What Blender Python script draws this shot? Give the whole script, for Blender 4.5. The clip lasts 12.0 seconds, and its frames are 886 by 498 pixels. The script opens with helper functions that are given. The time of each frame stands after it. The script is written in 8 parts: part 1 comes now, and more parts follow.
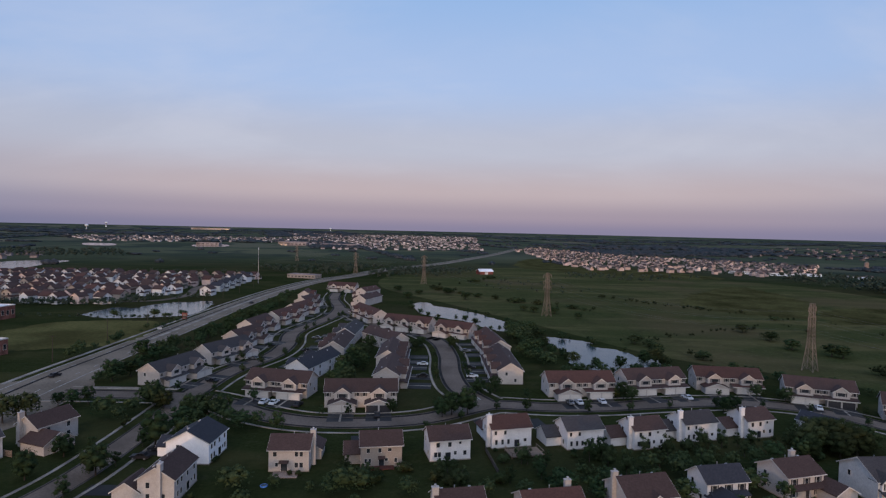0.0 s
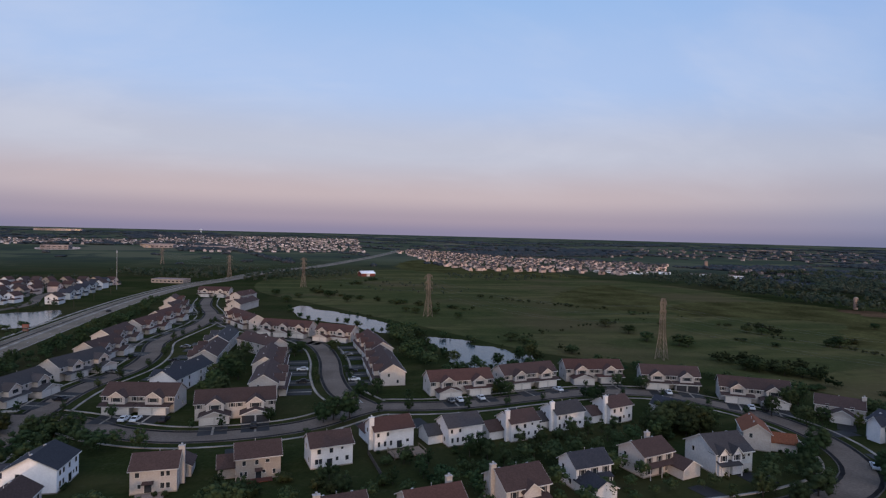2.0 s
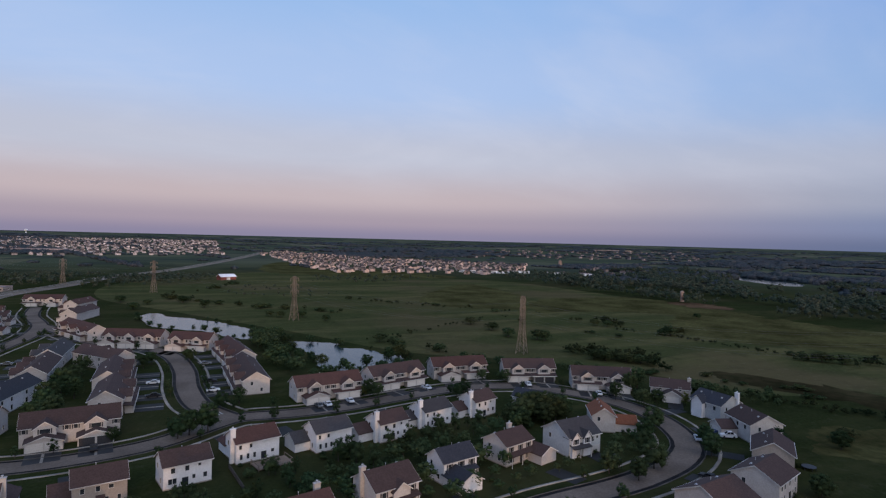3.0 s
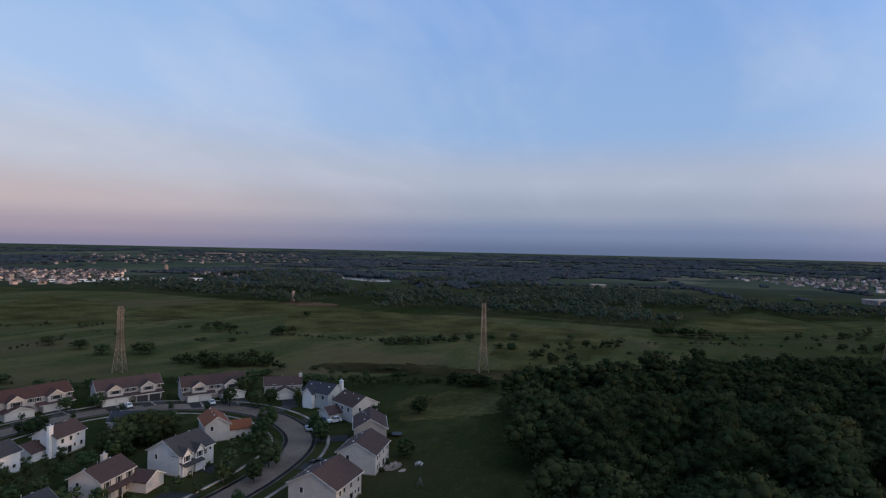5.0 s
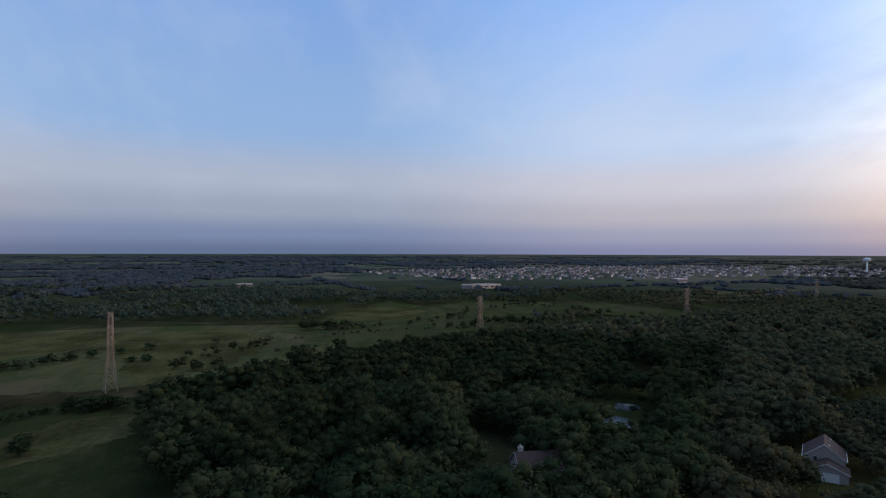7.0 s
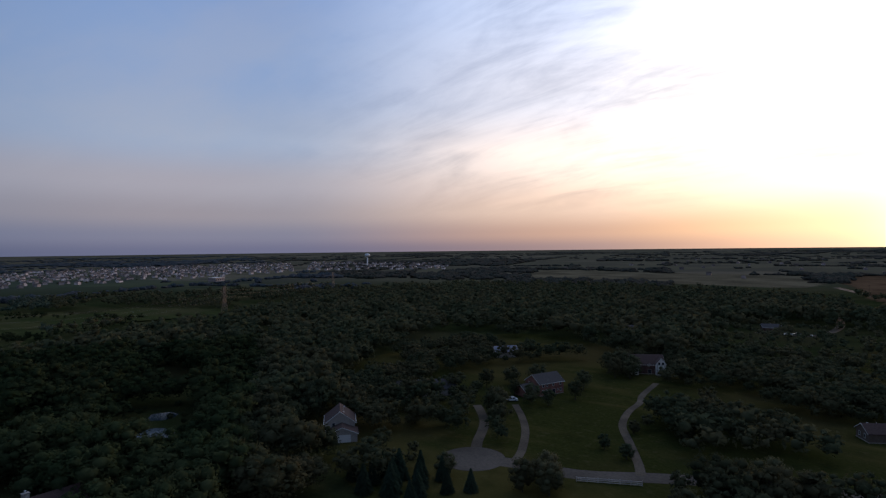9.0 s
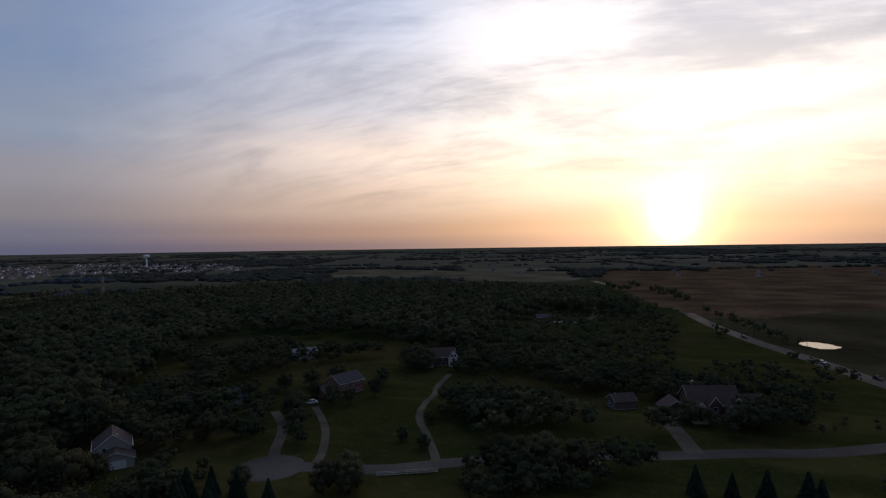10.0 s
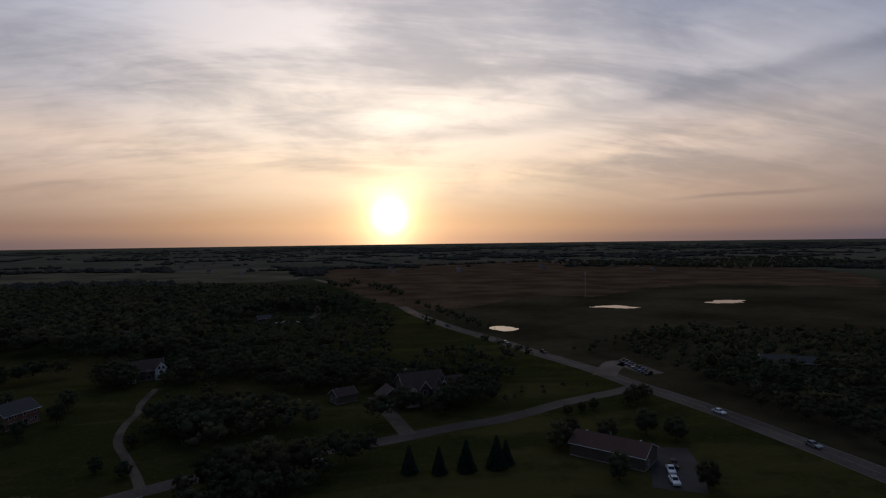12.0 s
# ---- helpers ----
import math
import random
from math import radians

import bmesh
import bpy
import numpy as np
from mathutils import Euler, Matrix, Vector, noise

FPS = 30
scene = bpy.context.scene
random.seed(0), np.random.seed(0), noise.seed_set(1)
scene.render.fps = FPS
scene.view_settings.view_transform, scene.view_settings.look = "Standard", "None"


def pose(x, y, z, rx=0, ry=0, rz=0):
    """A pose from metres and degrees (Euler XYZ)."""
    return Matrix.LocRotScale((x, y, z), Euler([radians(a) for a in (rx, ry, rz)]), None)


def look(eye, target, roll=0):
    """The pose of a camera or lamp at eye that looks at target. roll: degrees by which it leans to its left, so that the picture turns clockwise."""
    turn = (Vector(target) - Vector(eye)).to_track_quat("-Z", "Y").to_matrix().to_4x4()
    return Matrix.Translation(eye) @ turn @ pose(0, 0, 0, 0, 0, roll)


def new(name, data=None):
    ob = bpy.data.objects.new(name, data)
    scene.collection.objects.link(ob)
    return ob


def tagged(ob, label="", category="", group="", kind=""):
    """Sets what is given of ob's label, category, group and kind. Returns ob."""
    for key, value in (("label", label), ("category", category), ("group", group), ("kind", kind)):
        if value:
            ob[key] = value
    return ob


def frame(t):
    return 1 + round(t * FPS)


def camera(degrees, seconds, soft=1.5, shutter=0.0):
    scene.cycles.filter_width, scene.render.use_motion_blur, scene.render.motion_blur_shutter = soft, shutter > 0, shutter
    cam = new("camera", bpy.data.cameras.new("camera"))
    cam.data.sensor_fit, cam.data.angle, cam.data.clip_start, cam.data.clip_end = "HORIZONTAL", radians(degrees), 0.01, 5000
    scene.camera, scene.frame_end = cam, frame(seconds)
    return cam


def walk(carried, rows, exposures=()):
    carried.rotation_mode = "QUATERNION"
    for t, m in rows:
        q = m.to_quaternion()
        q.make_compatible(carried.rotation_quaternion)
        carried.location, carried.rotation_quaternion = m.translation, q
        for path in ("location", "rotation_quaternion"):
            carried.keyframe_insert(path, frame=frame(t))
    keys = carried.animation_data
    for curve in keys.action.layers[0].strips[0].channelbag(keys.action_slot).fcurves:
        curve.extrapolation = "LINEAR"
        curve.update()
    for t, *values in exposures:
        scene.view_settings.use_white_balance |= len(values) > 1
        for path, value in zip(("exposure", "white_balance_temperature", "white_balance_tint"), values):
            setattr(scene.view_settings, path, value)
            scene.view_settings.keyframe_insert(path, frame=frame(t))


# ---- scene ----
cam = camera(75.8, 12.0, soft=1.25)
EYE_Z = 58.0

# seconds, turn, tilt and lean in degrees: a drone that hovers and turns to its right
TURN = [
    (0.0, 0.0, -2.0, -1.28), (0.5, -1.31, -1.97, -1.33), (1.0, -3.74, -1.85, -1.38), (1.5, -7.18, -1.72, -1.38),
    (2.0, -11.86, -1.55, -1.42), (2.5, -17.54, -1.37, -1.44), (4.5, -53.35, -0.18, -1.32), (5.0, -62.64, 0.04, -1.23),
    (5.5, -72.42, 0.2, -0.88), (6.0, -81.12, 0.26, -0.54), (6.5, -88.67, 0.28, -0.33), (8.5, -129.42, 0.09, 0.47),
    (9.0, -141.43, -0.03, 0.65), (9.5, -152.08, -0.15, 0.72), (10.0, -161.39, -0.31, 0.81), (10.5, -169.99, -0.42, 0.73),
    (11.0, -177.46, -0.56, 0.75), (11.5, -184.53, -0.66, 0.85), (12.0, -188.82, -0.78, 0.76),
]
walk(cam, [(t, pose(0, 0, EYE_Z, 90 + tilt, lean, turn)) for t, turn, tilt, lean in TURN],
     exposures=[(0.0, 0.0, 6500, 10), (2.5, 0.08, 6500, 10), (4.5, 0.05, 6450, 7), (6.5, 0.1, 6450, 6), (8.5, -0.4, 6500, 9), (9.0, -0.6, 6500, 10), (9.5, -0.85, 6600, 11),
                (10.0, -1.05, 6650, 11), (10.5, -1.15, 6700, 12), (11.0, -1.28, 6750, 12), (12.0, -1.55, 6850, 12)])

# ---------------------------------------------------------------- sky and sun
SUN_AZ, SUN_EL = radians(183.5), radians(2.6)
SUN = Vector((math.sin(SUN_AZ) * math.cos(SUN_EL), math.cos(SUN_AZ) * math.cos(SUN_EL), math.sin(SUN_EL)))


class Nodes:
    """Short hand for a node tree."""

    def __init__(self, tree):
        self.tree = tree
        tree.nodes.clear()

    def add(self, kind):
        return self.tree.nodes.new(kind)

    def link(self, a, b):
        self.tree.links.new(a, b)

    def put(self, socket, value):
        if isinstance(value, bpy.types.NodeSocket):
            self.link(value, socket)
        else:
            socket.default_value = value

    def math(self, op, a, b=0.0, c=0.0, clamp=False):
        n = self.add("ShaderNodeMath")
        n.operation, n.use_clamp = op, clamp
        for s, v in zip(n.inputs, (a, b, c)):
            self.put(s, v)
        return n.outputs[0]

    def vec(self, op, a, b=(0, 0, 0)):
        n = self.add("ShaderNodeVectorMath")
        n.operation = op
        self.put(n.inputs[0], a)
        self.put(n.inputs[1], b)
        return n.outputs["Value"] if op == "DOT_PRODUCT" else n.outputs[0]

    def mix(self, f, a, b, blend="MIX"):
        n = self.add("ShaderNodeMix")
        n.data_type, n.blend_type = "RGBA", blend
        self.put(n.inputs[0], f)
        for s, v in ((n.inputs[6], a), (n.inputs[7], b)):
            self.put(s, (*v, 1.0) if isinstance(v, tuple) and len(v) == 3 else v)
        return n.outputs[2]

    def span(self, v, a, b, lo=0.0, hi=1.0, smooth=True):
        n = self.add("ShaderNodeMapRange")
        n.interpolation_type = "SMOOTHSTEP" if smooth else "LINEAR"
        for s, x in zip(n.inputs, (v, a, b, lo, hi)):
            self.put(s, x)
        return n.outputs[0]

    def ramp(self, f, stops):
        n = self.add("ShaderNodeValToRGB")
        n.color_ramp.interpolation = "EASE"
        while len(n.color_ramp.elements) < len(stops):
            n.color_ramp.elements.new(0.5)
        for e, (p, c) in zip(n.color_ramp.elements, stops):
            e.position, e.color = p, (*c, 1.0)
        self.put(n.inputs[0], f)
        return n.outputs[0]

    def noise(self, vec, scale, detail=4.0, rough=0.55, distortion=0.0):
        n = self.add("ShaderNodeTexNoise")
        self.put(n.inputs["Vector"], vec)
        n.inputs["Scale"].default_value, n.inputs["Detail"].default_value = scale, detail
        n.inputs["Roughness"].default_value, n.inputs["Distortion"].default_value = rough, distortion
        return n.outputs["Fac"]


def make_sky():
    world = bpy.data.worlds.new("evening_sky")
    scene.world = world
    world.use_nodes = True
    g = Nodes(world.node_tree)
    way = g.add("ShaderNodeTexCoord").outputs["Generated"]
    xyz = g.add("ShaderNodeSeparateXYZ")
    g.link(way, xyz.inputs[0])
    up = g.math("MAXIMUM", xyz.outputs[2], 0.0)
    rise = g.math("MULTIPLY", up, 2.0, clamp=True)
    flat = g.vec("NORMALIZE", g.vec("MULTIPLY", way, (1, 1, 0.0)))
    facing = g.vec("DOT_PRODUCT", flat, (math.sin(SUN_AZ), math.cos(SUN_AZ), 0))
    near = g.vec("DOT_PRODUCT", way, tuple(SUN))

    away = g.ramp(rise, [(0.0, (0.225, 0.215, 0.335)), (0.05, (0.315, 0.275, 0.37)), (0.13, (0.455, 0.38, 0.44)), (0.28, (0.445, 0.465, 0.59)),
                         (0.5, (0.365, 0.49, 0.76)), (0.85, (0.268, 0.44, 0.752)), (1.0, (0.235, 0.396, 0.721))])
    side = g.ramp(rise, [(0.0, (0.105, 0.15, 0.275)), (0.06, (0.160, 0.218, 0.385)), (0.14, (0.275, 0.318, 0.455)), (0.24, (0.37, 0.41, 0.55)),
                         (0.42, (0.26, 0.40, 0.68)), (0.85, (0.20, 0.35, 0.70)), (1.0, (0.18, 0.32, 0.68))])
    turn = g.ramp(rise, [(0.0, (0.205, 0.230, 0.385)), (0.05, (0.29, 0.31, 0.46)), (0.12, (0.44, 0.41, 0.50)), (0.22, (0.55, 0.53, 0.64)), (0.36, (0.48, 0.59, 0.83)),
                         (0.6, (0.365, 0.53, 0.89)), (0.85, (0.285, 0.47, 0.90)), (1.0, (0.26, 0.43, 0.85))])
    warm = g.ramp(rise, [(0.0, (0.115, 0.080, 0.085)), (0.05, (0.22, 0.132, 0.10)), (0.14, (0.348, 0.246, 0.192)), (0.3, (0.41, 0.334, 0.292)),
                         (0.5, (0.31, 0.305, 0.34)), (0.8, (0.26, 0.29, 0.375)), (1.0, (0.24, 0.275, 0.36))])
    low = g.ramp(rise, [(0.0, (0.19, 0.105, 0.075)), (0.06, (0.37, 0.20, 0.10)), (0.2, (0.54, 0.415, 0.305)), (0.42, (0.62, 0.56, 0.515)),
                        (0.7, (0.56, 0.54, 0.57)), (1.0, (0.45, 0.45, 0.52))])
    glow = g.mix(1.0, low, (2.8, 2.8, 2.8), "MULTIPLY")
    warm = g.mix(1.0, warm, (3.7, 3.7, 3.7), "MULTIPLY")
    sky = g.mix(g.span(facing, -0.99, -0.42), away, side)
    sky = g.mix(g.span(facing, -0.12, 0.42), sky, turn)
    sky = g.mix(g.span(facing, 0.52, 0.96), sky, warm)
    sky = g.mix(g.span(facing, 0.88, 1.0), sky, glow)

    # thin high cloud, drawn out along the wind
    height = g.add("ShaderNodeCombineXYZ")
    lift = g.math("ADD", up, 0.28)
    for s in height.inputs:
        g.link(lift, s)
    plane = g.vec("DIVIDE", way, height.outputs[0])
    streak = g.add("ShaderNodeMapping")
    g.link(plane, streak.inputs["Vector"])
    streak.inputs["Rotation"].default_value = (0, 0, radians(40))
    streak.inputs["Scale"].default_value = (0.62, 1.0, 0.0)
    big = g.noise(streak.outputs[0], 1.3, 5.0, 0.58, 0.6)
    fine = g.noise(streak.outputs[0], 3.6, 7.0, 0.6, 0.45)
    cloud = g.math("ADD", g.math("MULTIPLY", big, 0.7), g.math("MULTIPLY", fine, 0.3))
    veil = g.span(cloud, 0.42, 0.68)
    sunward = g.span(facing, 0.45, 1.05)
    pale = g.mix(0.35, sky, (0.62, 0.63, 0.74))
    lit = g.mix(1.0, sky, (1.44, 1.41, 1.36), "MULTIPLY")
    dim = g.mix(1.0, sky, (0.65, 0.68, 0.75), "MULTIPLY")
    thin = g.mix(g.math("MULTIPLY", veil, 0.8), sky, pale)
    drawn = g.add("ShaderNodeMapping")
    g.link(plane, drawn.inputs["Vector"])
    drawn.inputs["Rotation"].default_value = (0, 0, radians(28))
    drawn.inputs["Scale"].default_value = (0.45, 2.0, 0.0)
    wisp = g.noise(drawn.outputs[0], 3.2, 8.0, 0.66, 0.7)
    layered = g.math("ADD", cloud, g.math("MULTIPLY", g.math("SUBTRACT", wisp, 0.5), 0.36))
    thick = g.mix(g.span(layered, 0.36, 0.62), dim, lit)
    fade = g.span(up, 0.02, 0.16)
    sky2 = g.mix(sunward, thin, thick)
    sky = g.mix(fade, sky, sky2)

    # long bands of cloud beside the sun, and one thin dark bar below them
    along = g.vec("DOT_PRODUCT", flat, (math.cos(SUN_AZ), -math.sin(SUN_AZ), 0))
    wave = g.math("MULTIPLY", g.math("SUBTRACT", fine, 0.5), 0.05)
    for at, level, slope, wide_, start, end, tint, amount in ((0.137, 0.104, 0.165, 0.024, 0.02, 0.16, (1.20, 1.17, 1.12), 0.7), (0.0, 0.172, 0.125, 0.026, -0.06, 0.06, (0.74, 0.75, 0.79), 0.75),
                                                              (0.3, 0.255, 0.09, 0.03, -0.1, 0.2, (1.16, 1.15, 1.14), 0.7), (-0.3, 0.15, -0.06, 0.022, 0.1, -0.12, (1.15, 1.12, 1.08), 0.6)):
        mid = g.math("ADD", g.math("MULTIPLY", g.math("SUBTRACT", along, at), slope), level)
        off = g.math("ABSOLUTE", g.math("SUBTRACT", g.math("ADD", up, wave), mid))
        band = g.math("MULTIPLY", g.span(off, wide_, 0.0), g.math("MULTIPLY", g.span(along, start, end), g.span(facing, 0.3, 0.7)))
        sky = g.mix(g.math("MULTIPLY", band, amount), sky, g.mix(1.0, sky, tint, "MULTIPLY"))
    line = g.math("ADD", g.math("MULTIPLY", g.math("SUBTRACT", along, 0.451), 0.031), 0.0645)
    off = g.math("ABSOLUTE", g.math("SUBTRACT", g.math("ADD", up, g.math("MULTIPLY", g.math("SUBTRACT", fine, 0.5), 0.012)), line))
    bar = g.math("MULTIPLY", g.span(off, 0.0055, 0.0005), g.math("MULTIPLY", g.span(along, 0.42, 0.52), g.span(along, 0.67, 0.58)))
    bar = g.math("MULTIPLY", bar, g.span(facing, 0.3, 0.6))
    sky = g.mix(g.math("MULTIPLY", bar, 0.45), sky, (0.55, 0.42, 0.42))

    # the low sun and the brightness round it
    halo = g.math("POWER", g.math("MAXIMUM", near, 0.0), 26.0)
    ring = g.math("POWER", g.math("MAXIMUM", near, 0.0), 420.0)
    disc = g.math("POWER", g.math("MAXIMUM", near, 0.0), 4200.0)
    sky = g.mix(1.0, sky, g.mix(halo, (0.0, 0.0, 0.0), (0.7, 0.62, 0.5)), "ADD")
    wide = g.math("POWER", g.math("MAXIMUM", near, 0.0), 7.0)
    sky = g.mix(1.0, sky, g.mix(wide, (0.0, 0.0, 0.0), (0.20, 0.20, 0.20)), "ADD")
    sky = g.mix(1.0, sky, g.mix(ring, (0.0, 0.0, 0.0), (1.9, 1.4, 0.62)), "ADD")
    ray = g.math("POWER", g.math("MAXIMUM", facing, 0.0), 1100.0)
    pillar = g.math("MULTIPLY", ray, g.span(up, 0.16, 0.05))
    sky = g.mix(1.0, sky, g.mix(pillar, (0.0, 0.0, 0.0), (0.80, 0.72, 0.50)), "ADD")
    patch_ = g.math("MULTIPLY", g.math("POWER", g.math("MAXIMUM", facing, 0.0), 420.0), g.math("MULTIPLY", g.span(up, 0.17, 0.205), g.span(up, 0.25, 0.21)))
    sky = g.mix(1.0, sky, g.mix(patch_, (0.0, 0.0, 0.0), (0.48, 0.45, 0.38)), "ADD")
    sky = g.mix(1.0, sky, g.mix(disc, (0.0, 0.0, 0.0), (14.0, 11.0, 6.0)), "ADD")

    air = g.add("ShaderNodeTexSky")
    air.sky_type, air.sun_disc, air.altitude = "NISHITA", False, 250.0
    air.sun_elevation, air.sun_rotation = SUN_EL, SUN_AZ
    sky = g.mix(1.0, sky, g.mix(1.0, air.outputs[0], (0.02, 0.02, 0.02), "MULTIPLY"), "ADD")
    back = g.add("ShaderNodeBackground")
    g.link(sky, back.inputs["Color"])
    back.inputs["Strength"].default_value = 1.0
    g.link(back.outputs[0], g.add("ShaderNodeOutputWorld").inputs["Surface"])


make_sky()
sun = new("sun", bpy.data.lights.new("sun", "SUN"))
sun.data.energy, sun.data.angle, sun.data.color = 0.9, radians(0.53), (1.0, 0.58, 0.34)
sun.matrix_world = look(SUN * 400, (0, 0, 0))


# ---------------------------------------------------------------- materials
def surface(name, dark, light, scale=2.0, rough=0.85, metal=0.0, bump=0.0, wide=0.06, amount=0.35, vary=0.0, world=False,
            island=0.0, spec=0.3):
    """A worn surface: grain between two colours, slow stains over it, and a fine relief."""
    m = bpy.data.materials.new(name)
    m.use_nodes = True
    g = Nodes(m.node_tree)
    at = g.add("ShaderNodeNewGeometry").outputs["Position"] if world else g.add("ShaderNodeTexCoord").outputs["Object"]
    grain = g.noise(at, scale, 5.0, 0.65)
    col = g.mix(g.span(grain, 0.3, 0.7), dark, light)
    stain = g.noise(at, scale * wide, 3.0, 0.5)
    tone = g.span(stain, 0.3, 0.7, 1.0 - amount, 1.0 + amount)
    if vary:
        own = g.add("ShaderNodeObjectInfo").outputs["Random"]
        tone = g.math("MULTIPLY", tone, g.span(own, 0, 1, 1.0 - vary, 1.0 + vary, smooth=False))
    if island:
        own = g.add("ShaderNodeNewGeometry").outputs["Random Per Island"]
        tone = g.math("MULTIPLY", tone, g.span(own, 0, 1, 1.0 - island, 1.0 + island, smooth=False))
    rgb = g.add("ShaderNodeCombineXYZ")
    for s in rgb.inputs:
        g.link(tone, s)
    col = g.mix(1.0, col, rgb.outputs[0], "MULTIPLY")
    b = g.add("ShaderNodeBsdfPrincipled")
    g.link(col, b.inputs["Base Color"])
    b.inputs["Metallic"].default_value = metal
    b.inputs["Specular IOR Level"].default_value = spec
    g.link(g.span(grain, 0.2, 0.8, max(0.02, rough - 0.08), min(1.0, rough + 0.08)), b.inputs["Roughness"])
    if bump:
        n = g.add("ShaderNodeBump")
        n.inputs["Strength"].default_value, n.inputs["Distance"].default_value = 0.6, bump
        g.link(grain, n.inputs["Height"])
        g.link(n.outputs[0], b.inputs["Normal"])
    g.link(b.outputs[0], g.add("ShaderNodeOutputMaterial").inputs["Surface"])
    return m


def banded(name, dark, light, pitch, rough=0.8, axis=2, vary=0.12):
    """Lap siding or shingle courses: shallow rows along one axis, with grain and weathering."""
    m = bpy.data.materials.new(name)
    m.use_nodes = True
    g = Nodes(m.node_tree)
    at = g.add("ShaderNodeTexCoord").outputs["Object"]
    xyz = g.add("ShaderNodeSeparateXYZ")
    g.link(at, xyz.inputs[0])
    row = g.math("FRACT", g.math("DIVIDE", xyz.outputs[axis], pitch))
    grain = g.noise(at, 2.6, 5.0, 0.65)
    stain = g.noise(at, 0.35, 3.0, 0.5)
    own = g.add("ShaderNodeObjectInfo").outputs["Random"]
    col = g.mix(g.span(grain, 0.3, 0.7), dark, light)
    tone = g.math("MULTIPLY", g.span(stain, 0.3, 0.7, 0.93, 1.05), g.span(own, 0, 1, 1 - vary, 1 + vary, smooth=False))
    tone = g.math("MULTIPLY", tone, g.span(row, 0.0, 0.16, 0.82, 1.0))
    rgb = g.add("ShaderNodeCombineXYZ")
    for s in rgb.inputs:
        g.link(tone, s)
    b = g.add("ShaderNodeBsdfPrincipled")
    g.link(g.mix(1.0, col, rgb.outputs[0], "MULTIPLY"), b.inputs["Base Color"])
    b.inputs["Roughness"].default_value, b.inputs["Specular IOR Level"].default_value = rough, 0.25
    n = g.add("ShaderNodeBump")
    n.inputs["Strength"].default_value, n.inputs["Distance"].default_value = 0.5, 0.02
    g.link(row, n.inputs["Height"])
    g.link(n.outputs[0], b.inputs["Normal"])
    g.link(b.outputs[0], g.add("ShaderNodeOutputMaterial").inputs["Surface"])
    return m


def foliage(name, dark, light, hue=0.3, massed=False):
    """Leaves that let a little light through; each clump and each tree has its own tone. massed: crowns so far off that
    the tufts are relief, with darker dips.
    """
    m = bpy.data.materials.new(name)
    m.use_nodes = True
    g = Nodes(m.node_tree)
    geo = g.add("ShaderNodeNewGeometry")
    own = g.add("ShaderNodeObjectInfo").outputs["Random"]
    patchy = g.noise(geo.outputs["Position"], 0.05, 2.0)
    f = g.math("ADD", g.math("MULTIPLY", geo.outputs["Random Per Island"], 0.34), g.math("MULTIPLY", patchy, 0.7))
    col = g.mix(g.math("SUBTRACT", f, 0.05, clamp=True), dark, light)
    tone = g.math("MULTIPLY", g.span(own, 0, 1, 1 - hue, 1 + hue, smooth=False), 1.0)
    rgb = g.add("ShaderNodeCombineXYZ")
    g.link(g.math("MULTIPLY", tone, g.span(patchy, 0.3, 0.7, 0.82, 1.08)), rgb.inputs[0])
    g.link(tone, rgb.inputs[1])
    g.link(tone, rgb.inputs[2])
    col = g.mix(1.0, col, rgb.outputs[0], "MULTIPLY")
    d, tr, mx = g.add("ShaderNodeBsdfDiffuse"), g.add("ShaderNodeBsdfTranslucent"), g.add("ShaderNodeMixShader")
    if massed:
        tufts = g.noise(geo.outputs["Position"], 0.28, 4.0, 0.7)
        # the dips between tufts get a darker, bluer tone
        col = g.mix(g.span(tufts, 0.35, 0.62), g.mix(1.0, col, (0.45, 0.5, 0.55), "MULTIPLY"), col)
        n = g.add("ShaderNodeBump")
        n.inputs["Strength"].default_value, n.inputs["Distance"].default_value = 1.0, 3.0
        g.link(tufts, n.inputs["Height"])
        g.link(n.outputs[0], d.inputs["Normal"])
    g.link(col, d.inputs[0])
    g.link(col, tr.inputs[0])
    mx.inputs[0].default_value = 0.4
    g.link(d.outputs[0], mx.inputs[1])
    g.link(tr.outputs[0], mx.inputs[2])
    g.link(mx.outputs[0], g.add("ShaderNodeOutputMaterial").inputs["Surface"])
    return m


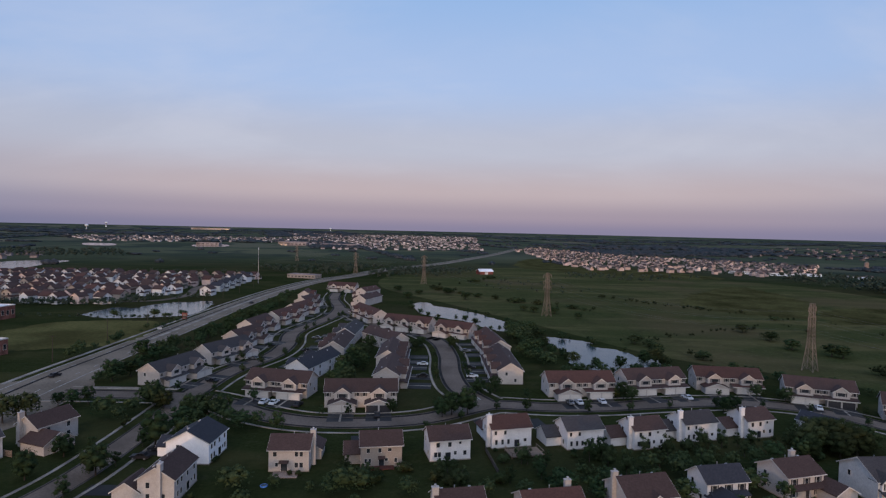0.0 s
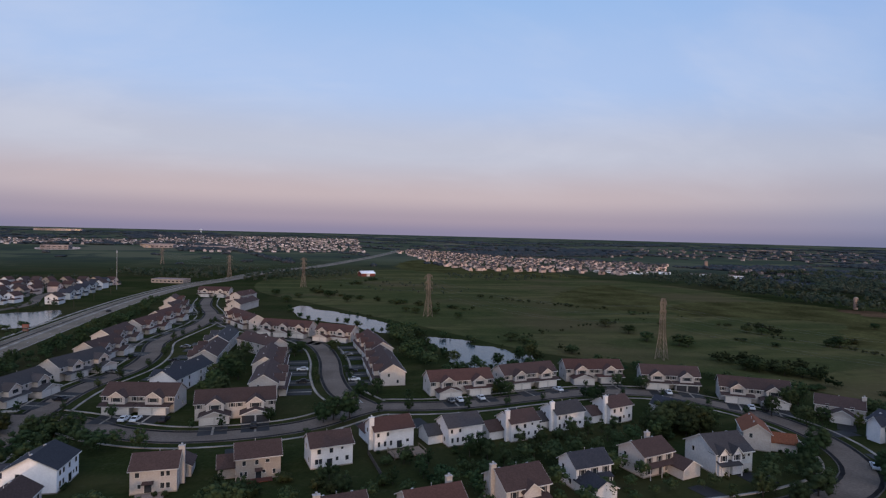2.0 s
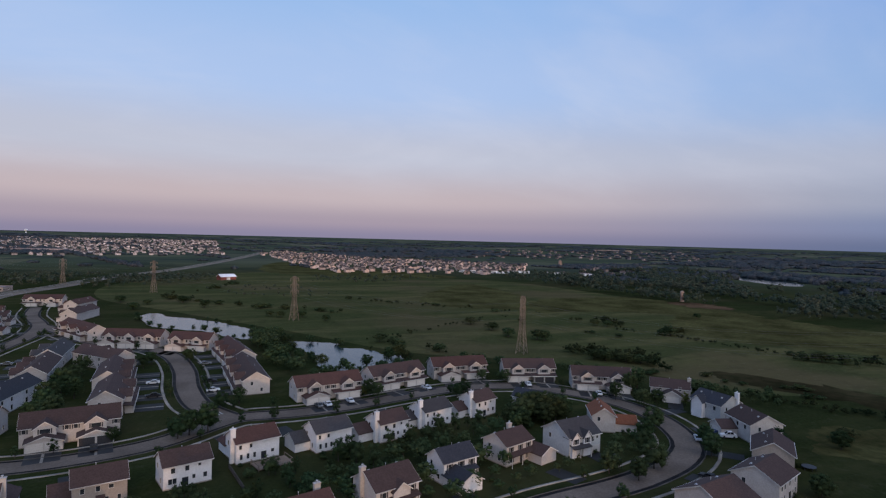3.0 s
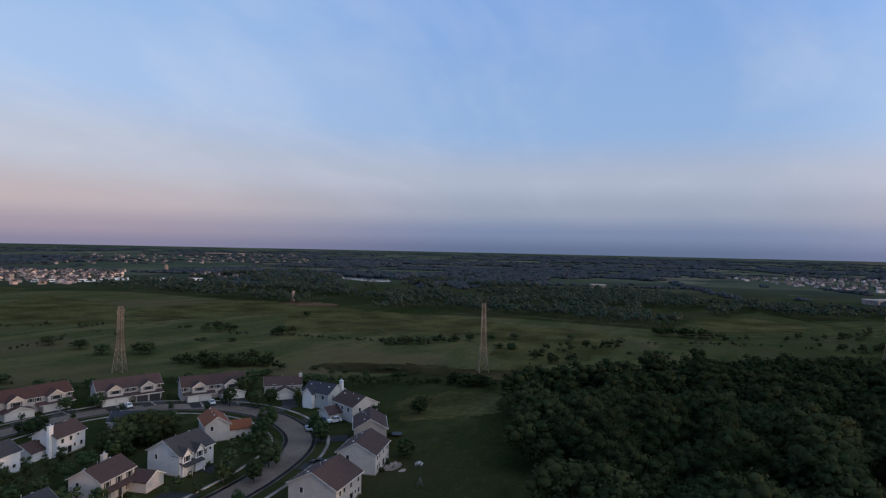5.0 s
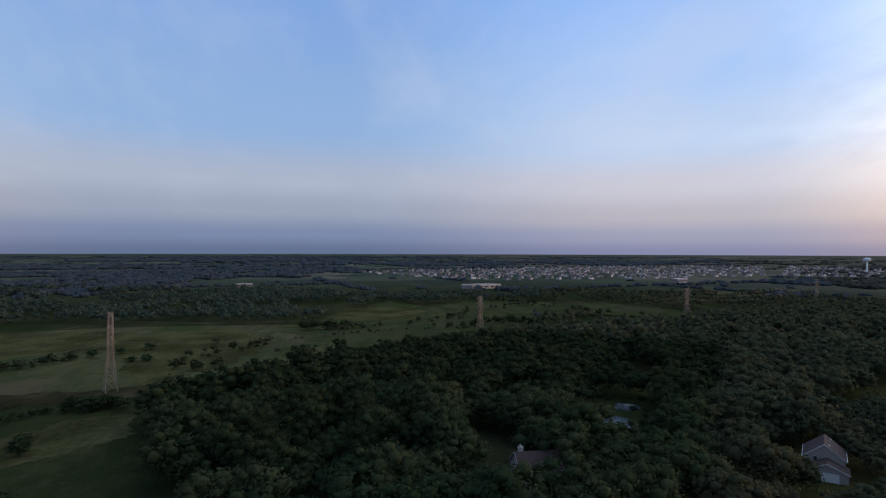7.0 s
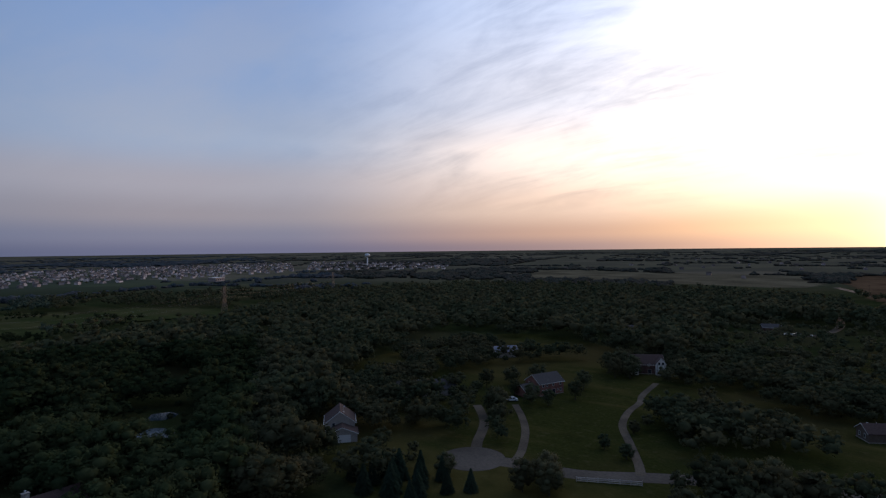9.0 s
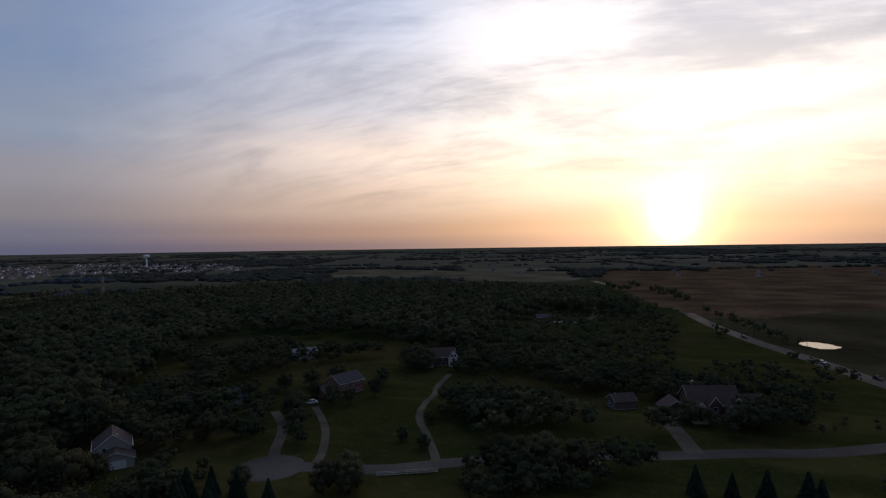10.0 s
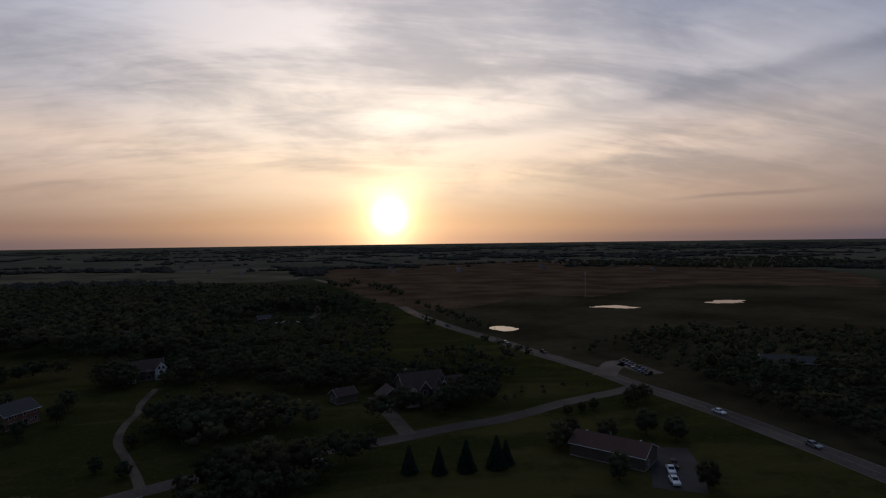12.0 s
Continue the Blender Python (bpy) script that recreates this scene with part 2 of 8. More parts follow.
def land(name, lift=1.0, dry=0.6, far_land=True, tint=(1.3, 1.34, 1.2)):
    """lift: how pale the grass is; dry: how much of it has turned olive. Grass land: mown and rough grass nearby, a
    mosaic of woods, pasture and plough land far out, paled in colour for haze.
    """
    m = bpy.data.materials.new(name)
    m.use_nodes = True
    g = Nodes(m.node_tree)
    at = g.add("ShaderNodeNewGeometry").outputs["Position"]
    stretch = g.add("ShaderNodeMapping")
    g.link(at, stretch.inputs["Vector"])
    stretch.inputs["Rotation"].default_value = (0, 0, radians(-52))
    stretch.inputs["Scale"].default_value = (0.25, 1.0, 1.0)
    blades = g.noise(at, 0.9, 5.0, 0.7)
    tufts = g.noise(at, 0.09, 4.0, 0.6)
    strips = g.noise(stretch.outputs[0], 0.035, 4.0, 0.6, 0.6)
    broad = g.noise(at, 0.009, 3.0, 0.5)
    shade = lambda r, gr, b: (r * lift * tint[0], gr * lift * tint[1], b * lift * tint[2])
    col = g.mix(g.span(blades, 0.25, 0.75), shade(0.0092, 0.0130, 0.0042), shade(0.0170, 0.0218, 0.0070))
    col = g.mix(g.math("MULTIPLY", g.span(strips, 0.42, 0.66), dry), col, shade(0.0310, 0.0300, 0.0112))
    col = g.mix(g.math("MULTIPLY", g.span(tufts, 0.50, 0.70), 0.45), col, shade(0.0062, 0.0092, 0.0036))
    col = g.mix(g.math("MULTIPLY", g.span(broad, 0.48, 0.66), dry), col, shade(0.0250, 0.0222, 0.0100))
    specks = g.noise(at, 0.33, 4.0, 0.7)
    col = g.mix(g.math("MULTIPLY", g.span(specks, 0.54, 0.68), 0.30 * dry), col, shade(0.0460, 0.0450, 0.0240))
    cells = g.add("ShaderNodeTexVoronoi")
    cells.distance = "CHEBYCHEV"
    g.link(at, cells.inputs["Vector"])
    cells.inputs["Scale"].default_value = 0.0042
    pick = g.add("ShaderNodeSeparateColor")
    g.link(cells.outputs["Color"], pick.inputs[0])
    # crops and pasture, their colours paled to hold the distance haze
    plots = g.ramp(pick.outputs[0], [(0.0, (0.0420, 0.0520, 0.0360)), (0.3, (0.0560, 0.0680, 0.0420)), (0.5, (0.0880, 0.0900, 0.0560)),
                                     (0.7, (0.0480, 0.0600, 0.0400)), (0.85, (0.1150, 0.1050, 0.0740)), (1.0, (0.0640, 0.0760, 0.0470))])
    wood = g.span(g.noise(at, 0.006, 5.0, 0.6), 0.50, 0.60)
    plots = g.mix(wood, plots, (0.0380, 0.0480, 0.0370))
    xyz = g.add("ShaderNodeSeparateXYZ")
    g.link(at, xyz.inputs[0])
    # on the sun's side the haze makes the plot colours paler and warmer still
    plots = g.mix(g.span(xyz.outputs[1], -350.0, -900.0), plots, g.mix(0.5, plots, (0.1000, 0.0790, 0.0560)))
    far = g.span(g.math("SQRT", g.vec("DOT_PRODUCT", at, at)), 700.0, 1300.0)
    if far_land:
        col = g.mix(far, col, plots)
    b = g.add("ShaderNodeBsdfPrincipled")
    g.link(col, b.inputs["Base Color"])
    b.inputs["Roughness"].default_value, b.inputs["Specular IOR Level"].default_value = 1.0, 0.0
    n = g.add("ShaderNodeBump")
    n.inputs["Strength"].default_value, n.inputs["Distance"].default_value = 0.7, 0.25
    g.link(blades, n.inputs["Height"])
    g.link(n.outputs[0], b.inputs["Normal"])
    g.link(b.outputs[0], g.add("ShaderNodeOutputMaterial").inputs["Surface"])
    return m


def still_water(name):
    m = bpy.data.materials.new(name)
    m.use_nodes = True
    g = Nodes(m.node_tree)
    at = g.add("ShaderNodeNewGeometry").outputs["Position"]
    b = g.add("ShaderNodeBsdfPrincipled")
    g.link(g.mix(g.noise(at, 0.08, 3.0), (0.014, 0.026, 0.034), (0.024, 0.040, 0.048)), b.inputs["Base Color"])
    b.inputs["Roughness"].default_value, b.inputs["IOR"].default_value = 0.06, 1.33
    b.inputs["Specular IOR Level"].default_value = 0.36
    n = g.add("ShaderNodeBump")
    n.inputs["Strength"].default_value, n.inputs["Distance"].default_value = 0.8, 0.06
    g.link(g.noise(at, 1.6, 3.0), n.inputs["Height"])
    g.link(n.outputs[0], b.inputs["Normal"])
    g.link(b.outputs[0], g.add("ShaderNodeOutputMaterial").inputs["Surface"])
    return m


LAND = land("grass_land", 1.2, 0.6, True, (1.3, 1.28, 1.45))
ROUGH = land("rough_meadow", 2.25, 0.66, False, (1.42, 1.26, 1.5))
WOOD_MEADOW = land("wood_meadow", 1.75, 0.5, False, (1.34, 1.30, 1.45))
# the warm tint puts the glare towards the sun into this grass
PARK = land("country_grass_in_glare", 1.2, 0.8, False, (1.62, 1.38, 1.25))
WATER = still_water("pond_water")
MEADOW = surface("dry_meadow", (0.0358, 0.0378, 0.0144), (0.0672, 0.0602, 0.0239), 0.35, 0.95, bump=0.1, wide=0.1, world=True, spec=0.0)
LAWN = surface("mown_lawn", (0.0560, 0.0560, 0.0210), (0.0880, 0.0770, 0.0300), 0.5, 0.95, bump=0.05, wide=0.06, world=True, spec=0.0)
STUBBLE = surface("pale_stubble", (0.0760, 0.0660, 0.0430), (0.1050, 0.0890, 0.0570), 0.2, 0.95, bump=0.1, wide=0.06, world=True, spec=0.0)
SOIL = surface("bare_field", (0.0640, 0.0400, 0.0240), (0.0940, 0.0600, 0.0350), 0.25, 0.95, bump=0.1, wide=0.08, world=True, spec=0.0)
SCRUB = surface("brown_scrub", (0.0211, 0.0213, 0.0096), (0.0439, 0.0353, 0.0177), 0.12, 0.95, bump=0.1, wide=0.2, world=True, spec=0.0)
PASTURE = surface("dim_pasture", (0.0360, 0.0305, 0.0170), (0.0520, 0.0420, 0.0230), 0.12, 0.95, bump=0.1, wide=0.1, world=True, spec=0.0)
STREET = surface("worn_asphalt", (0.1000, 0.0790, 0.0640), (0.1400, 0.1120, 0.0900), 1.4, 0.9, bump=0.01, wide=0.05, amount=0.2, world=True, spec=0.04)
ROAD = surface("old_road", (0.1238, 0.1015, 0.0789), (0.1817, 0.1475, 0.1125), 1.1, 0.9, bump=0.01, wide=0.04, amount=0.2, world=True, spec=0.04)
COUNTRY_ROAD = surface("country_asphalt", (0.0590, 0.0510, 0.0430), (0.0880, 0.0750, 0.0620), 1.1, 0.9, bump=0.01, wide=0.04, amount=0.25, world=True, spec=0.03)
TRACK = surface("gravel_drive", (0.0591, 0.0485, 0.0369), (0.0885, 0.0733, 0.0558), 1.5, 0.95, bump=0.02, wide=0.08, amount=0.25, world=True, spec=0.04)
TAR = surface("sealed_driveway", (0.0090, 0.0086, 0.0090), (0.0180, 0.0173, 0.0171), 1.6, 0.8, bump=0.01, wide=0.12, vary=0.25, world=True)
MARGIN = surface("sealed_margin", (0.0130, 0.0122, 0.0125), (0.0240, 0.0224, 0.0220), 1.6, 0.85, bump=0.01, wide=0.12, vary=0.2, world=True, spec=0.05)
KERB = surface("weathered_kerb", (0.0500, 0.0440, 0.0370), (0.0800, 0.0700, 0.0590), 1.5, 0.9, bump=0.01, wide=0.15, world=True)
CONCRETE = surface("pale_concrete", (0.1800, 0.1560, 0.1290), (0.2500, 0.2200, 0.1820), 1.5, 0.9, bump=0.01, wide=0.1, world=True)
FADED_PAINT = surface("faded_road_paint", (0.1300, 0.1180, 0.1000), (0.1700, 0.1560, 0.1340), 1.5, 0.85, wide=0.2, world=True)
PAINT = surface("road_paint", (0.2376, 0.2333, 0.2160), (0.3240, 0.3197, 0.3024), 1.5, 0.8, wide=0.2, world=True)
WHITE = banded("white_siding", (0.5300, 0.5220, 0.5200), (0.6200, 0.6110, 0.6080), 0.2)
BRIGHT_WHITE = banded("fresh_white_siding", (0.7400, 0.7350, 0.7400), (0.8200, 0.8150, 0.8200), 0.2)
CREAM = banded("cream_siding", (0.3550, 0.3250, 0.3000), (0.4250, 0.3900, 0.3620), 0.2)
TAN = banded("tan_siding", (0.2505, 0.2153, 0.1838), (0.3049, 0.2626, 0.2270), 0.2)
GREY_SIDE = banded("grey_siding", (0.3449, 0.3559, 0.3558), (0.4434, 0.4529, 0.4412), 0.2)
BROWN_ROOF = banded("brown_shingles", (0.0360, 0.0225, 0.0200), (0.0590, 0.0370, 0.0325), 0.28, 0.9, 1)
RED_ROOF = banded("russet_shingles", (0.0470, 0.0235, 0.0190), (0.0710, 0.0360, 0.0290), 0.28, 0.9, 1)
GREY_ROOF = banded("grey_shingles", (0.0301, 0.0283, 0.0302), (0.0481, 0.0452, 0.0476), 0.28, 0.9, 1)
DARK_ROOF = banded("slate_blue_shingles", (0.0168, 0.0185, 0.0248), (0.0308, 0.0326, 0.0407), 0.28, 0.85, 1)
ORANGE_ROOF = banded("orange_shingles", (0.1091, 0.0372, 0.0174), (0.1587, 0.0570, 0.0273), 0.28, 0.9, 1)
BLUE_ROOF = banded("blue_metal_roof", (0.07, 0.085, 0.13), (0.10, 0.12, 0.18), 0.4, 0.5, 0)
FENCING = surface("weathered_white_rail", (0.26, 0.25, 0.235), (0.36, 0.35, 0.33), 2.0, 0.7)
TRIM = surface("white_trim", (0.4400, 0.4250, 0.4000), (0.5200, 0.5050, 0.4760), 2.0, 0.6)
SHUTTER = surface("dark_shutter", (0.020, 0.020, 0.024), (0.040, 0.040, 0.045), 3.0, 0.6)
GLASS = surface("window_glass", (0.015, 0.018, 0.022), (0.030, 0.034, 0.040), 0.4, 0.12, spec=0.7)
DOORS = banded("garage_panels", (0.4700, 0.4420, 0.4050), (0.5500, 0.5180, 0.4780), 0.55)
DIM_BRICK = surface("dark_brick", (0.060, 0.032, 0.026), (0.095, 0.050, 0.040), 5.0, 0.9, bump=0.01, wide=0.1)
BRICK = surface("red_brick", (0.11, 0.045, 0.034), (0.18, 0.080, 0.062), 5.0, 0.9, bump=0.01, wide=0.1)
STONE = surface("field_stone", (0.20, 0.18, 0.16), (0.34, 0.31, 0.28), 3.0, 0.9, bump=0.02)
PAVER = surface("patio_pavers", (0.1584, 0.1152, 0.0936), (0.2448, 0.1944, 0.1584), 3.0, 0.9, bump=0.01)
GALVANISED = surface("galvanised_tube", (0.0800, 0.0780, 0.0720), (0.1200, 0.1170, 0.1090), 2.0, 0.6)
RED_DECK = surface("red_stained_deck", (0.0700, 0.0240, 0.0180), (0.1100, 0.0400, 0.0300), 3.0, 0.8)
BARN_WOOD = banded("barn_boards", (0.0700, 0.0500, 0.0370), (0.1050, 0.0780, 0.0590), 0.25)
FENCE_DARK = surface("dark_fence_wood", (0.0300, 0.0250, 0.0200), (0.0600, 0.0500, 0.0400), 3.0, 0.9)
DECK = surface("weathered_deck", (0.1440, 0.1008, 0.0720), (0.2304, 0.1728, 0.1296), 3.0, 0.85)
PIPE = surface("grey_pipe", (0.30, 0.30, 0.30), (0.45, 0.45, 0.45), 4.0, 0.6)
STEEL = surface("weathered_steel", (0.1850, 0.1370, 0.1010), (0.2950, 0.2270, 0.1730), 1.5, 0.65, metal=0.3)
WIRE = surface("bare_wire", (0.09, 0.09, 0.09), (0.14, 0.14, 0.14), 2.0, 0.5, metal=0.5)
POLE = surface("creosoted_pole", (0.0330, 0.0252, 0.0192), (0.0600, 0.0480, 0.0360), 2.0, 0.9)
BARK = surface("bark", (0.0240, 0.0180, 0.0132), (0.0510, 0.0396, 0.0300), 3.0, 0.95, bump=0.03)
LEAF = foliage("summer_leaves", (0.0160, 0.0225, 0.0105), (0.0560, 0.0690, 0.0320))
LEAF_TOWN = foliage("garden_leaves", (0.0215, 0.0330, 0.0160), (0.0680, 0.0950, 0.0430))
LEAF_WARM = foliage("olive_leaves", (0.0260, 0.0360, 0.0160), (0.0840, 0.1000, 0.0440))
# summer leaves again, with the sunward glare put into a paler, warmer colour
LEAF_GLARE = foliage("leaves_in_glare", (0.0345, 0.0370, 0.0215), (0.0990, 0.1000, 0.0540))
LEAF_GOLD = foliage("yellow_green_leaves", (0.0700, 0.0680, 0.0200), (0.1500, 0.1350, 0.0400))
NEEDLE = foliage("spruce_needles", (0.0156, 0.0251, 0.0167), (0.0381, 0.0564, 0.0368), 0.2)
# distance haze and, towards the sun, warm glow are put into these woods' colours
WOODS_HAZED = foliage("far_woods_in_haze", (0.0780, 0.0850, 0.0930), (0.1320, 0.1410, 0.1460), massed=True)
WOODS_MID = foliage("field_woods", (0.0300, 0.0390, 0.0290), (0.0800, 0.0950, 0.0660))
WOODS_GLOW = foliage("far_woods_in_glow", (0.0720, 0.0650, 0.0520), (0.1130, 0.1000, 0.0770), massed=True)
# pale siding with the pink of the evening light put into its colour
PINK_LIT = banded("pink_lit_siding", (0.4856, 0.3622, 0.3105), (0.5922, 0.4485, 0.3852), 0.2)
# the low sun's pink light is put into this siding's colour
FAR_WALL_SUNLIT = surface("far_sunlit_siding", (0.4000, 0.2900, 0.2450), (0.6600, 0.5000, 0.4300), 0.3, 0.9, island=0.25)
FAR_ROOF = surface("far_shingles", (0.0510, 0.0372, 0.0330), (0.0900, 0.0690, 0.0600), 0.2, 0.9, island=0.35)
FAR_PALE = surface("far_pale_siding", (0.2300, 0.2000, 0.1950), (0.5200, 0.4600, 0.4500), 0.3, 0.9, island=0.5)
FAR_PLAIN = surface("far_tan_siding", (0.1430, 0.1155, 0.1103), (0.2750, 0.2310, 0.2205), 0.3, 0.9, island=0.35)
METAL_WHITE = surface("white_steel", (0.66, 0.67, 0.68), (0.78, 0.79, 0.80), 0.6, 0.5)
CAR_WHITE = surface("white_car_paint", (0.56, 0.57, 0.58), (0.64, 0.65, 0.66), 1.0, 0.35, spec=0.3)
TINTED = surface("tinted_glass", (0.008, 0.009, 0.010), (0.014, 0.015, 0.016), 1.0, 0.3, spec=0.15)
CAR_DARK = surface("black_car_paint", (0.012, 0.012, 0.014), (0.022, 0.022, 0.026), 1.0, 0.5, spec=0.2)
CAR_BLUE = surface("blue_car_paint", (0.030, 0.050, 0.13), (0.045, 0.070, 0.17), 1.0, 0.45, spec=0.25)
CAR_SILVER = surface("silver_car_paint", (0.1920, 0.1980, 0.2040), (0.2520, 0.2580, 0.2640), 1.0, 0.25, metal=0.5)
RUBBER = surface("tyre_rubber", (0.014, 0.014, 0.014), (0.025, 0.025, 0.025), 4.0, 0.9)
POOL_BLUE = surface("blue_vinyl", (0.03, 0.10, 0.34), (0.05, 0.16, 0.46), 3.0, 0.4)
SIGN_RED = surface("sign_red", (0.13, 0.035, 0.026), (0.18, 0.055, 0.04), 2.0, 0.6)
SILO_TILE = surface("silo_tile", (0.24, 0.165, 0.13), (0.34, 0.24, 0.19), 1.0, 0.9)


# ---------------------------------------------------------------- mesh helpers
class Geo:
    """Gathers corners and faces of one mesh."""

    def __init__(self):
        self.v, self.f = [], []

    def face(self, *pts):
        n = len(self.v)
        self.v += [tuple(p) for p in pts]
        self.f.append(tuple(range(n, n + len(pts))))

    def box(self, x0, x1, y0, y1, z0, z1):
        n = len(self.v)
        self.v += [(x, y, z) for z in (z0, z1) for x, y in ((x0, y0), (x1, y0), (x1, y1), (x0, y1))]
        self.f += [tuple(n + i for i in q) for q in ((3, 2, 1, 0), (4, 5, 6, 7), (0, 1, 5, 4), (1, 2, 6, 5), (2, 3, 7, 6), (3, 0, 4, 7))]

    def prism(self, outline, a, b, axis="x"):
        """An outline in (u, z), drawn out from a to b along x or y."""
        n, k = len(self.v), len(outline)
        for s in (a, b):
            self.v += [(s, u, z) if axis == "x" else (u, s, z) for u, z in outline]
        self.f.append(tuple(range(n, n + k)))
        self.f.append(tuple(range(n + 2 * k - 1, n + k - 1, -1)))
        for i in range(k):
            j = (i + 1) % k
            self.f.append((n + j, n + i, n + k + i, n + k + j))

    def beam(self, p, q, r):
        """A square bar from p to q."""
        p, q = Vector(p), Vector(q)
        d = (q - p).normalized()
        s = d.cross(Vector((0, 0, 1)) if abs(d.z) < 0.9 else Vector((1, 0, 0))).normalized() * r
        t = d.cross(s).normalized() * r
        n = len(self.v)
        self.v += [tuple(c + a * s + b * t) for c in (p, q) for a, b in ((-1, -1), (1, -1), (1, 1), (-1, 1))]
        self.f += [tuple(n + i for i in k) for k in ((3, 2, 1, 0), (4, 5, 6, 7), (0, 1, 5, 4), (1, 2, 6, 5), (2, 3, 7, 6), (3, 0, 4, 7))]

    def tube(self, pts, r):
        """One bent square bar through several points."""
        n = len(self.v)
        for i, p in enumerate(pts):
            d = (Vector(pts[min(i + 1, len(pts) - 1)]) - Vector(pts[max(i - 1, 0)])).normalized()
            s = d.cross(Vector((0, 0, 1)) if abs(d.z) < 0.9 else Vector((1, 0, 0))).normalized() * r
            t = d.cross(s).normalized() * r
            self.v += [tuple(Vector(p) + a * s + b * t) for a, b in ((-1, -1), (1, -1), (1, 1), (-1, 1))]
        for i in range(len(pts) - 1):
            self.f += [(n + 4 * i + k, n + 4 * i + (k + 1) % 4, n + 4 * i + 4 + (k + 1) % 4, n + 4 * i + 4 + k) for k in range(4)]

    def turned(self, profile, sides, x=0.0, y=0.0):
        """A body of rings (radius, z) round an upright axis."""
        n = len(self.v)
        for r, z in profile:
            self.v += [(x + r * math.cos(math.tau * i / sides), y + r * math.sin(math.tau * i / sides), z) for i in range(sides)]
        for k in range(len(profile) - 1):
            for i in range(sides):
                j = (i + 1) % sides
                self.f.append((n + k * sides + i, n + k * sides + j, n + (k + 1) * sides + j, n + (k + 1) * sides + i))
        self.f.append(tuple(n + i for i in reversed(range(sides))))
        self.f.append(tuple(n + (len(profile) - 1) * sides + i for i in range(sides)))

    def mesh(self, name, *mats):
        me = bpy.data.meshes.new(name)
        me.from_pydata(self.v, [], self.f)
        bm = bmesh.new()
        bm.from_mesh(me)
        bmesh.ops.recalc_face_normals(bm, faces=bm.faces)
        bm.to_mesh(me)
        bm.free()
        for m in mats:
            me.materials.append(m)
        return me


def part(name, geo, material, parent=None, label=""):
    """Links a Geo, or a mesh made before, as one object under a thing or a part."""
    ob = new(name, geo.mesh(name, material) if isinstance(geo, Geo) else geo)
    ob.parent = parent
    return tagged(ob, label)


def thing(name, m, label, category, group=""):
    ob = new(name)
    ob.matrix_world = m
    return tagged(ob, label, category, group)


def sheet(name, V, F, material, smooth=False):
    """A big mesh from arrays of corners and of equal-sided faces."""
    me = bpy.data.meshes.new(name)
    k = F.shape[1]
    me.vertices.add(len(V))
    me.vertices.foreach_set("co", V.astype(np.float32).ravel())
    me.loops.add(F.size)
    me.loops.foreach_set("vertex_index", F.astype(np.int32).ravel())
    me.polygons.add(len(F))
    me.polygons.foreach_set("loop_start", np.arange(len(F), dtype=np.int32) * k)
    me.materials.append(material)
    me.update(calc_edges=True)
    me.validate()
    if smooth:
        me.polygons.foreach_set("use_smooth", np.ones(len(F), dtype=bool))
    return me


def rise(r):
    """The land swells gently towards the horizon."""
    return 36.6 * max(0.0, (r - 1200.0) / 3700.0) ** 2


def on_land(x, y):
    return rise(math.hypot(x, y))


def curve(pts, step=4.0, closed=False):
    """A smooth line through the given points."""
    p = [np.array(q, float) for q in pts]
    n, out = len(p), []
    for i in range(n if closed else n - 1):
        a, b, c, d = [p[(i + k) % n] if closed else p[min(max(i + k, 0), n - 1)] for k in (-1, 0, 1, 2)]
        m = max(2, int(np.linalg.norm((c - b)[:2]) / step))
        for s in range(m):
            t = s / m
            out.append(0.5 * (2 * b + (c - a) * t + (2 * a - 5 * b + 4 * c - d) * t * t + (3 * b - a - 3 * c + d) * t ** 3))
    if not closed:
        out.append(p[-1])
    return np.array(out)


def sides_of(line):
    d = np.gradient(line[:, :2], axis=0)
    d /= np.linalg.norm(d, axis=1)[:, None] + 1e-9
    return np.stack([d[:, 1], -d[:, 0]], 1)


def ribbon(name, line, a, b, z, material, label, category, kind="structure", thick=0.0, parent=None):
    """A strip between the offsets a and b to the right of a line; with thickness it has real edges."""
    n = sides_of(line)
    zs = np.array([on_land(*q) for q in line[:, :2]]) + z
    left, right = line[:, :2] + n * a, line[:, :2] + n * b
    rows = [np.c_[left, zs], np.c_[right, zs]]
    if thick:
        rows = [np.c_[left, zs - thick], *rows, np.c_[right, zs - thick]]
    k, m = len(rows), len(line)
    V = np.stack(rows, 1).reshape(-1, 3)
    F = [(i * k + j, i * k + j + 1, (i + 1) * k + j + 1, (i + 1) * k + j) for i in range(m - 1) for j in range(k - 1)]
    ob = new(name, sheet(name, V, np.array(F), material))
    ob.parent = parent
    return tagged(ob, label, category if not parent else "", kind=kind if not parent else "")


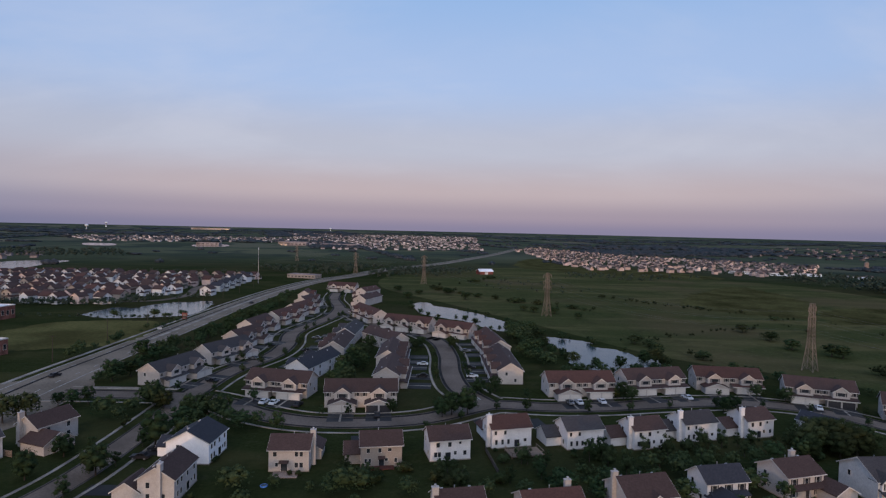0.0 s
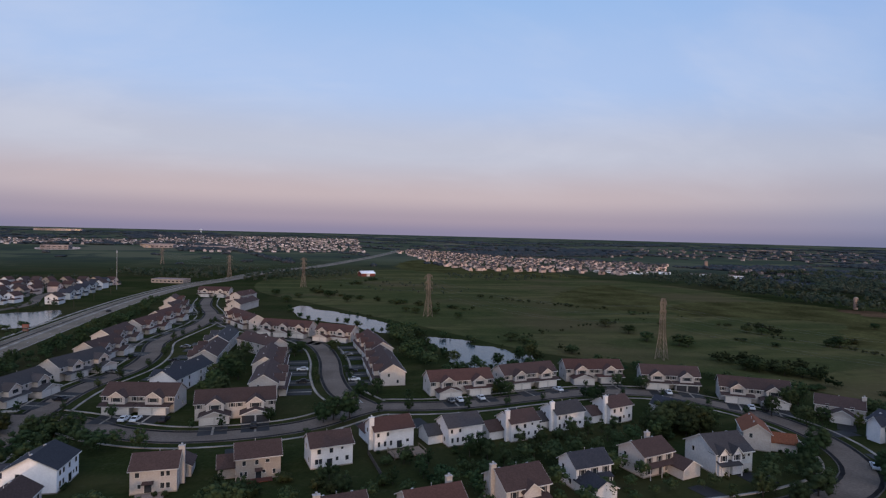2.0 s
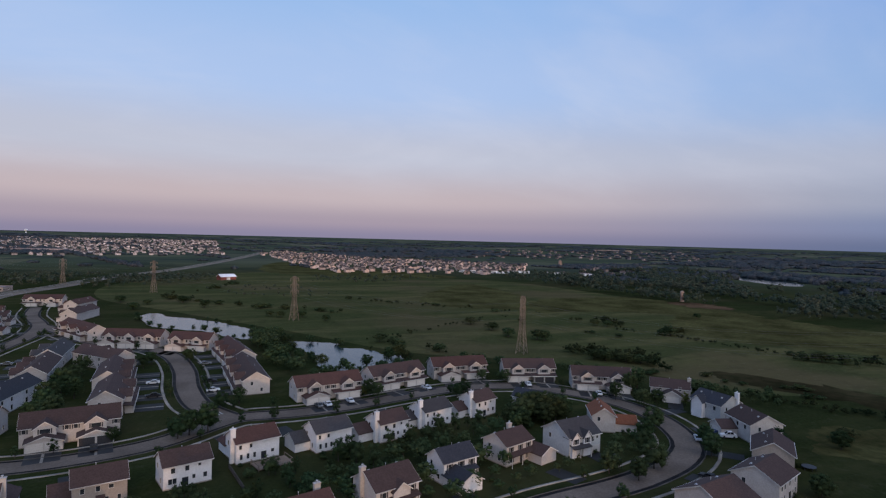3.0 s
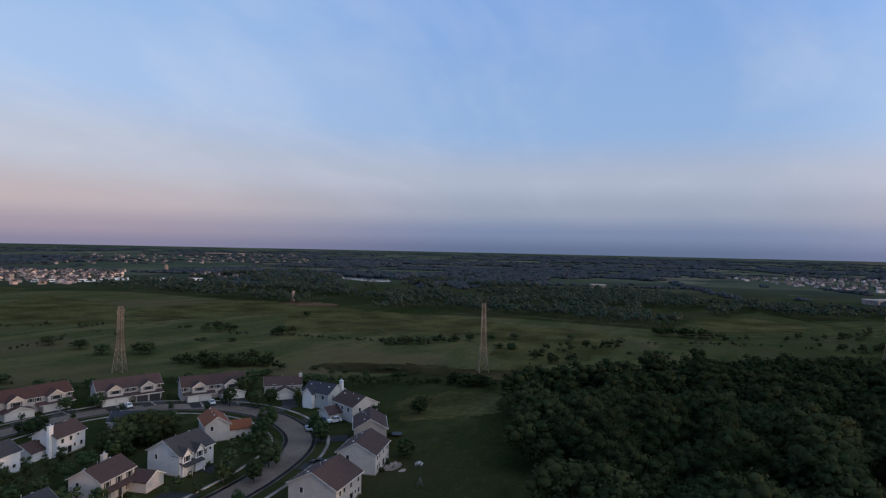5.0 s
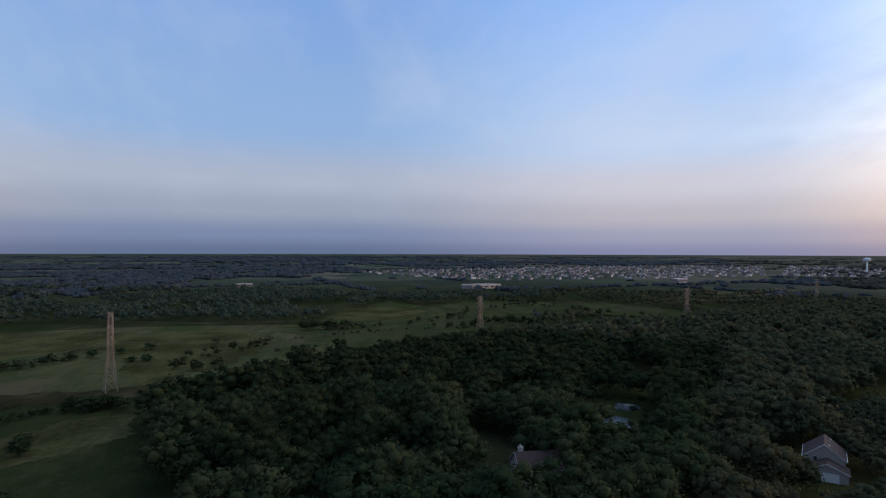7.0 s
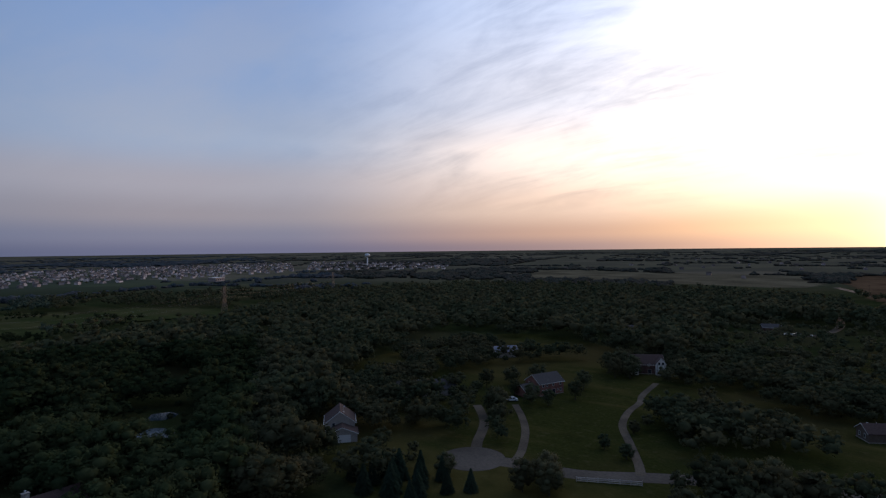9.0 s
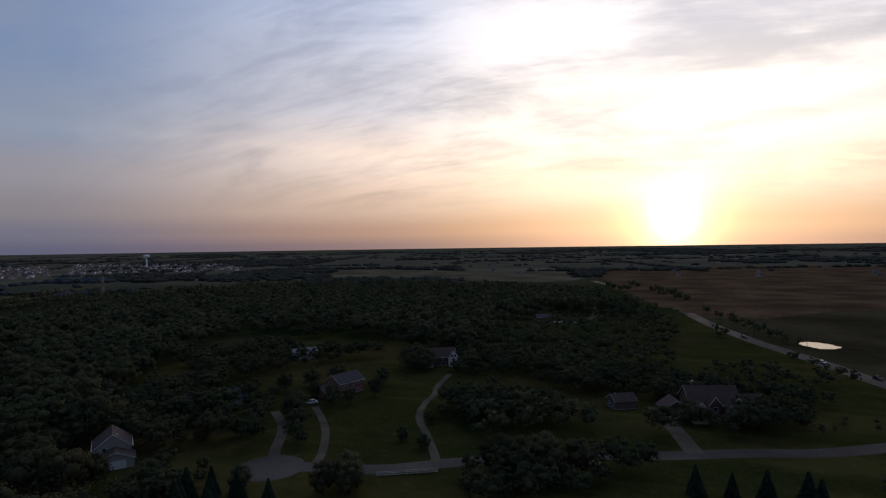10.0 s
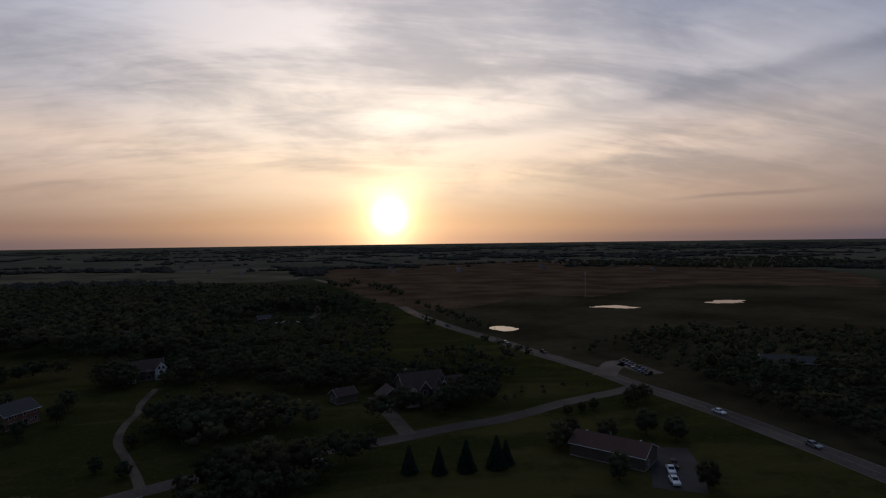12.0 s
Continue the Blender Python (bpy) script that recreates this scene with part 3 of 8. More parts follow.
def patch(name, pts, z, material, label, category="field", smooth=True, step=8.0, ragged=0.0):
    """A field or a sheet of water with a soft outline, laid on the land."""
    line = curve(pts, step, True)[:, :2] if smooth else np.array(pts, float)
    c = line.mean(0)
    if ragged:
        line = np.array([q + (q - c) / (np.linalg.norm(q - c) + 0.1) * ragged * (noise.noise(Vector((*q * 0.9 / ragged, z * 50))) + 0.6 * noise.noise(Vector((*q * 2.2 / ragged, 4.0)))) for q in line])
    rings = (0.0, 0.35, 0.7, 1.0)
    V, F, m = [], [], len(line)
    for r in rings:
        V += [(*q, on_land(*q) + z) for q in c + (line - c) * max(r, 0.001)]
    for k in range(len(rings) - 1):
        F += [(k * m + i, k * m + (i + 1) % m, (k + 1) * m + (i + 1) % m, (k + 1) * m + i) for i in range(m)]
    return tagged(new(name, sheet(name, np.array(V), np.array(F), material)), label, category, kind="structure")


def lake(pts, z, label, category="pond", step=8.0, ragged=0.0):
    """A flat sheet of water inside a ragged shore line."""
    line = curve(pts, step, True)[:, :2]
    c = line.mean(0)
    out = sides_of(np.r_[line, line[:1]])[:-1]
    if ragged:
        line = line + out * np.array([ragged * (0.7 * noise.noise(Vector((*q * 0.55 / ragged, z * 50))) + 0.5 * noise.noise(Vector((*q * 1.7 / ragged, 4.0)))) for q in line])[:, None]
    level = on_land(*c) + z
    me = bpy.data.meshes.new("water")
    me.from_pydata([(x, y, level) for x, y in line], [], [tuple(range(len(line)))])
    me.materials.append(WATER)
    if me.polygons[0].normal.z < 0:
        me.flip_normals()
    return tagged(new("water", me), label, category, kind="structure")


def inside(x, y, poly):
    hit = False
    for i in range(len(poly)):
        (x0, y0), (x1, y1) = poly[i - 1], poly[i]
        if (y0 > y) != (y1 > y) and x < (x1 - x0) * (y - y0) / (y1 - y0) + x0:
            hit = not hit
    return hit


def near_line(x, y, line, d):
    return bool((((line[:, 0] - x) ** 2 + (line[:, 1] - y) ** 2) < d * d).any())


# ---------------------------------------------------------------- land
def make_ground():
    radii = [0.0] + [30.0 * 1.09 ** i for i in range(60) if 30.0 * 1.09 ** i < 4880] + [4900.0]
    k = 160
    V = [(0.0, 0.0, 0.0)]
    for r in radii[1:]:
        V += [(r * math.cos(math.tau * i / k), r * math.sin(math.tau * i / k), rise(r)) for i in range(k)]
    g = Geo()
    g.v = V
    g.f = [(0, 1 + i, 1 + (i + 1) % k) for i in range(k)]
    for j in range(len(radii) - 2):
        a, b = 1 + j * k, 1 + (j + 1) * k
        g.f += [(a + i, b + i, b + (i + 1) % k, a + (i + 1) % k) for i in range(k)]
    me = bpy.data.meshes.new("ground")
    me.from_pydata(g.v, [], g.f)
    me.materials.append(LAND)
    tagged(new("ground", me), "dark green grass land under an evening sky", "ground", kind="structure")


make_ground()
patch("field", [(-232, 262), (-226, 306), (-216, 325), (-178, 334), (-163, 326), (-153, 297), (-154, 268), (-176, 256), (-198, 246), (-224, 244)], 0.05, LAWN, "mown yellow-green sports field beside a school", step=3, ragged=3.0)
patch("field", [(-60, 560), (0, 450), (62, 345), (104, 268), (150, 232), (188, 190), (206, 150), (236, 128), (262, 78), (330, 20), (400, -20), (455, 30), (460, 170), (430, 280), (425, 372), (430, 540), (400, 690), (250, 780),
                (120, 880), (20, 800), (-60, 690)], 0.03, ROUGH, "rough open meadow in olive and green strips", "meadow")
patch("field", [(167, 96), (188, 77), (216, 88), (200, 108), (180, 110)], 0.05, MEADOW, "low mound of dry olive grass", step=2, ragged=5.0)
for k, (pts, mat_, label) in enumerate((
        ([(385, 341), (428, 309), (440, 232), (418, 154), (382, 122), (340, 180), (301, 246), (309, 290)], MEADOW, "field of dry olive grass beyond a hedge"),
        ([(315, 456), (398, 469), (439, 446), (437, 322), (401, 306), (367, 344), (300, 379), (264, 382)], MEADOW, "low brownish hill field at a wood's edge"),
        ([(227, 179), (244, 153), (251, 117), (262, 92), (245, 84), (234, 113), (221, 146), (214, 172)], SCRUB, "brownish scrubby strip under the power line"),
        ([(560, 32), (596, -10), (567, -49), (520, -45), (484, -8), (484, 18)], MEADOW, "pale grass field between woods"),
        ([(397, 162), (430, 105), (402, 77), (331, 67), (287, 85), (258, 97), (307, 125)], MEADOW, "rough olive pasture with bushes"),
        ([(200, 480), (255, 400), (290, 440), (330, 520), (330, 640)], MEADOW, "dry meadow of pale grass beyond a hedge"),
        ([(430, 380), (452, 350), (470, 385), (445, 420)], SOIL, "brown ploughed field at a wood's edge"))):
    patch("field", pts, 0.045 + 0.005 * k, mat_, label, step=3, ragged=9.0)
patch("field", [(-52, -490), (-205, -560), (-420, -420), (-800, -900), (-500, -1500), (40, -1350), (40, -900)], 0.06, SOIL, "broad brown farm field in low sunlight", step=4, ragged=14.0)
patch("field", [(-210, -420), (-420, -330), (-620, -480), (-430, -640), (-260, -560)], 0.10, PASTURE, "green pasture with small ponds", step=4, ragged=14.0)
PALE_FIELD = [(520, -900), (287, -915), (100, -900), (120, -1215), (400, -1270), (700, -1335), (640, -1100)]
patch("field", PALE_FIELD, 0.08, STUBBLE, "pale stubble field behind the woods", step=6, ragged=12.0)
patch("field", [(840, 330), (960, 290), (990, 340), (880, 390)], 0.08, LAWN, "light green field between dark woods")
patch("field", [(120, 900), (260, 760), (380, 760), (300, 960), (200, 1200)], 0.06, MEADOW, "rolling dry meadow below the far houses", step=4, ragged=14.0)

patch("field", [(128, -104), (190, -165), (222, -215), (205, -330), (126, -316), (64, -276), (30, -320), (0, -420), (-20, -480), (-42, -474), (-62, -384), (-88, -290), (-108, -205), (-116, -160), (-122, -110), (-60, -84), (40, -84)],
      0.02, PARK, "rough lawns and paddocks of the country houses", "lawn")

patch("field", [(-112, -198), (-100, -260), (-78, -340), (-60, -430), (-56, -500), (-205, -575), (-330, -520), (-440, -400), (-330, -250), (-190, -140), (-135, -100), (-128, -150)], 0.015, PASTURE,
      "dim pasture beside the country road", step=4)

CLEARING = [(667, -17), (613, -56), (641, -100), (665, -180), (602, -212), (618, -255), (540, -303), (474, -276), (496, -230), (486, -166), (450, -128), (428, -98), (400, -50), (368, -22), (346, 8), (420, 62), (500, 36)]
patch("field", CLEARING, 0.05, WOOD_MEADOW, "open green meadow between woods", "meadow", step=5, ragged=10.0)

# ponds
POND_MAIN = [(-16, 446), (-9, 442), (-5, 427), (8, 416), (14, 405), (25, 393), (32, 377), (39, 364), (48, 340), (52, 326), (49, 313), (41, 326), (36, 325), (30, 330), (24, 340), (17, 356), (0, 371), (-13, 385), (-19, 410), (-22, 432)]
POND_LOWER = [(56, 311), (67, 306), (78, 299), (78, 286), (87, 281), (92, 268), (93, 258), (98, 260), (97, 248), (88, 240), (72, 236), (61, 240), (58, 252), (60, 268), (58, 288), (55, 300)]
lake(POND_MAIN, 0.08, "calm pond that mirrors the pale sky", "pond", step=1.0, ragged=2.2)
lake(POND_LOWER, 0.08, "calm lower pond lined with bushes", "pond", step=1.0, ragged=2.2)
lake([(-222, 352), (-221, 382), (-206, 384), (-205, 396), (-198, 412), (-187, 417), (-173, 426), (-165, 406), (-159, 374), (-160, 358), (-179, 346), (-204, 341)], 0.08,
      "still pond in front of a housing estate", "pond", step=1.5, ragged=3.0)
lake([(-580, 700), (-600, 800), (-545, 830), (-520, 740), (-500, 640)], 0.08, "pale lake beyond a housing estate", "lake")
lake([(-86, -370), (-98, -374), (-105, -362), (-102, -355), (-93, -353)], 0.12, "small pond in a field that mirrors the bright sky", "pond", step=1, ragged=2.0)
lake([(-198, -462), (-220, -466), (-236, -450), (-236, -442), (-216, -450)], 0.14, "narrow bright pond in a pasture", "pond", step=1.5, ragged=9.0)
lake([(-308, -468), (-328, -478), (-350, -476), (-344, -466), (-318, -456)], 0.14, "ragged bright pond in a pasture", "pond", step=1.5, ragged=9.0)
lake([(-679, 1560), (-614, 1612), (-558, 1458), (-615, 1418)], 0.3, "far pale lake among suburbs", "lake", step=20)
lake([(-510, 1812), (-442, 1867), (-395, 1671), (-455, 1627)], 0.3, "far pale lake among suburbs", "lake", step=20)
lake([(-943, 1500), (-873, 1507), (-796, 1373), (-859, 1369)], 0.3, "far narrow water on the plain", "lake", step=20)
lake([(880, 690), (960, 720), (905, 590), (838, 535), (812, 560)], 0.10, "pale lake among woods", "lake")
POOLS = [(185.5, -84.2, 6.5, 5.5), (203.0, -94.5, 5.0, 5.0)]
for a, b, p, q in POOLS:
    lake([(a + p * math.cos(k * 0.9), b + q * math.sin(k * 0.9)) for k in range(7)], 0.08, "little woodland pool that glints between trees", "pool", step=1, ragged=2.4)

# ---------------------------------------------------------------- roads
ARTERIAL = curve([(-137, 150), (-142, 205), (-143, 250), (-144, 300), (-145.5, 370), (-146, 430), (-143, 510), (-131, 602), (-104, 680), (-66, 822), (0, 955), (134, 1390), (240, 1800)], 6)
MAPLE = curve([(-88, 96), (-82.3, 122), (-82, 150), (-84, 190), (-83, 221), (-75, 251), (-75, 276), (-80, 306), (-75, 340), (-71, 367), (-73, 406), (-86, 453), (-92, 500)])
RING = curve([(-84, 190), (-69, 183), (-57, 174), (-41, 167.5), (-23, 167), (-4, 172), (12, 184), (20, 187.5), (34, 186), (52, 187), (75, 192), (100, 195.5),
              (122, 191), (139, 173), (146, 155), (145, 137), (136, 119), (124, 110), (108, 105), (94, 103), (70, 101), (30, 92), (-20, 84), (-84, 98)])
CRESCENT = curve([(16, 187), (7.6, 205), (4.3, 229), (3.6, 259), (-1.3, 291), (-14, 317), (-41, 344), (-62, 386), (-73, 406)])
LINK = curve([(-128, 189), (-110, 189.6), (-84, 189.5)])
HIGHWAY = curve([(64, -925), (6, -735), (-34, -577), (-46, -465), (-64, -376), (-81, -321), (-93, -276), (-104, -239), (-109, -213), (-115, -190), (-120, -166),
                 (-123, -144), (-126, -118), (-128, -80), (-128, -20), (-131, 80), (-137, 150)], 6)
LANE = curve([(-109, -210), (-100, -204), (-73, -193), (-49, -180), (-29, -174), (-11, -167), (5, -162), (16, -160), (42, -147), (51, -142), (64, -134.5), (82, -131), (88, -129)])

BEND = int(np.argmax(MAPLE[:, 1] > 186))
STREETS = [(MAPLE[BEND:], 4.6), (RING, 4.6), (CRESCENT, 4.6), (LINK, 4.6), (MAPLE[:BEND + 1], 3.6)]
ALL_ROADS = STREETS + [(ARTERIAL, 9.0), (HIGHWAY, 5.2), (LANE, 3.4)]


def clear_of_roads(x, y, gap):
    return not any(near_line(x, y, line, half + gap) for line, half in ALL_ROADS)


ribbon("road", ARTERIAL, -9.0, 9.0, 0.030, ROAD, "wide pale asphalt road out of town", "road")
patch("road", [(-157, 198), (-150, 205), (-147.5, 217), (-146, 234), (-130, 234), (-128.5, 216), (-126, 206), (-121, 197), (-119.4, 180), (-119.7, 170), (-121.5, 152), (-150, 150), (-162, 170), (-164, 190)], 0.036, ROAD,
      "wide pale asphalt crossing of two roads", "road", step=2)
ribbon("road", HIGHWAY, -4.6, 4.6, 0.034, COUNTRY_ROAD, "two-lane country road in grey asphalt", "road")
ribbon("road", LANE, -3.2, 3.2, 0.038, COUNTRY_ROAD, "narrow lane of worn grey asphalt", "road")
for i, (line, half) in enumerate(STREETS):
    ribbon("road", line, -half, half, 0.036 + 0.003 * i, MARGIN, "grey residential street with dark sealed margins", "road")
for i, (line, half) in enumerate(STREETS):
    lane = half - 1.1 if half > 4 else half - 0.3
    ribbon("road", line, -lane, lane, 0.052 + 0.004 * i, STREET, "pale worn lanes of a residential street", "road")


def dashes(line, off, length, gap, z, width=0.14):
    """Painted lane dashes along a road, each a thin piece on the asphalt."""
    n = sides_of(line)
    at = np.r_[0, np.cumsum(np.linalg.norm(np.diff(line[:, :2], axis=0), axis=1))]
    g, s = Geo(), 4.0
    while s + length < at[-1]:
        ends = []
        for q in (s, s + length):
            c = np.array([np.interp(q, at, line[:, 0]), np.interp(q, at, line[:, 1])])
            k = np.array([np.interp(q, at, n[:, 0]), np.interp(q, at, n[:, 1])])
            ends.append((c + k * (off - width), c + k * (off + width)))
        g.face(*[(*p, on_land(*p) + z) for p in (ends[0][0], ends[0][1], ends[1][1], ends[1][0])])
        s += length + gap
    return g


for off, length, gap in ((-4.4, 3, 9), (4.4, 3, 9), (-8.4, 20, 0.4), (8.4, 20, 0.4)):
    tagged(part("lane_marking", dashes(ARTERIAL, off, length, gap, 0.045), PAINT), "white painted lane lines on the wide road", "road marking", kind="structure")
ribbon("road", ARTERIAL, -4.1, -2.9, 0.052, MARGIN, "dark sealed seam along the wide road", "road")
ribbon("pavement", ARTERIAL[8:], -13.2, -11.4, 0.08, CONCRETE, "pale footpath beside the wide road", "pavement", thick=0.08)
ribbon("median", ARTERIAL[20:75], -1.0, 1.0, 0.14, CONCRETE, "raised concrete median of the wide road", "median", thick=0.12)
tagged(part("lane_marking", dashes(HIGHWAY, 0.0, 12, 0.6, 0.05, 0.08), FADED_PAINT), "faded centre line of a country road", "road marking", kind="structure")
for off in (-4.2, 4.2):
    tagged(part("lane_marking", dashes(HIGHWAY, off, 20, 0.4, 0.05, 0.07), FADED_PAINT), "white edge line of a country road", "road marking", kind="structure")


zebra = Geo()
for k in range(8):
    q = Vector((6.6 + 1.0 * k, 191.6 + 0.35 * k))
    zebra.face(*[(q.x + a * 0.95 - b * 0.31, q.y + a * 0.31 * 0 + b * 0.95, 0.074) for a, b in ((-0.28, -1.5), (0.28, -1.5), (0.28, 1.5), (-0.28, 1.5))])
tagged(part("crosswalk", zebra, PAINT), "white painted crosswalk at a street's mouth", "road marking", kind="structure")


def edging(line, half, k):
    """Kerbs and pavements on both sides of a street, broken where another road joins."""
    for s in (-1, 1):
        n = sides_of(line)
        for name, a, b, z, gap, label, cat in (("kerb", half, half + 0.28, 0.15, 0.3, "weathered grey concrete kerb of a street", "kerb"),
                                               ("pavement", half + 3.25, half + 4.15, 0.09, 1.0, "pale concrete footpath beside a street", "pavement")):
            mid = line[:, :2] + n * s * (a + b) / 2
            free = [not any(near_line(*p, other, w + gap) for i, (other, w) in enumerate(ALL_ROADS) if i != k) for p in mid]
            run = []
            for i, ok in enumerate(free + [False]):
                if ok:
                    run.append(i)
                elif run:
                    if len(run) > 3:
                        lo, hi = (s * a, s * b) if s > 0 else (s * b, s * a)
                        ribbon(name, line[run], lo, hi, z, KERB if name == "kerb" else CONCRETE, label, cat, thick=z)
                    run = []


for k, (line, half) in enumerate(STREETS):
    edging(line, half, k)
ribbon("pavement", curve([(-122, 196), (-100, 196.5), (-91, 197)]), -0.8, 0.8, 0.09, CONCRETE, "pale concrete footpath beside a street", "pavement", thick=0.09)

# gravel and asphalt drives of the country houses
DRIVES = []
for pts, half, mat_, label in (
        ([(51, -143), (54, -150), (62, -165), (70, -180), (74, -196), (75, -210), (78, -222), (80, -244)], 1.25, TRACK, "long pale drive that bends up to a house"),
        ([(82, -133), (84, -140), (92, -156), (101, -169), (111, -181)], 1.25, TRACK, "pale gravel drive to a brick house"),
        ([(93, -131), (98, -138), (107, -155), (116, -166), (122, -172)], 1.6, TRACK, "asphalt drive to a low ranch house"),
        ([(-15, -170), (-12, -186), (-8, -206), (-6, -214)], 2.6, TRACK, "straight drive to a large brick house"),
        ([(60, -650), (46, -580), (34, -520), (32, -470), (40, -430), (50, -421)], 2.6, TRACK, "pale track that ends at a farm yard"),
        ([(48, -422), (60, -424), (74, -424)], 2.2, TRACK, "pale track through scrub"),
        ([(-104, -228), (-112, -240), (-122, -250), (-126, -226)], 5.0, STREET, "gravel car park beside the country road"),
        ([(-84, -146), (-80, -134), (-73, -120)], 6.0, TAR, "dark yard beside a low barn")):
    DRIVES.append((curve(pts, 2), half))
    ribbon("driveway", DRIVES[-1][0], -half, half, 0.05, mat_, label, "driveway")


def disc(name, x, y, r, z, material, label, category):
    g = Geo()
    g.turned([(r, z - 0.03), (r - 0.02, z)], 40, x, y)
    return tagged(part(name, g, material), label, category, kind="structure")


disc("turning_circle", 92.0, -127.5, 9.0, 0.06, COUNTRY_ROAD, "grey asphalt turning circle at a lane's end", "road")


# ---------------------------------------------------------------- buildings
TURNS = {"f": 0.0, "r": 90.0, "b": 180.0, "l": -90.0}
PANES = {}


def window_meshes(w, h, grid):
    """Frame with sill and bars, and the pane behind it; alike windows share them."""
    key = (round(w, 2), round(h, 2), grid)
    if key not in PANES:
        g, t = Geo(), 0.06
        out, inn = (w / 2 + t, h / 2 + t), (w / 2, h / 2)
        for y in (-0.07, 0.03):
            for a, b in (out, inn):
                g.v += [(-a, y, -b), (a, y, -b), (a, y, b), (-a, y, b)]
        for i in range(4):
            j = (i + 1) % 4
            g.f += [(i, j, 4 + j, 4 + i), (8 + i, 12 + i, 12 + j, 8 + j), (i, 8 + i, 8 + j, j), (4 + i, 4 + j, 12 + j, 12 + i)]
        p = Geo()
        p.box(-w / 2, w / 2, -0.025, 0.02, -h / 2, h / 2)
        s = Geo()
        s.box(-0.17, 0.17, -0.05, 0.02, -h / 2 - 0.05, h / 2 + 0.05)
        PANES[key] = (g.mesh("window", TRIM), p.mesh("pane", GLASS), s.mesh("shutter", SHUTTER))
    return PANES[key]


def window(parent, face, u, z, w, h, span, depth, shutters=False, grid=True, name="window", cx=0.0, cy=0.0):
    """A window on one face of a block span wide and depth deep."""
    frame_me, pane_me, shutter_me = window_meshes(w, h, grid)
    at = {"f": (u, -depth / 2), "b": (-u, depth / 2), "l": (-span / 2, -u), "r": (span / 2, u)}[face]
    ob = part(name, frame_me, None, parent)
    ob.matrix_local = pose(at[0] + cx, at[1] + cy, z, 0, 0, TURNS[face])
    part("pane", pane_me, None, ob)
    if shutters:
        for s in (-1, 1):
            sh = part("shutter", shutter_me, None, ob, "dark louvred shutter")
            sh.location = (s * (w / 2 + 0.29), 0, 0)
    return ob


def walls(g, cx, cy, w, d, eave, rise_, along="x", base=-0.3):
    """A gabled body; the ridge runs along x or y."""
    if along == "x":
        g.prism([(cy - d / 2, base), (cy + d / 2, base), (cy + d / 2, eave), (cy, eave + rise_), (cy - d / 2, eave)], cx - w / 2, cx + w / 2)
    else:
        g.prism([(cx - w / 2, base), (cx + w / 2, base), (cx + w / 2, eave), (cx, eave + rise_), (cx - w / 2, eave)], cy - d / 2, cy + d / 2, "y")


def roof(g, cx, cy, w, d, eave, rise_, along="x", over=0.4, thick=0.2):
    """Two sloping slabs that meet at the ridge and stand out past the walls."""
    c, span, half, run = (cy, d, w / 2, cx) if along == "x" else (cx, w, d / 2, cy)
    drop = rise_ / (span / 2) * over
    o = span / 2 + over
    g.prism([(c - o, eave - drop), (c, eave + rise_), (c + o, eave - drop), (c + o, eave - drop + thick), (c, eave + rise_ + thick), (c - o, eave - drop + thick)],
            run - half - over, run + half + over, along)


def verge(parent, cx, cy, w, d, eave, rise_, along="x", over=0.4):
    """White boards along the gable edges, and the gutters."""
    c, span, half, run = (cy, d, w / 2, cx) if along == "x" else (cx, w, d / 2, cy)
    drop = rise_ / (span / 2) * over
    o = span / 2 + over
    for e in (-1, 1):
        a, g = run + e * (half + over), Geo()
        g.prism([(c - o, eave - drop - 0.06), (c, eave + rise_ - 0.06), (c + o, eave - drop - 0.06), (c + o, eave - drop + 0.17), (c, eave + rise_ + 0.17), (c - o, eave - drop + 0.17)],
                a, a + e * 0.04, along)
        part("verge_board", g, TRIM, parent, "white verge board")
    for s in (-1, 1) if half > 4.4 and eave > 3 else ():
        y, g = c + s * o, Geo()
        lo, hi = min(y, y + s * 0.12), max(y, y + s * 0.12)
        if along == "x":
            g.box(run - half - over, run + half + over, lo, hi, eave - drop, eave - drop + 0.14)
        else:
            g.box(lo, hi, run - half - over, run + half + over, eave - drop, eave - drop + 0.14)
        part("gutter", g, TRIM, parent, "white gutter")


def block(parent, cx, cy, w, d, eave, rise_, along, wall_mat, roof_mat, wall_name="wall", roof_name="roof"):
    g = Geo()
    walls(g, cx, cy, w, d, eave, rise_, along)
    part(wall_name, g, wall_mat, parent)
    g = Geo()
    roof(g, cx, cy, w, d, eave, rise_, along)
    top = part(roof_name, g, roof_mat, parent)
    verge(top, cx, cy, w, d, eave, rise_, along)
    return top


def garage_door(parent, x, y, w, h=2.15, face="f", raised=False):
    g = Geo()
    g.box(-w / 2, w / 2, -0.05, 0.03, 0.02, h)
    ob = part("garage_door", g, SHUTTER if raised else DOORS, parent, "open garage doorway, dark inside" if raised else "white panelled garage door")
    ob.matrix_local = pose(x, y, 0, 0, 0, TURNS[face])
    g, e, k = Geo(), w / 2, 0.13
    g.prism([(-e - k, 0), (-e, 0), (-e, h), (e, h), (e, 0), (e + k, 0), (e + k, h + k), (-e - k, h + k)], -0.09, 0.03, "y")
    part("door_frame", g, TRIM, ob, "white door frame")
    return ob


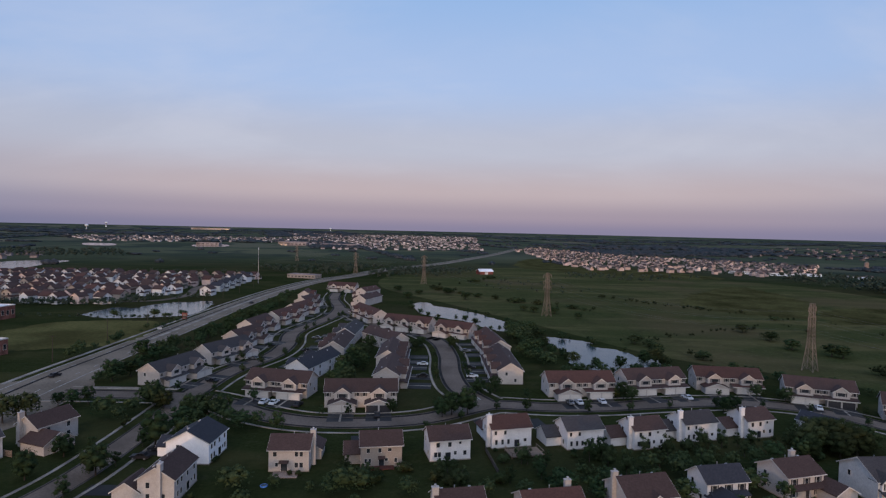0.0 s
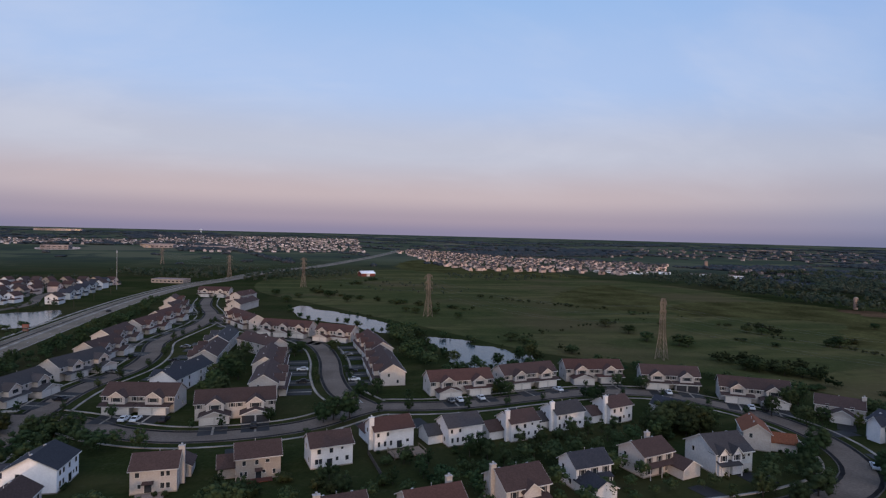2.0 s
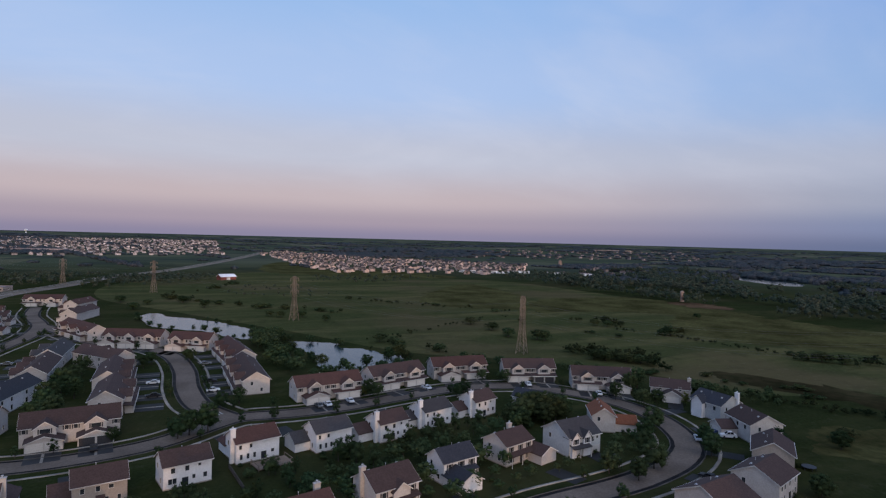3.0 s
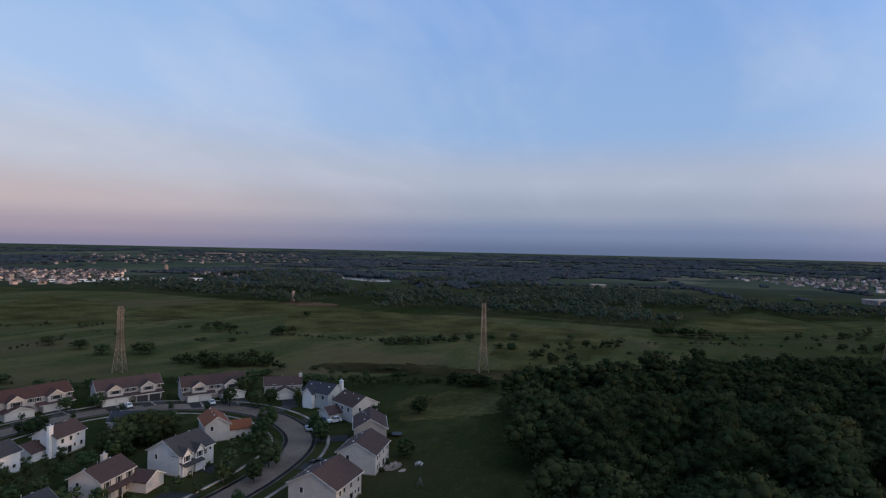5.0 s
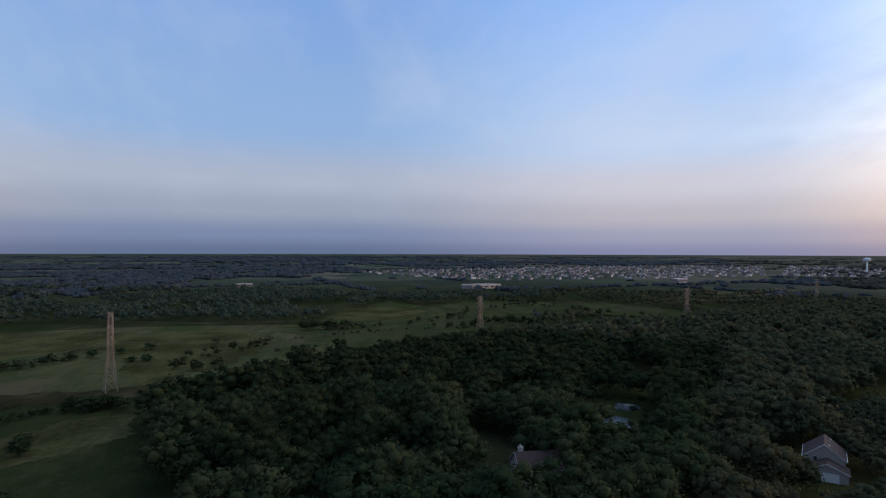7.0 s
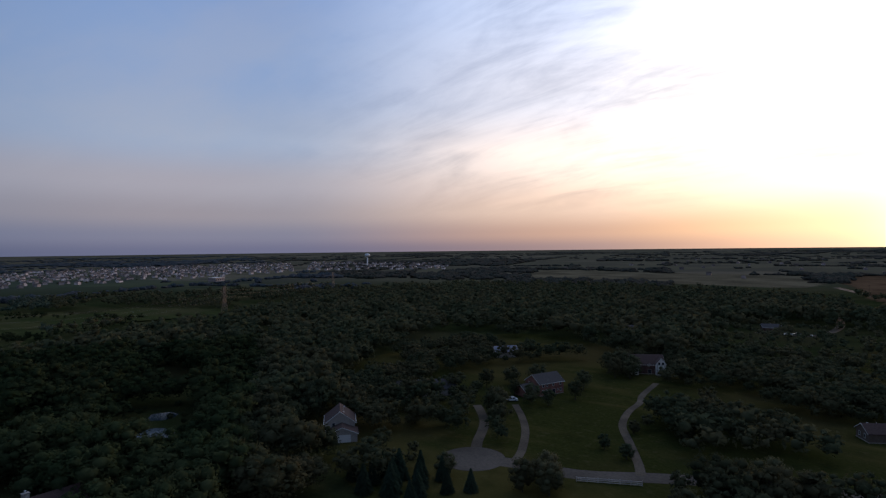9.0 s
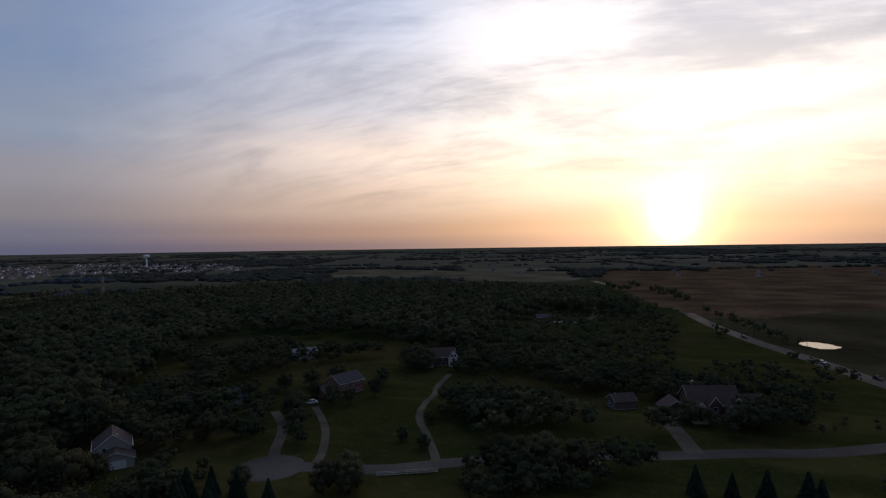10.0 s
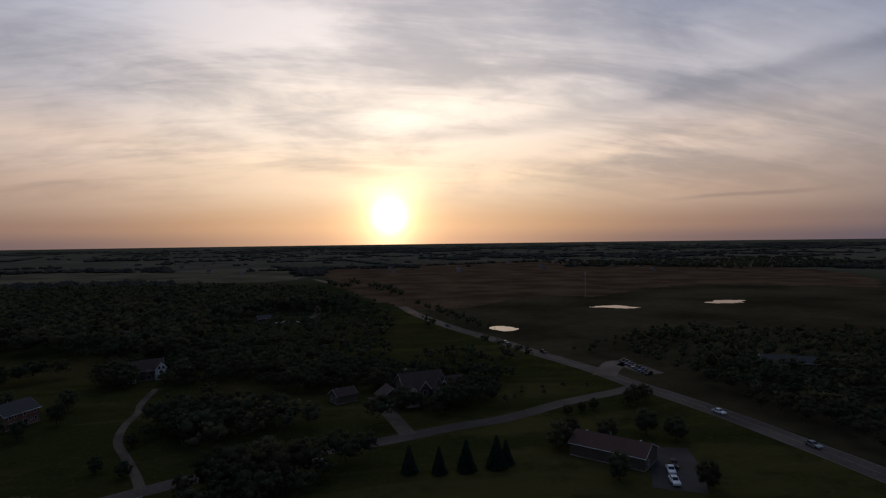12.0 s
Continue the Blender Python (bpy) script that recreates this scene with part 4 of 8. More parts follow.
def chimney(parent, x, y, top, w=1.3, d=0.8, material=None, bottom=-0.2):
    g = Geo()
    g.box(x - w / 2, x + w / 2, y - d / 2, y + d / 2, bottom, top)
    g.box(x - w / 2 - 0.08, x + w / 2 + 0.08, y - d / 2 - 0.08, y + d / 2 + 0.08, top, top + 0.15)
    ob = part("chimney", g, material or WHITE, parent, "boxed chimney with a cap")
    g = Geo()
    g.turned([(0.14, top + 0.15), (0.14, top + 0.5), (0.24, top + 0.5), (0.24, top + 0.62)], 8, x, y)
    part("flue", g, PIPE, ob)


VENT = Geo()
VENT.turned([(0.07, -0.2), (0.07, 0.55), (0.11, 0.55), (0.11, 0.65)], 6)
VENT_ME = VENT.mesh("vent_pipe", PIPE)
HOOD = Geo()
HOOD.prism([(-0.25, -0.15), (0.25, -0.15), (0.25, 0.12), (0.0, 0.28), (-0.25, 0.12)], -0.25, 0.25)
HOOD_ME = HOOD.mesh("roof_vent", PIPE)


def vents(parent, w, d, eave, rise_, rng, n=3):
    for i in range(n):
        x = -w / 2 + w * (i + rng.uniform(0.3, 0.7)) / n
        y = rng.uniform(0.06, 0.22) * d
        ob = part("vent_pipe" if i % 2 else "roof_vent", VENT_ME if i % 2 else HOOD_ME, None, parent)
        ob.location = (x, y, eave + rise_ * (1 - y / (d / 2)) + 0.22)


# garden doors (place, width, hood) and windows (place, height, width, height) on the backs of houses, places in widths of the house
BACKS = {
    0: (((0.08, 1.5, 0),), ((-0.36, 4.0, 0.8, 1.1), (-0.2, 4.0, 0.8, 1.1), (0.06, 4.0, 0.8, 1.1), (0.36, 4.0, 0.8, 1.1), (-0.36, 1.6, 0.75, 1.2), (-0.22, 1.6, 0.75, 1.2), (0.38, 1.6, 0.75, 1.2), (0.25, 1.7, 0.6, 0.7))),
    1: (((-0.115, 1.5, 2.3),), ((-0.345, 4.2, 0.85, 1.1), (0.19, 4.2, 0.75, 1.1), (0.31, 4.2, 0.75, 1.1), (-0.3, 1.7, 0.65, 0.9), (0.19, 1.6, 0.8, 1.2), (0.31, 1.6, 0.8, 1.2))),
    2: (((0.0, 1.3, 1.7),), ((-0.32, 4.1, 0.75, 1.1), (-0.04, 4.1, 0.75, 1.1), (0.2, 4.2, 0.9, 0.8), (-0.38, 1.6, 0.55, 1.1), (-0.28, 1.6, 0.55, 1.1), (0.12, 1.8, 0.7, 0.7), (0.35, 1.6, 0.65, 1.1))),
    3: (((-0.06, 1.35, 0),), ((-0.31, 4.1, 0.85, 1.15), (-0.02, 4.1, 0.85, 1.15), (0.24, 4.4, 0.6, 0.6), (-0.365, 1.7, 0.8, 1.2), (-0.275, 1.7, 0.8, 1.2), (0.12, 1.9, 0.65, 0.9), (0.36, 1.8, 0.8, 1.1))),
    4: (((0.13, 1.4, 0),), ((-0.41, 4.2, 0.65, 1.0), (-0.17, 4.2, 0.65, 1.0), (-0.39, 1.7, 0.65, 1.3), (-0.235, 1.7, 0.65, 1.3), (-0.085, 1.7, 0.65, 1.3), (0.34, 1.9, 0.8, 0.8))),
}


def house(x, y, rot, w, d=9.0, wall_mat=None, roof_mat=None, eave=5.3, rise_=2.7, flue=None, wing=None, style="back", label="", seed=1, patio=None):
    """A two-storey family house. Its front face f looks along -y of its own axes.
    wing: (x, y, w, d, ridge axis, door face or '') of the low garage wing. flue: (x, y, material) of the chimney."""
    rng = random.Random(seed)
    wall_mat, roof_mat = wall_mat or WHITE, roof_mat or BROWN_ROOF
    place = pose(x, y, 0, 0, 0, rot)
    if seed <= 13:  # the narrower houses of the two inner rows
        place = place @ pose(0, -d * 0.07, 0)
        w, d, rise_ = w * 0.92, d * 0.86, rise_ * 0.86
        wing = wing and (wing[0] * 0.93, wing[1] * 0.92, *wing[2:])
        flue = flue and (flue[0] * 0.92, flue[1] * 0.86, *flue[2:])
    elif seed in (22, 23, 24, 25):
        w, d, rise_ = w * 0.9, d * 0.9, rise_ * 0.9
        wing = wing and (wing[0] * 0.9, wing[1] * 0.9, *wing[2:])
        flue = flue and (flue[0] * 0.9, flue[1] * 0.9, *flue[2:])
    h = thing("house", place, label or "two-storey house with pale siding and a gabled shingle roof", "house", "houses of the estate")
    top = block(h, 0, 0, w, d, eave, rise_, "x", wall_mat, roof_mat)
    vents(top, w, d, eave, rise_, rng)
    g = Geo()
    g.box(-w / 2 - 0.06, w / 2 + 0.06, -d / 2 - 0.06, d / 2 + 0.06, -0.3, 0.25)
    part("plinth", g, CONCRETE, h)
    if style == "back":
        doors, rest = BACKS[seed] if seed in BACKS else (BACKS[3 + seed % 2] if seed < 14 else BACKS[0])
        for u, z, ww, hh in rest:
            window(h, "f", u * w, z, ww, hh, w, d, grid=ww > 0.65)
        for u, ww, hood in doors:
            window(h, "f", u * w, 1.12, ww, 2.0, w, d, grid=False, name="patio_door")
            if hood:
                g = Geo()
                g.prism([(-d / 2 - 1.1, 2.3), (-d / 2 + 0.02, 2.62), (-d / 2 + 0.02, 2.74), (-d / 2 - 1.1, 2.4)], u * w - hood / 2, u * w + hood / 2)
                part("awning", g, roof_mat, h, "small brown hood over the garden door")
    elif style == "front":
        for u in (-w * 0.32, w * 0.02, w * 0.34):
            window(h, "f", u, 4.05, 1.0, 1.3, w, d, shutters=True)
        for u in (-w * 0.32, w * 0.34):
            window(h, "f", u, 1.5, 1.0, 1.45, w, d, shutters=True)
        g = Geo()
        g.box(-0.5, 0.5, -0.08, 0.03, 0.1, 2.2)
        g.box(-0.62, -0.5, -0.1, 0.03, 0.1, 2.35)
        g.box(0.5, 0.62, -0.1, 0.03, 0.1, 2.35)
        door = part("front_door", g, SHUTTER, h, "dark front door")
        door.location = (w * 0.08, -d / 2, 0)
        g = Geo()
        g.prism([(-d / 2 - 1.7, 2.75), (-d / 2 + 0.02, 3.35), (-d / 2 + 0.02, 3.5), (-d / 2 - 1.7, 2.9)], -w * 0.46, w * 0.46)
        porch = part("porch_roof", g, roof_mat, h, "low shingled roof along the front")
        for u in (-w * 0.44, -w * 0.05, w * 0.42):
            g = Geo()
            g.box(u - 0.06, u + 0.06, -d / 2 - 1.6, -d / 2 - 1.48, -0.1, 2.78)
            part("porch_post", g, TRIM, porch)
    elif style == "plain":
        for u in (-w * 0.25, w * 0.25):
            window(h, "f", u, 4.0, 0.95, 1.25, w, d)
            window(h, "f", u, 1.5, 0.95, 1.35, w, d)
    elif style == "low":
        for k in range(5):
            window(h, "f", w * (-0.4 + 0.2 * k), 1.6, 1.6 if k % 2 else 1.1, 1.3, w, d)
    for u in (-w * 0.3, 0.0, w * 0.3) if eave > 4 else ():
        window(h, "b", u, 4.0, 0.95, 1.3, w, d)
    for face in ("l", "r"):
        if eave > 4:
            window(h, face, -d * 0.22, 4.0, 0.8, 1.2, w, d)
        if rng.random() < 0.7:
            window(h, face, d * 0.2, 1.6, 0.8, 1.2, w, d)
        if rng.random() < 0.5:
            window(h, face, -d * 0.22, 1.6, 0.8, 1.2, w, d)
    if wing:
        wx, wy, ww, wd, axis, face = wing
        block(h, wx, wy, ww, wd, 2.6, 1.9 if axis == "x" else ww * 0.27, axis, wall_mat, roof_mat, "garage_wall", "garage_roof")
        if face == "f":
            garage_door(h, wx, wy - wd / 2, min(4.9, ww - 1.0))
        elif face == "b":
            garage_door(h, wx, wy + wd / 2, min(4.9, ww - 1.0), face="b")
        elif face == "r":
            garage_door(h, wx + ww / 2, wy, min(4.9, wd - 1.0), face="r")
    if flue:
        chimney(h, flue[0], flue[1], eave + rise_ + 0.9, material=flue[2] if len(flue) > 2 else wall_mat)
    if patio:
        g = Geo()
        g.box(-patio[1] / 2, patio[1] / 2, -patio[2], 0, 0.0, 0.1)
        slab = tagged(part("patio", g, PAVER), "paved patio behind a house", "patio", kind="structure")
        slab.matrix_world = place @ pose(patio[0], -d / 2 - 0.1, 0.02)
    return h


def bay(h, cx, cy, w, d, eave, rise_, wall_mat, roof_mat):
    """A front gable that stands out of the main block."""
    block(h, cx, cy, w, d, eave, rise_, "y", wall_mat, roof_mat, "bay_wall", "bay_roof")


# -- single houses along the ring street: the row whose backs face the park strip
H_LABEL = "white two-storey house with a brown shingle roof"
house(-35.4, 136.8, 3.3, 10.2, 9, CREAM, BROWN_ROOF, flue=(5.4, 0.5), wing=(3.5, 7, 6.5, 6, "y", "b"), patio=(-0.5, 6, 3.4), seed=1,
      label="cream two-storey house with a paved patio and brown roof")
house(-14.4, 140.6, 9.1, 10.8, 9, TAN, BROWN_ROOF, wing=(-7.2, 2.0, 4.2, 6.5, "x", "b"), seed=2, label="tan two-storey house with a low side garage")
house(2.1, 145.3, 13.1, 11.3, 9, WHITE, BROWN_ROOF, seed=3, label=H_LABEL)
house(18.5, 154.9, 13.9, 12.1, 9.5, WHITE, RED_ROOF, flue=(-6.4, -2.5), wing=(-2.5, 7, 6.5, 6, "y", "b"), seed=4, label="white two-storey house with russet roof and side chimney")
house(38.3, 154.8, 14.3, 11.5, 9, WHITE, GREY_ROOF, wing=(-7.8, 3.5, 4.6, 6.5, "x", "b"), seed=5, label="white two-storey house with grey roof and low wing")
house(55.9, 155.8, 15.5, 10.5, 9, WHITE, BROWN_ROOF, flue=(-5.6, -2.6), wing=(-7.6, 3.5, 5.0, 6.5, "x", "b"), seed=6, label="white two-storey house with wide boxed chimney")
house(72.4, 161.9, 16.4, 11.6, 9, WHITE, GREY_ROOF, flue=(-6.1, -2.2), wing=(-7.6, 3.5, 4.6, 6.5, "x", "b"), seed=7, label="white two-storey house with a grey shingle roof")
house(91.2, 165.9, 17.2, 10.4, 9, WHITE, BROWN_ROOF, flue=(-5.6, -2.4), wing=(-7.3, 3.0, 4.8, 6.5, "x", "b"), seed=8, label="white two-storey house beside big bushes")
# -- the row whose fronts face the viewer's side
house(4.0, 109.9, 11.7, 10.2, 9.5, CREAM, BROWN_ROOF, flue=(-5.2, -1.0), style="front", seed=9, label="cream house with brown roof and slim chimney")
house(22.0, 110.5, 11.8, 13.0, 9.5, CREAM, RED_ROOF, flue=(4.6, 1.6), style="front", seed=10, label="cream house with russet roof and ridge chimney")
h = house(41.9, 117.0, 13.6, 11.8, 11.0, CREAM, BROWN_ROOF, flue=(-6.2, 0.6), style="front", seed=11, rise_=3.2, label="cream house with a small front gable and brown roof")
bay(h, 0.6, -4.2, 4.2, 2.6, 4.6, 1.6, CREAM, BROWN_ROOF)
h = house(61.4, 123.8, 11.4, 10.8, 8.0, WHITE, DARK_ROOF, style="front", wing=(-1.8, -7.0, 6.4, 6.6, "y", ""), seed=12, label="white house with slate-blue roof and projecting garage")
house(80.3, 128.9, 15.8, 10.9, 9.8, CREAM, BROWN_ROOF, style="front", flue=(2.0, 1.6), wing=(6.6, -5.6, 6.0, 7.6, "y", ""), seed=13, label="cream house with a projecting garage and ridge chimney")
h = house(100.9, 127.7, 4.9, 11.2, 10.9, GREY_SIDE, GREY_ROOF, style="plain", seed=14, rise_=3.1, label="pale grey house with twin front gables")
bay(h, -3.9, -4.6, 2.6, 3.0, 5.3, 1.5, WHITE, GREY_ROOF)
bay(h, 0.2, -4.6, 2.6, 3.0, 5.3, 1.5, WHITE, GREY_ROOF)
for u in (-3.9, 0.2):
    window(h, "f", u, 4.3, 1.0, 1.3, 11.2, 12.2, shutters=True)
for u in (2.6, 4.4):
    window(h, "f", u, 4.3, 0.7, 0.7, 11.2, 10.9)
garage_door(h, 3.2, -5.45, 4.2)
g = Geo()
g.prism([(-7.4, 2.7), (-5.4, 3.4), (-5.4, 3.6), (-7.4, 2.9)], -5.6, 0.9)
porch = part("porch_roof", g, GREY_ROOF, h, "low shingled porch roof")
for u in (-5.4, -3.2, 0.7):
    g = Geo()
    g.box(u - 0.1, u + 0.1, -7.3, -7.1, -0.1, 2.75)
    part("porch_post", g, TRIM, porch)
house(121.6, 139.6, 59.0, 11.0, 6.9, CREAM, ORANGE_ROOF, eave=5.0, rise_=2.3, style="plain", wing=(-1.0, -6.6, 6.4, 7.0, "y", ""), seed=15, label="cream house with a bright orange shingle roof")
# -- round the bend
house(170.6, 158.0, -45.2, 13.6, 9, CREAM, BROWN_ROOF, eave=4.2, rise_=2.4, flue=(6.7, -0.5), wing=(0.5, -6.6, 6.2, 6, "y", "f"), seed=16, style="plain", label="cream house with brown roof, chimney at its end")
h = house(166.6, 134.4, 92.0, 11.5, 10.2, GREY_SIDE, DARK_ROOF, flue=(-6.0, -2.6, WHITE), seed=17, style="plain", label="pale house with slate-blue roof and tall chimney")
bay(h, 2.0, 5.4, 4.0, 3.0, 5.3, 1.9, WHITE, DARK_ROOF)
house(160.2, 115.6, 71.0, 12.0, 10.4, CREAM, BROWN_ROOF, wing=(3.0, 7.4, 6.2, 6, "y", "b"), seed=18, style="plain", label="cream house, gable end towards the lawn")
house(143.4, 97.8, 36.0, 12.5, 9.4, TAN, BROWN_ROOF, seed=19, style="plain", label="tan house with a brown gabled roof")
house(125.4, 87.4, 16.0, 11.6, 10.4, CREAM, BROWN_ROOF, seed=20, style="back", label="cream house with brown roof beside a lawn")
house(104.3, 83.0, 7.8, 11.6, 12.2, CREAM, BROWN_ROOF, seed=21, style="back", rise_=3.0, label="big cream house with brown roof and satellite vent")
# -- beside the side street
house(-60.2, 140.5, 88.1, 11.6, 11.7, BRIGHT_WHITE, DARK_ROOF, seed=22, style="back", rise_=3.0, wing=(2.0, 7.8, 6.0, 5, "y", "b"), label="white house with slate-blue roof, gable to the viewer")
house(-58.0, 120.9, 91.0, 12.5, 8.4, CREAM, BROWN_ROOF, seed=23, style="back", flue=(-6.4, -1.0, CREAM), wing=(-2.6, 6.9, 6.6, 5.6, "x", ""), label="cream house with brown roof and gable chimney")
house(-103.5, 149.0, 70.0, 12.0, 9.0, CREAM, BROWN_ROOF, seed=24, style="plain", flue=(-6.2, 2.0, CREAM), wing=(-4.6, -6.6, 8.0, 8.4, "y", "f"), label="cream house with tall chimney beside a dark hedge")
house(-112.0, 134.5, 60.0, 11.0, 9.0, GREY_SIDE, GREY_ROOF, seed=25, style="plain", label="pale grey house at the street's corner")


# -- rows of attached houses
def row_house(x, y, rot, length, wall_mat=None, roof_mat=None, kinds="sg", seed=1, drives=True, label="", drive_len=8.6, close=False, rear=False):
    """Attached two-storey homes: one long roof, a gabled bay and a double garage for each pair."""
    rng = random.Random(seed)
    wall_mat, roof_mat = wall_mat or CREAM, roof_mat or BROWN_ROOF
    d, eave, rise_ = 9.4, 5.2, 2.9
    m = pose(x, y, 0, 0, 0, rot)
    h = thing("row_house", m, label or "row of attached two-storey homes with brown roof and white garages", "house", "attached homes")
    top = block(h, 0, 0, length, d, eave, rise_, "x", wall_mat, roof_mat)
    vents(top, length, d, eave, rise_, rng, 4 if close else 2)
    n = max(2, round(length / 11.5))
    step = length / n
    for i in range(n):
        cx = -length / 2 + step * (i + 0.5)
        kind = kinds[i % len(kinds)]
        block(h, cx, -d / 2 - 0.4, 5.0, 3.4, eave, 1.75, "y", wall_mat, roof_mat, "bay_wall", "bay_roof")
        window(h, "f", cx, 4.45, 2.3, 1.2, length, d + 4.2, shutters=close)
        window(h, "f", cx - step * 0.41, 4.3, 0.9, 1.2, length, d, shutters=close)
        window(h, "f", cx + step * 0.41, 4.3, 0.9, 1.2, length, d, shutters=close)
        gw, gd = 8.4, 4.4 if kind == "g" else 2.4
        gy = -d / 2 - 0.4 - gd / 2
        if kind == "g":
            block(h, cx, gy, gw, gd, 2.4, 1.5, "y", wall_mat, roof_mat, "garage_wall", "garage_roof")
        else:
            g = Geo()
            g.box(cx - gw / 2, cx + gw / 2, gy - gd / 2, gy + gd / 2, -0.2, 2.45)
            part("garage_wall", g, wall_mat, h)
            g = Geo()
            f, b = gy - gd / 2 - 0.35, -d / 2 + 0.02
            g.prism([(f, 2.45), (b - 1.9, 3.0), (b, 3.0), (b, 3.2), (b - 1.9, 3.2), (f, 2.65)], cx - step / 2 + 0.15, cx + step / 2 - 0.15)
            low = part("garage_roof", g, roof_mat, h)
            g = Geo()
            g.box(cx - step / 2 + 0.15, cx + step / 2 - 0.15, f - 0.1, f, 2.45, 2.62)
            part("gutter", g, TRIM, low, "white gutter")
        for u in (-2.1, 2.1):
            garage_door(h, cx + u, gy - gd / 2, 3.7, raised=seed == 32 and i == 1 or seed == 36 and i == 1)
            if rear:
                window(h, "b", -(cx + u * 1.2), 4.0, 1.0, 1.25, length, d)
                window(h, "b", -(cx + u * 1.2), 1.4, 1.3 if u > 0 else 1.0, 1.6, length, d, grid=u < 0)
        if drives:
            for u in (-2.15, 2.15):
                g = Geo()
                g.box(cx + u - 1.8, cx + u + 1.8, gy - gd / 2 - drive_len, gy - gd / 2 - 0.05, 0.0, 0.06)
                dr = tagged(part("driveway", g, TAR), "dark sealed driveway before a garage", "driveway", kind="structure")
                dr.matrix_world = m.copy()
            g = Geo()
            g.box(cx - 0.3, cx + 0.3, gy - gd / 2 - drive_len, gy - gd / 2 - 0.05, 0.0, 0.09)
            w = tagged(part("pavement", g, CONCRETE), "concrete strip between two driveways", "pavement", kind="structure")
            w.matrix_world = m.copy()
    for face in ("l", "r"):
        window(h, face, -1.6, 4.0, 0.8, 1.2, length, d)
        window(h, face, 1.8, 1.6, 0.8, 1.2, length, d)
    g = Geo()
    g.box(-length / 2 - 0.05, length / 2 + 0.05, -d / 2 - 0.05, d / 2 + 0.05, -0.3, 0.22)
    part("plinth", g, CONCRETE, h)
    return h


# facing the ring street
row_house(-54.7, 196.0, -9.4, 22.1, CREAM, BROWN_ROOF, "ss", 31, close=True)
row_house(-25.7, 186.1, 6.0, 23.1, CREAM, BROWN_ROOF, "gg", 32, close=True, label="row of two attached homes with gabled garages")
row_house(49.7, 203.2, 6.4, 24.0, CREAM, RED_ROOF, "gs", 33, close=True)
row_house(78.2, 210.4, 12.7, 23.5, CREAM, BROWN_ROOF, "ss", 34, close=True)
row_house(108.1, 214.2, -6.2, 23.4, CREAM, RED_ROOF, "gs", 35, close=True)
row_house(134.5, 200.7, -19.3, 21.6, CREAM, BROWN_ROOF, "ss", 36, close=True)
row_house(154.4, 178.6, -30.2, 22.9, CREAM, BROWN_ROOF, "sg", 37, close=True)
# west side of the side street
for i, (x, y, rot, length, rf) in enumerate((
        (-100.0, 211.4, 74.0, 23.4, GREY_ROOF), (-93.6, 245.4, 68.0, 25.0, GREY_ROOF), (-95.8, 276.9, 77.2, 22.2, BROWN_ROOF), (-101.0, 309.6, 83.2, 25.0, BROWN_ROOF),
        (-95.7, 341.8, 78.4, 26.0, RED_ROOF), (-93.6, 374.5, 78.8, 25.6, RED_ROOF), (-97.7, 410.1, 83.1, 21.9, BROWN_ROOF), (-106.7, 447.1, 95.1, 20.9, RED_ROOF))):
    row_house(x, y, rot, length, CREAM, rf, "sg", 40 + i, label="row of attached homes with pale gable ends")
# between the side street and the crescent
row_house(-49.7, 223.5, 254.4, 27.0, WHITE, DARK_ROOF, "gs", 51, rear=True, label="row of attached homes with slate-blue roof")
row_house(-46.7, 261.0, 270.0, 29.0, CREAM, BROWN_ROOF, "ss", 52, rear=True)
row_house(-46.9, 293.0, 268.0, 27.0, CREAM, GREY_ROOF, "ss", 53, rear=True)
row_house(-27.5, 279.3, 129.0, 27.0, CREAM, BROWN_ROOF, "ss", 54, rear=True)
row_house(-19.1, 214.6, 89.3, 25.0, CREAM, BROWN_ROOF, "ss", 55, rear=True)
row_house(-21.5, 245.1, 90.2, 29.0, CREAM, BROWN_ROOF, "ss", 56, rear=True)
# east of the crescent
row_house(26.1, 231.8, 272.0, 38.0, CREAM, BROWN_ROOF, "ss", 57, label="long row of attached homes with lit gable end")
row_house(25.2, 274.9, 276.7, 36.0, CREAM, RED_ROOF, "ss", 58)
row_house(8.3, 308.2, -30.6, 21.0, CREAM, RED_ROOF, "gs", 59)
row_house(-18.0, 325.3, -24.5, 29.0, CREAM, RED_ROOF, "gg", 60)
row_house(-45.5, 360.9, -62.4, 38.0, CREAM, RED_ROOF, "ss", 61)
row_house(-55.5, 430.9, 252.5, 30.2, CREAM, BROWN_ROOF, "ss", 62, drives=False)
row_house(-88.8, 512.0, -11.8, 26.0, CREAM, RED_ROOF, "sg", 63, drives=False)
row_house(-62.0, 480.0, 250.0, 26.0, CREAM, RED_ROOF, "sg", 64, drives=False)

house(114.0, 168.0, -54.0, 10.0, 8, WHITE, DARK_ROOF, eave=3.2, rise_=2.0, seed=26, style="plain", label="white house with slate-blue roof behind big trees")

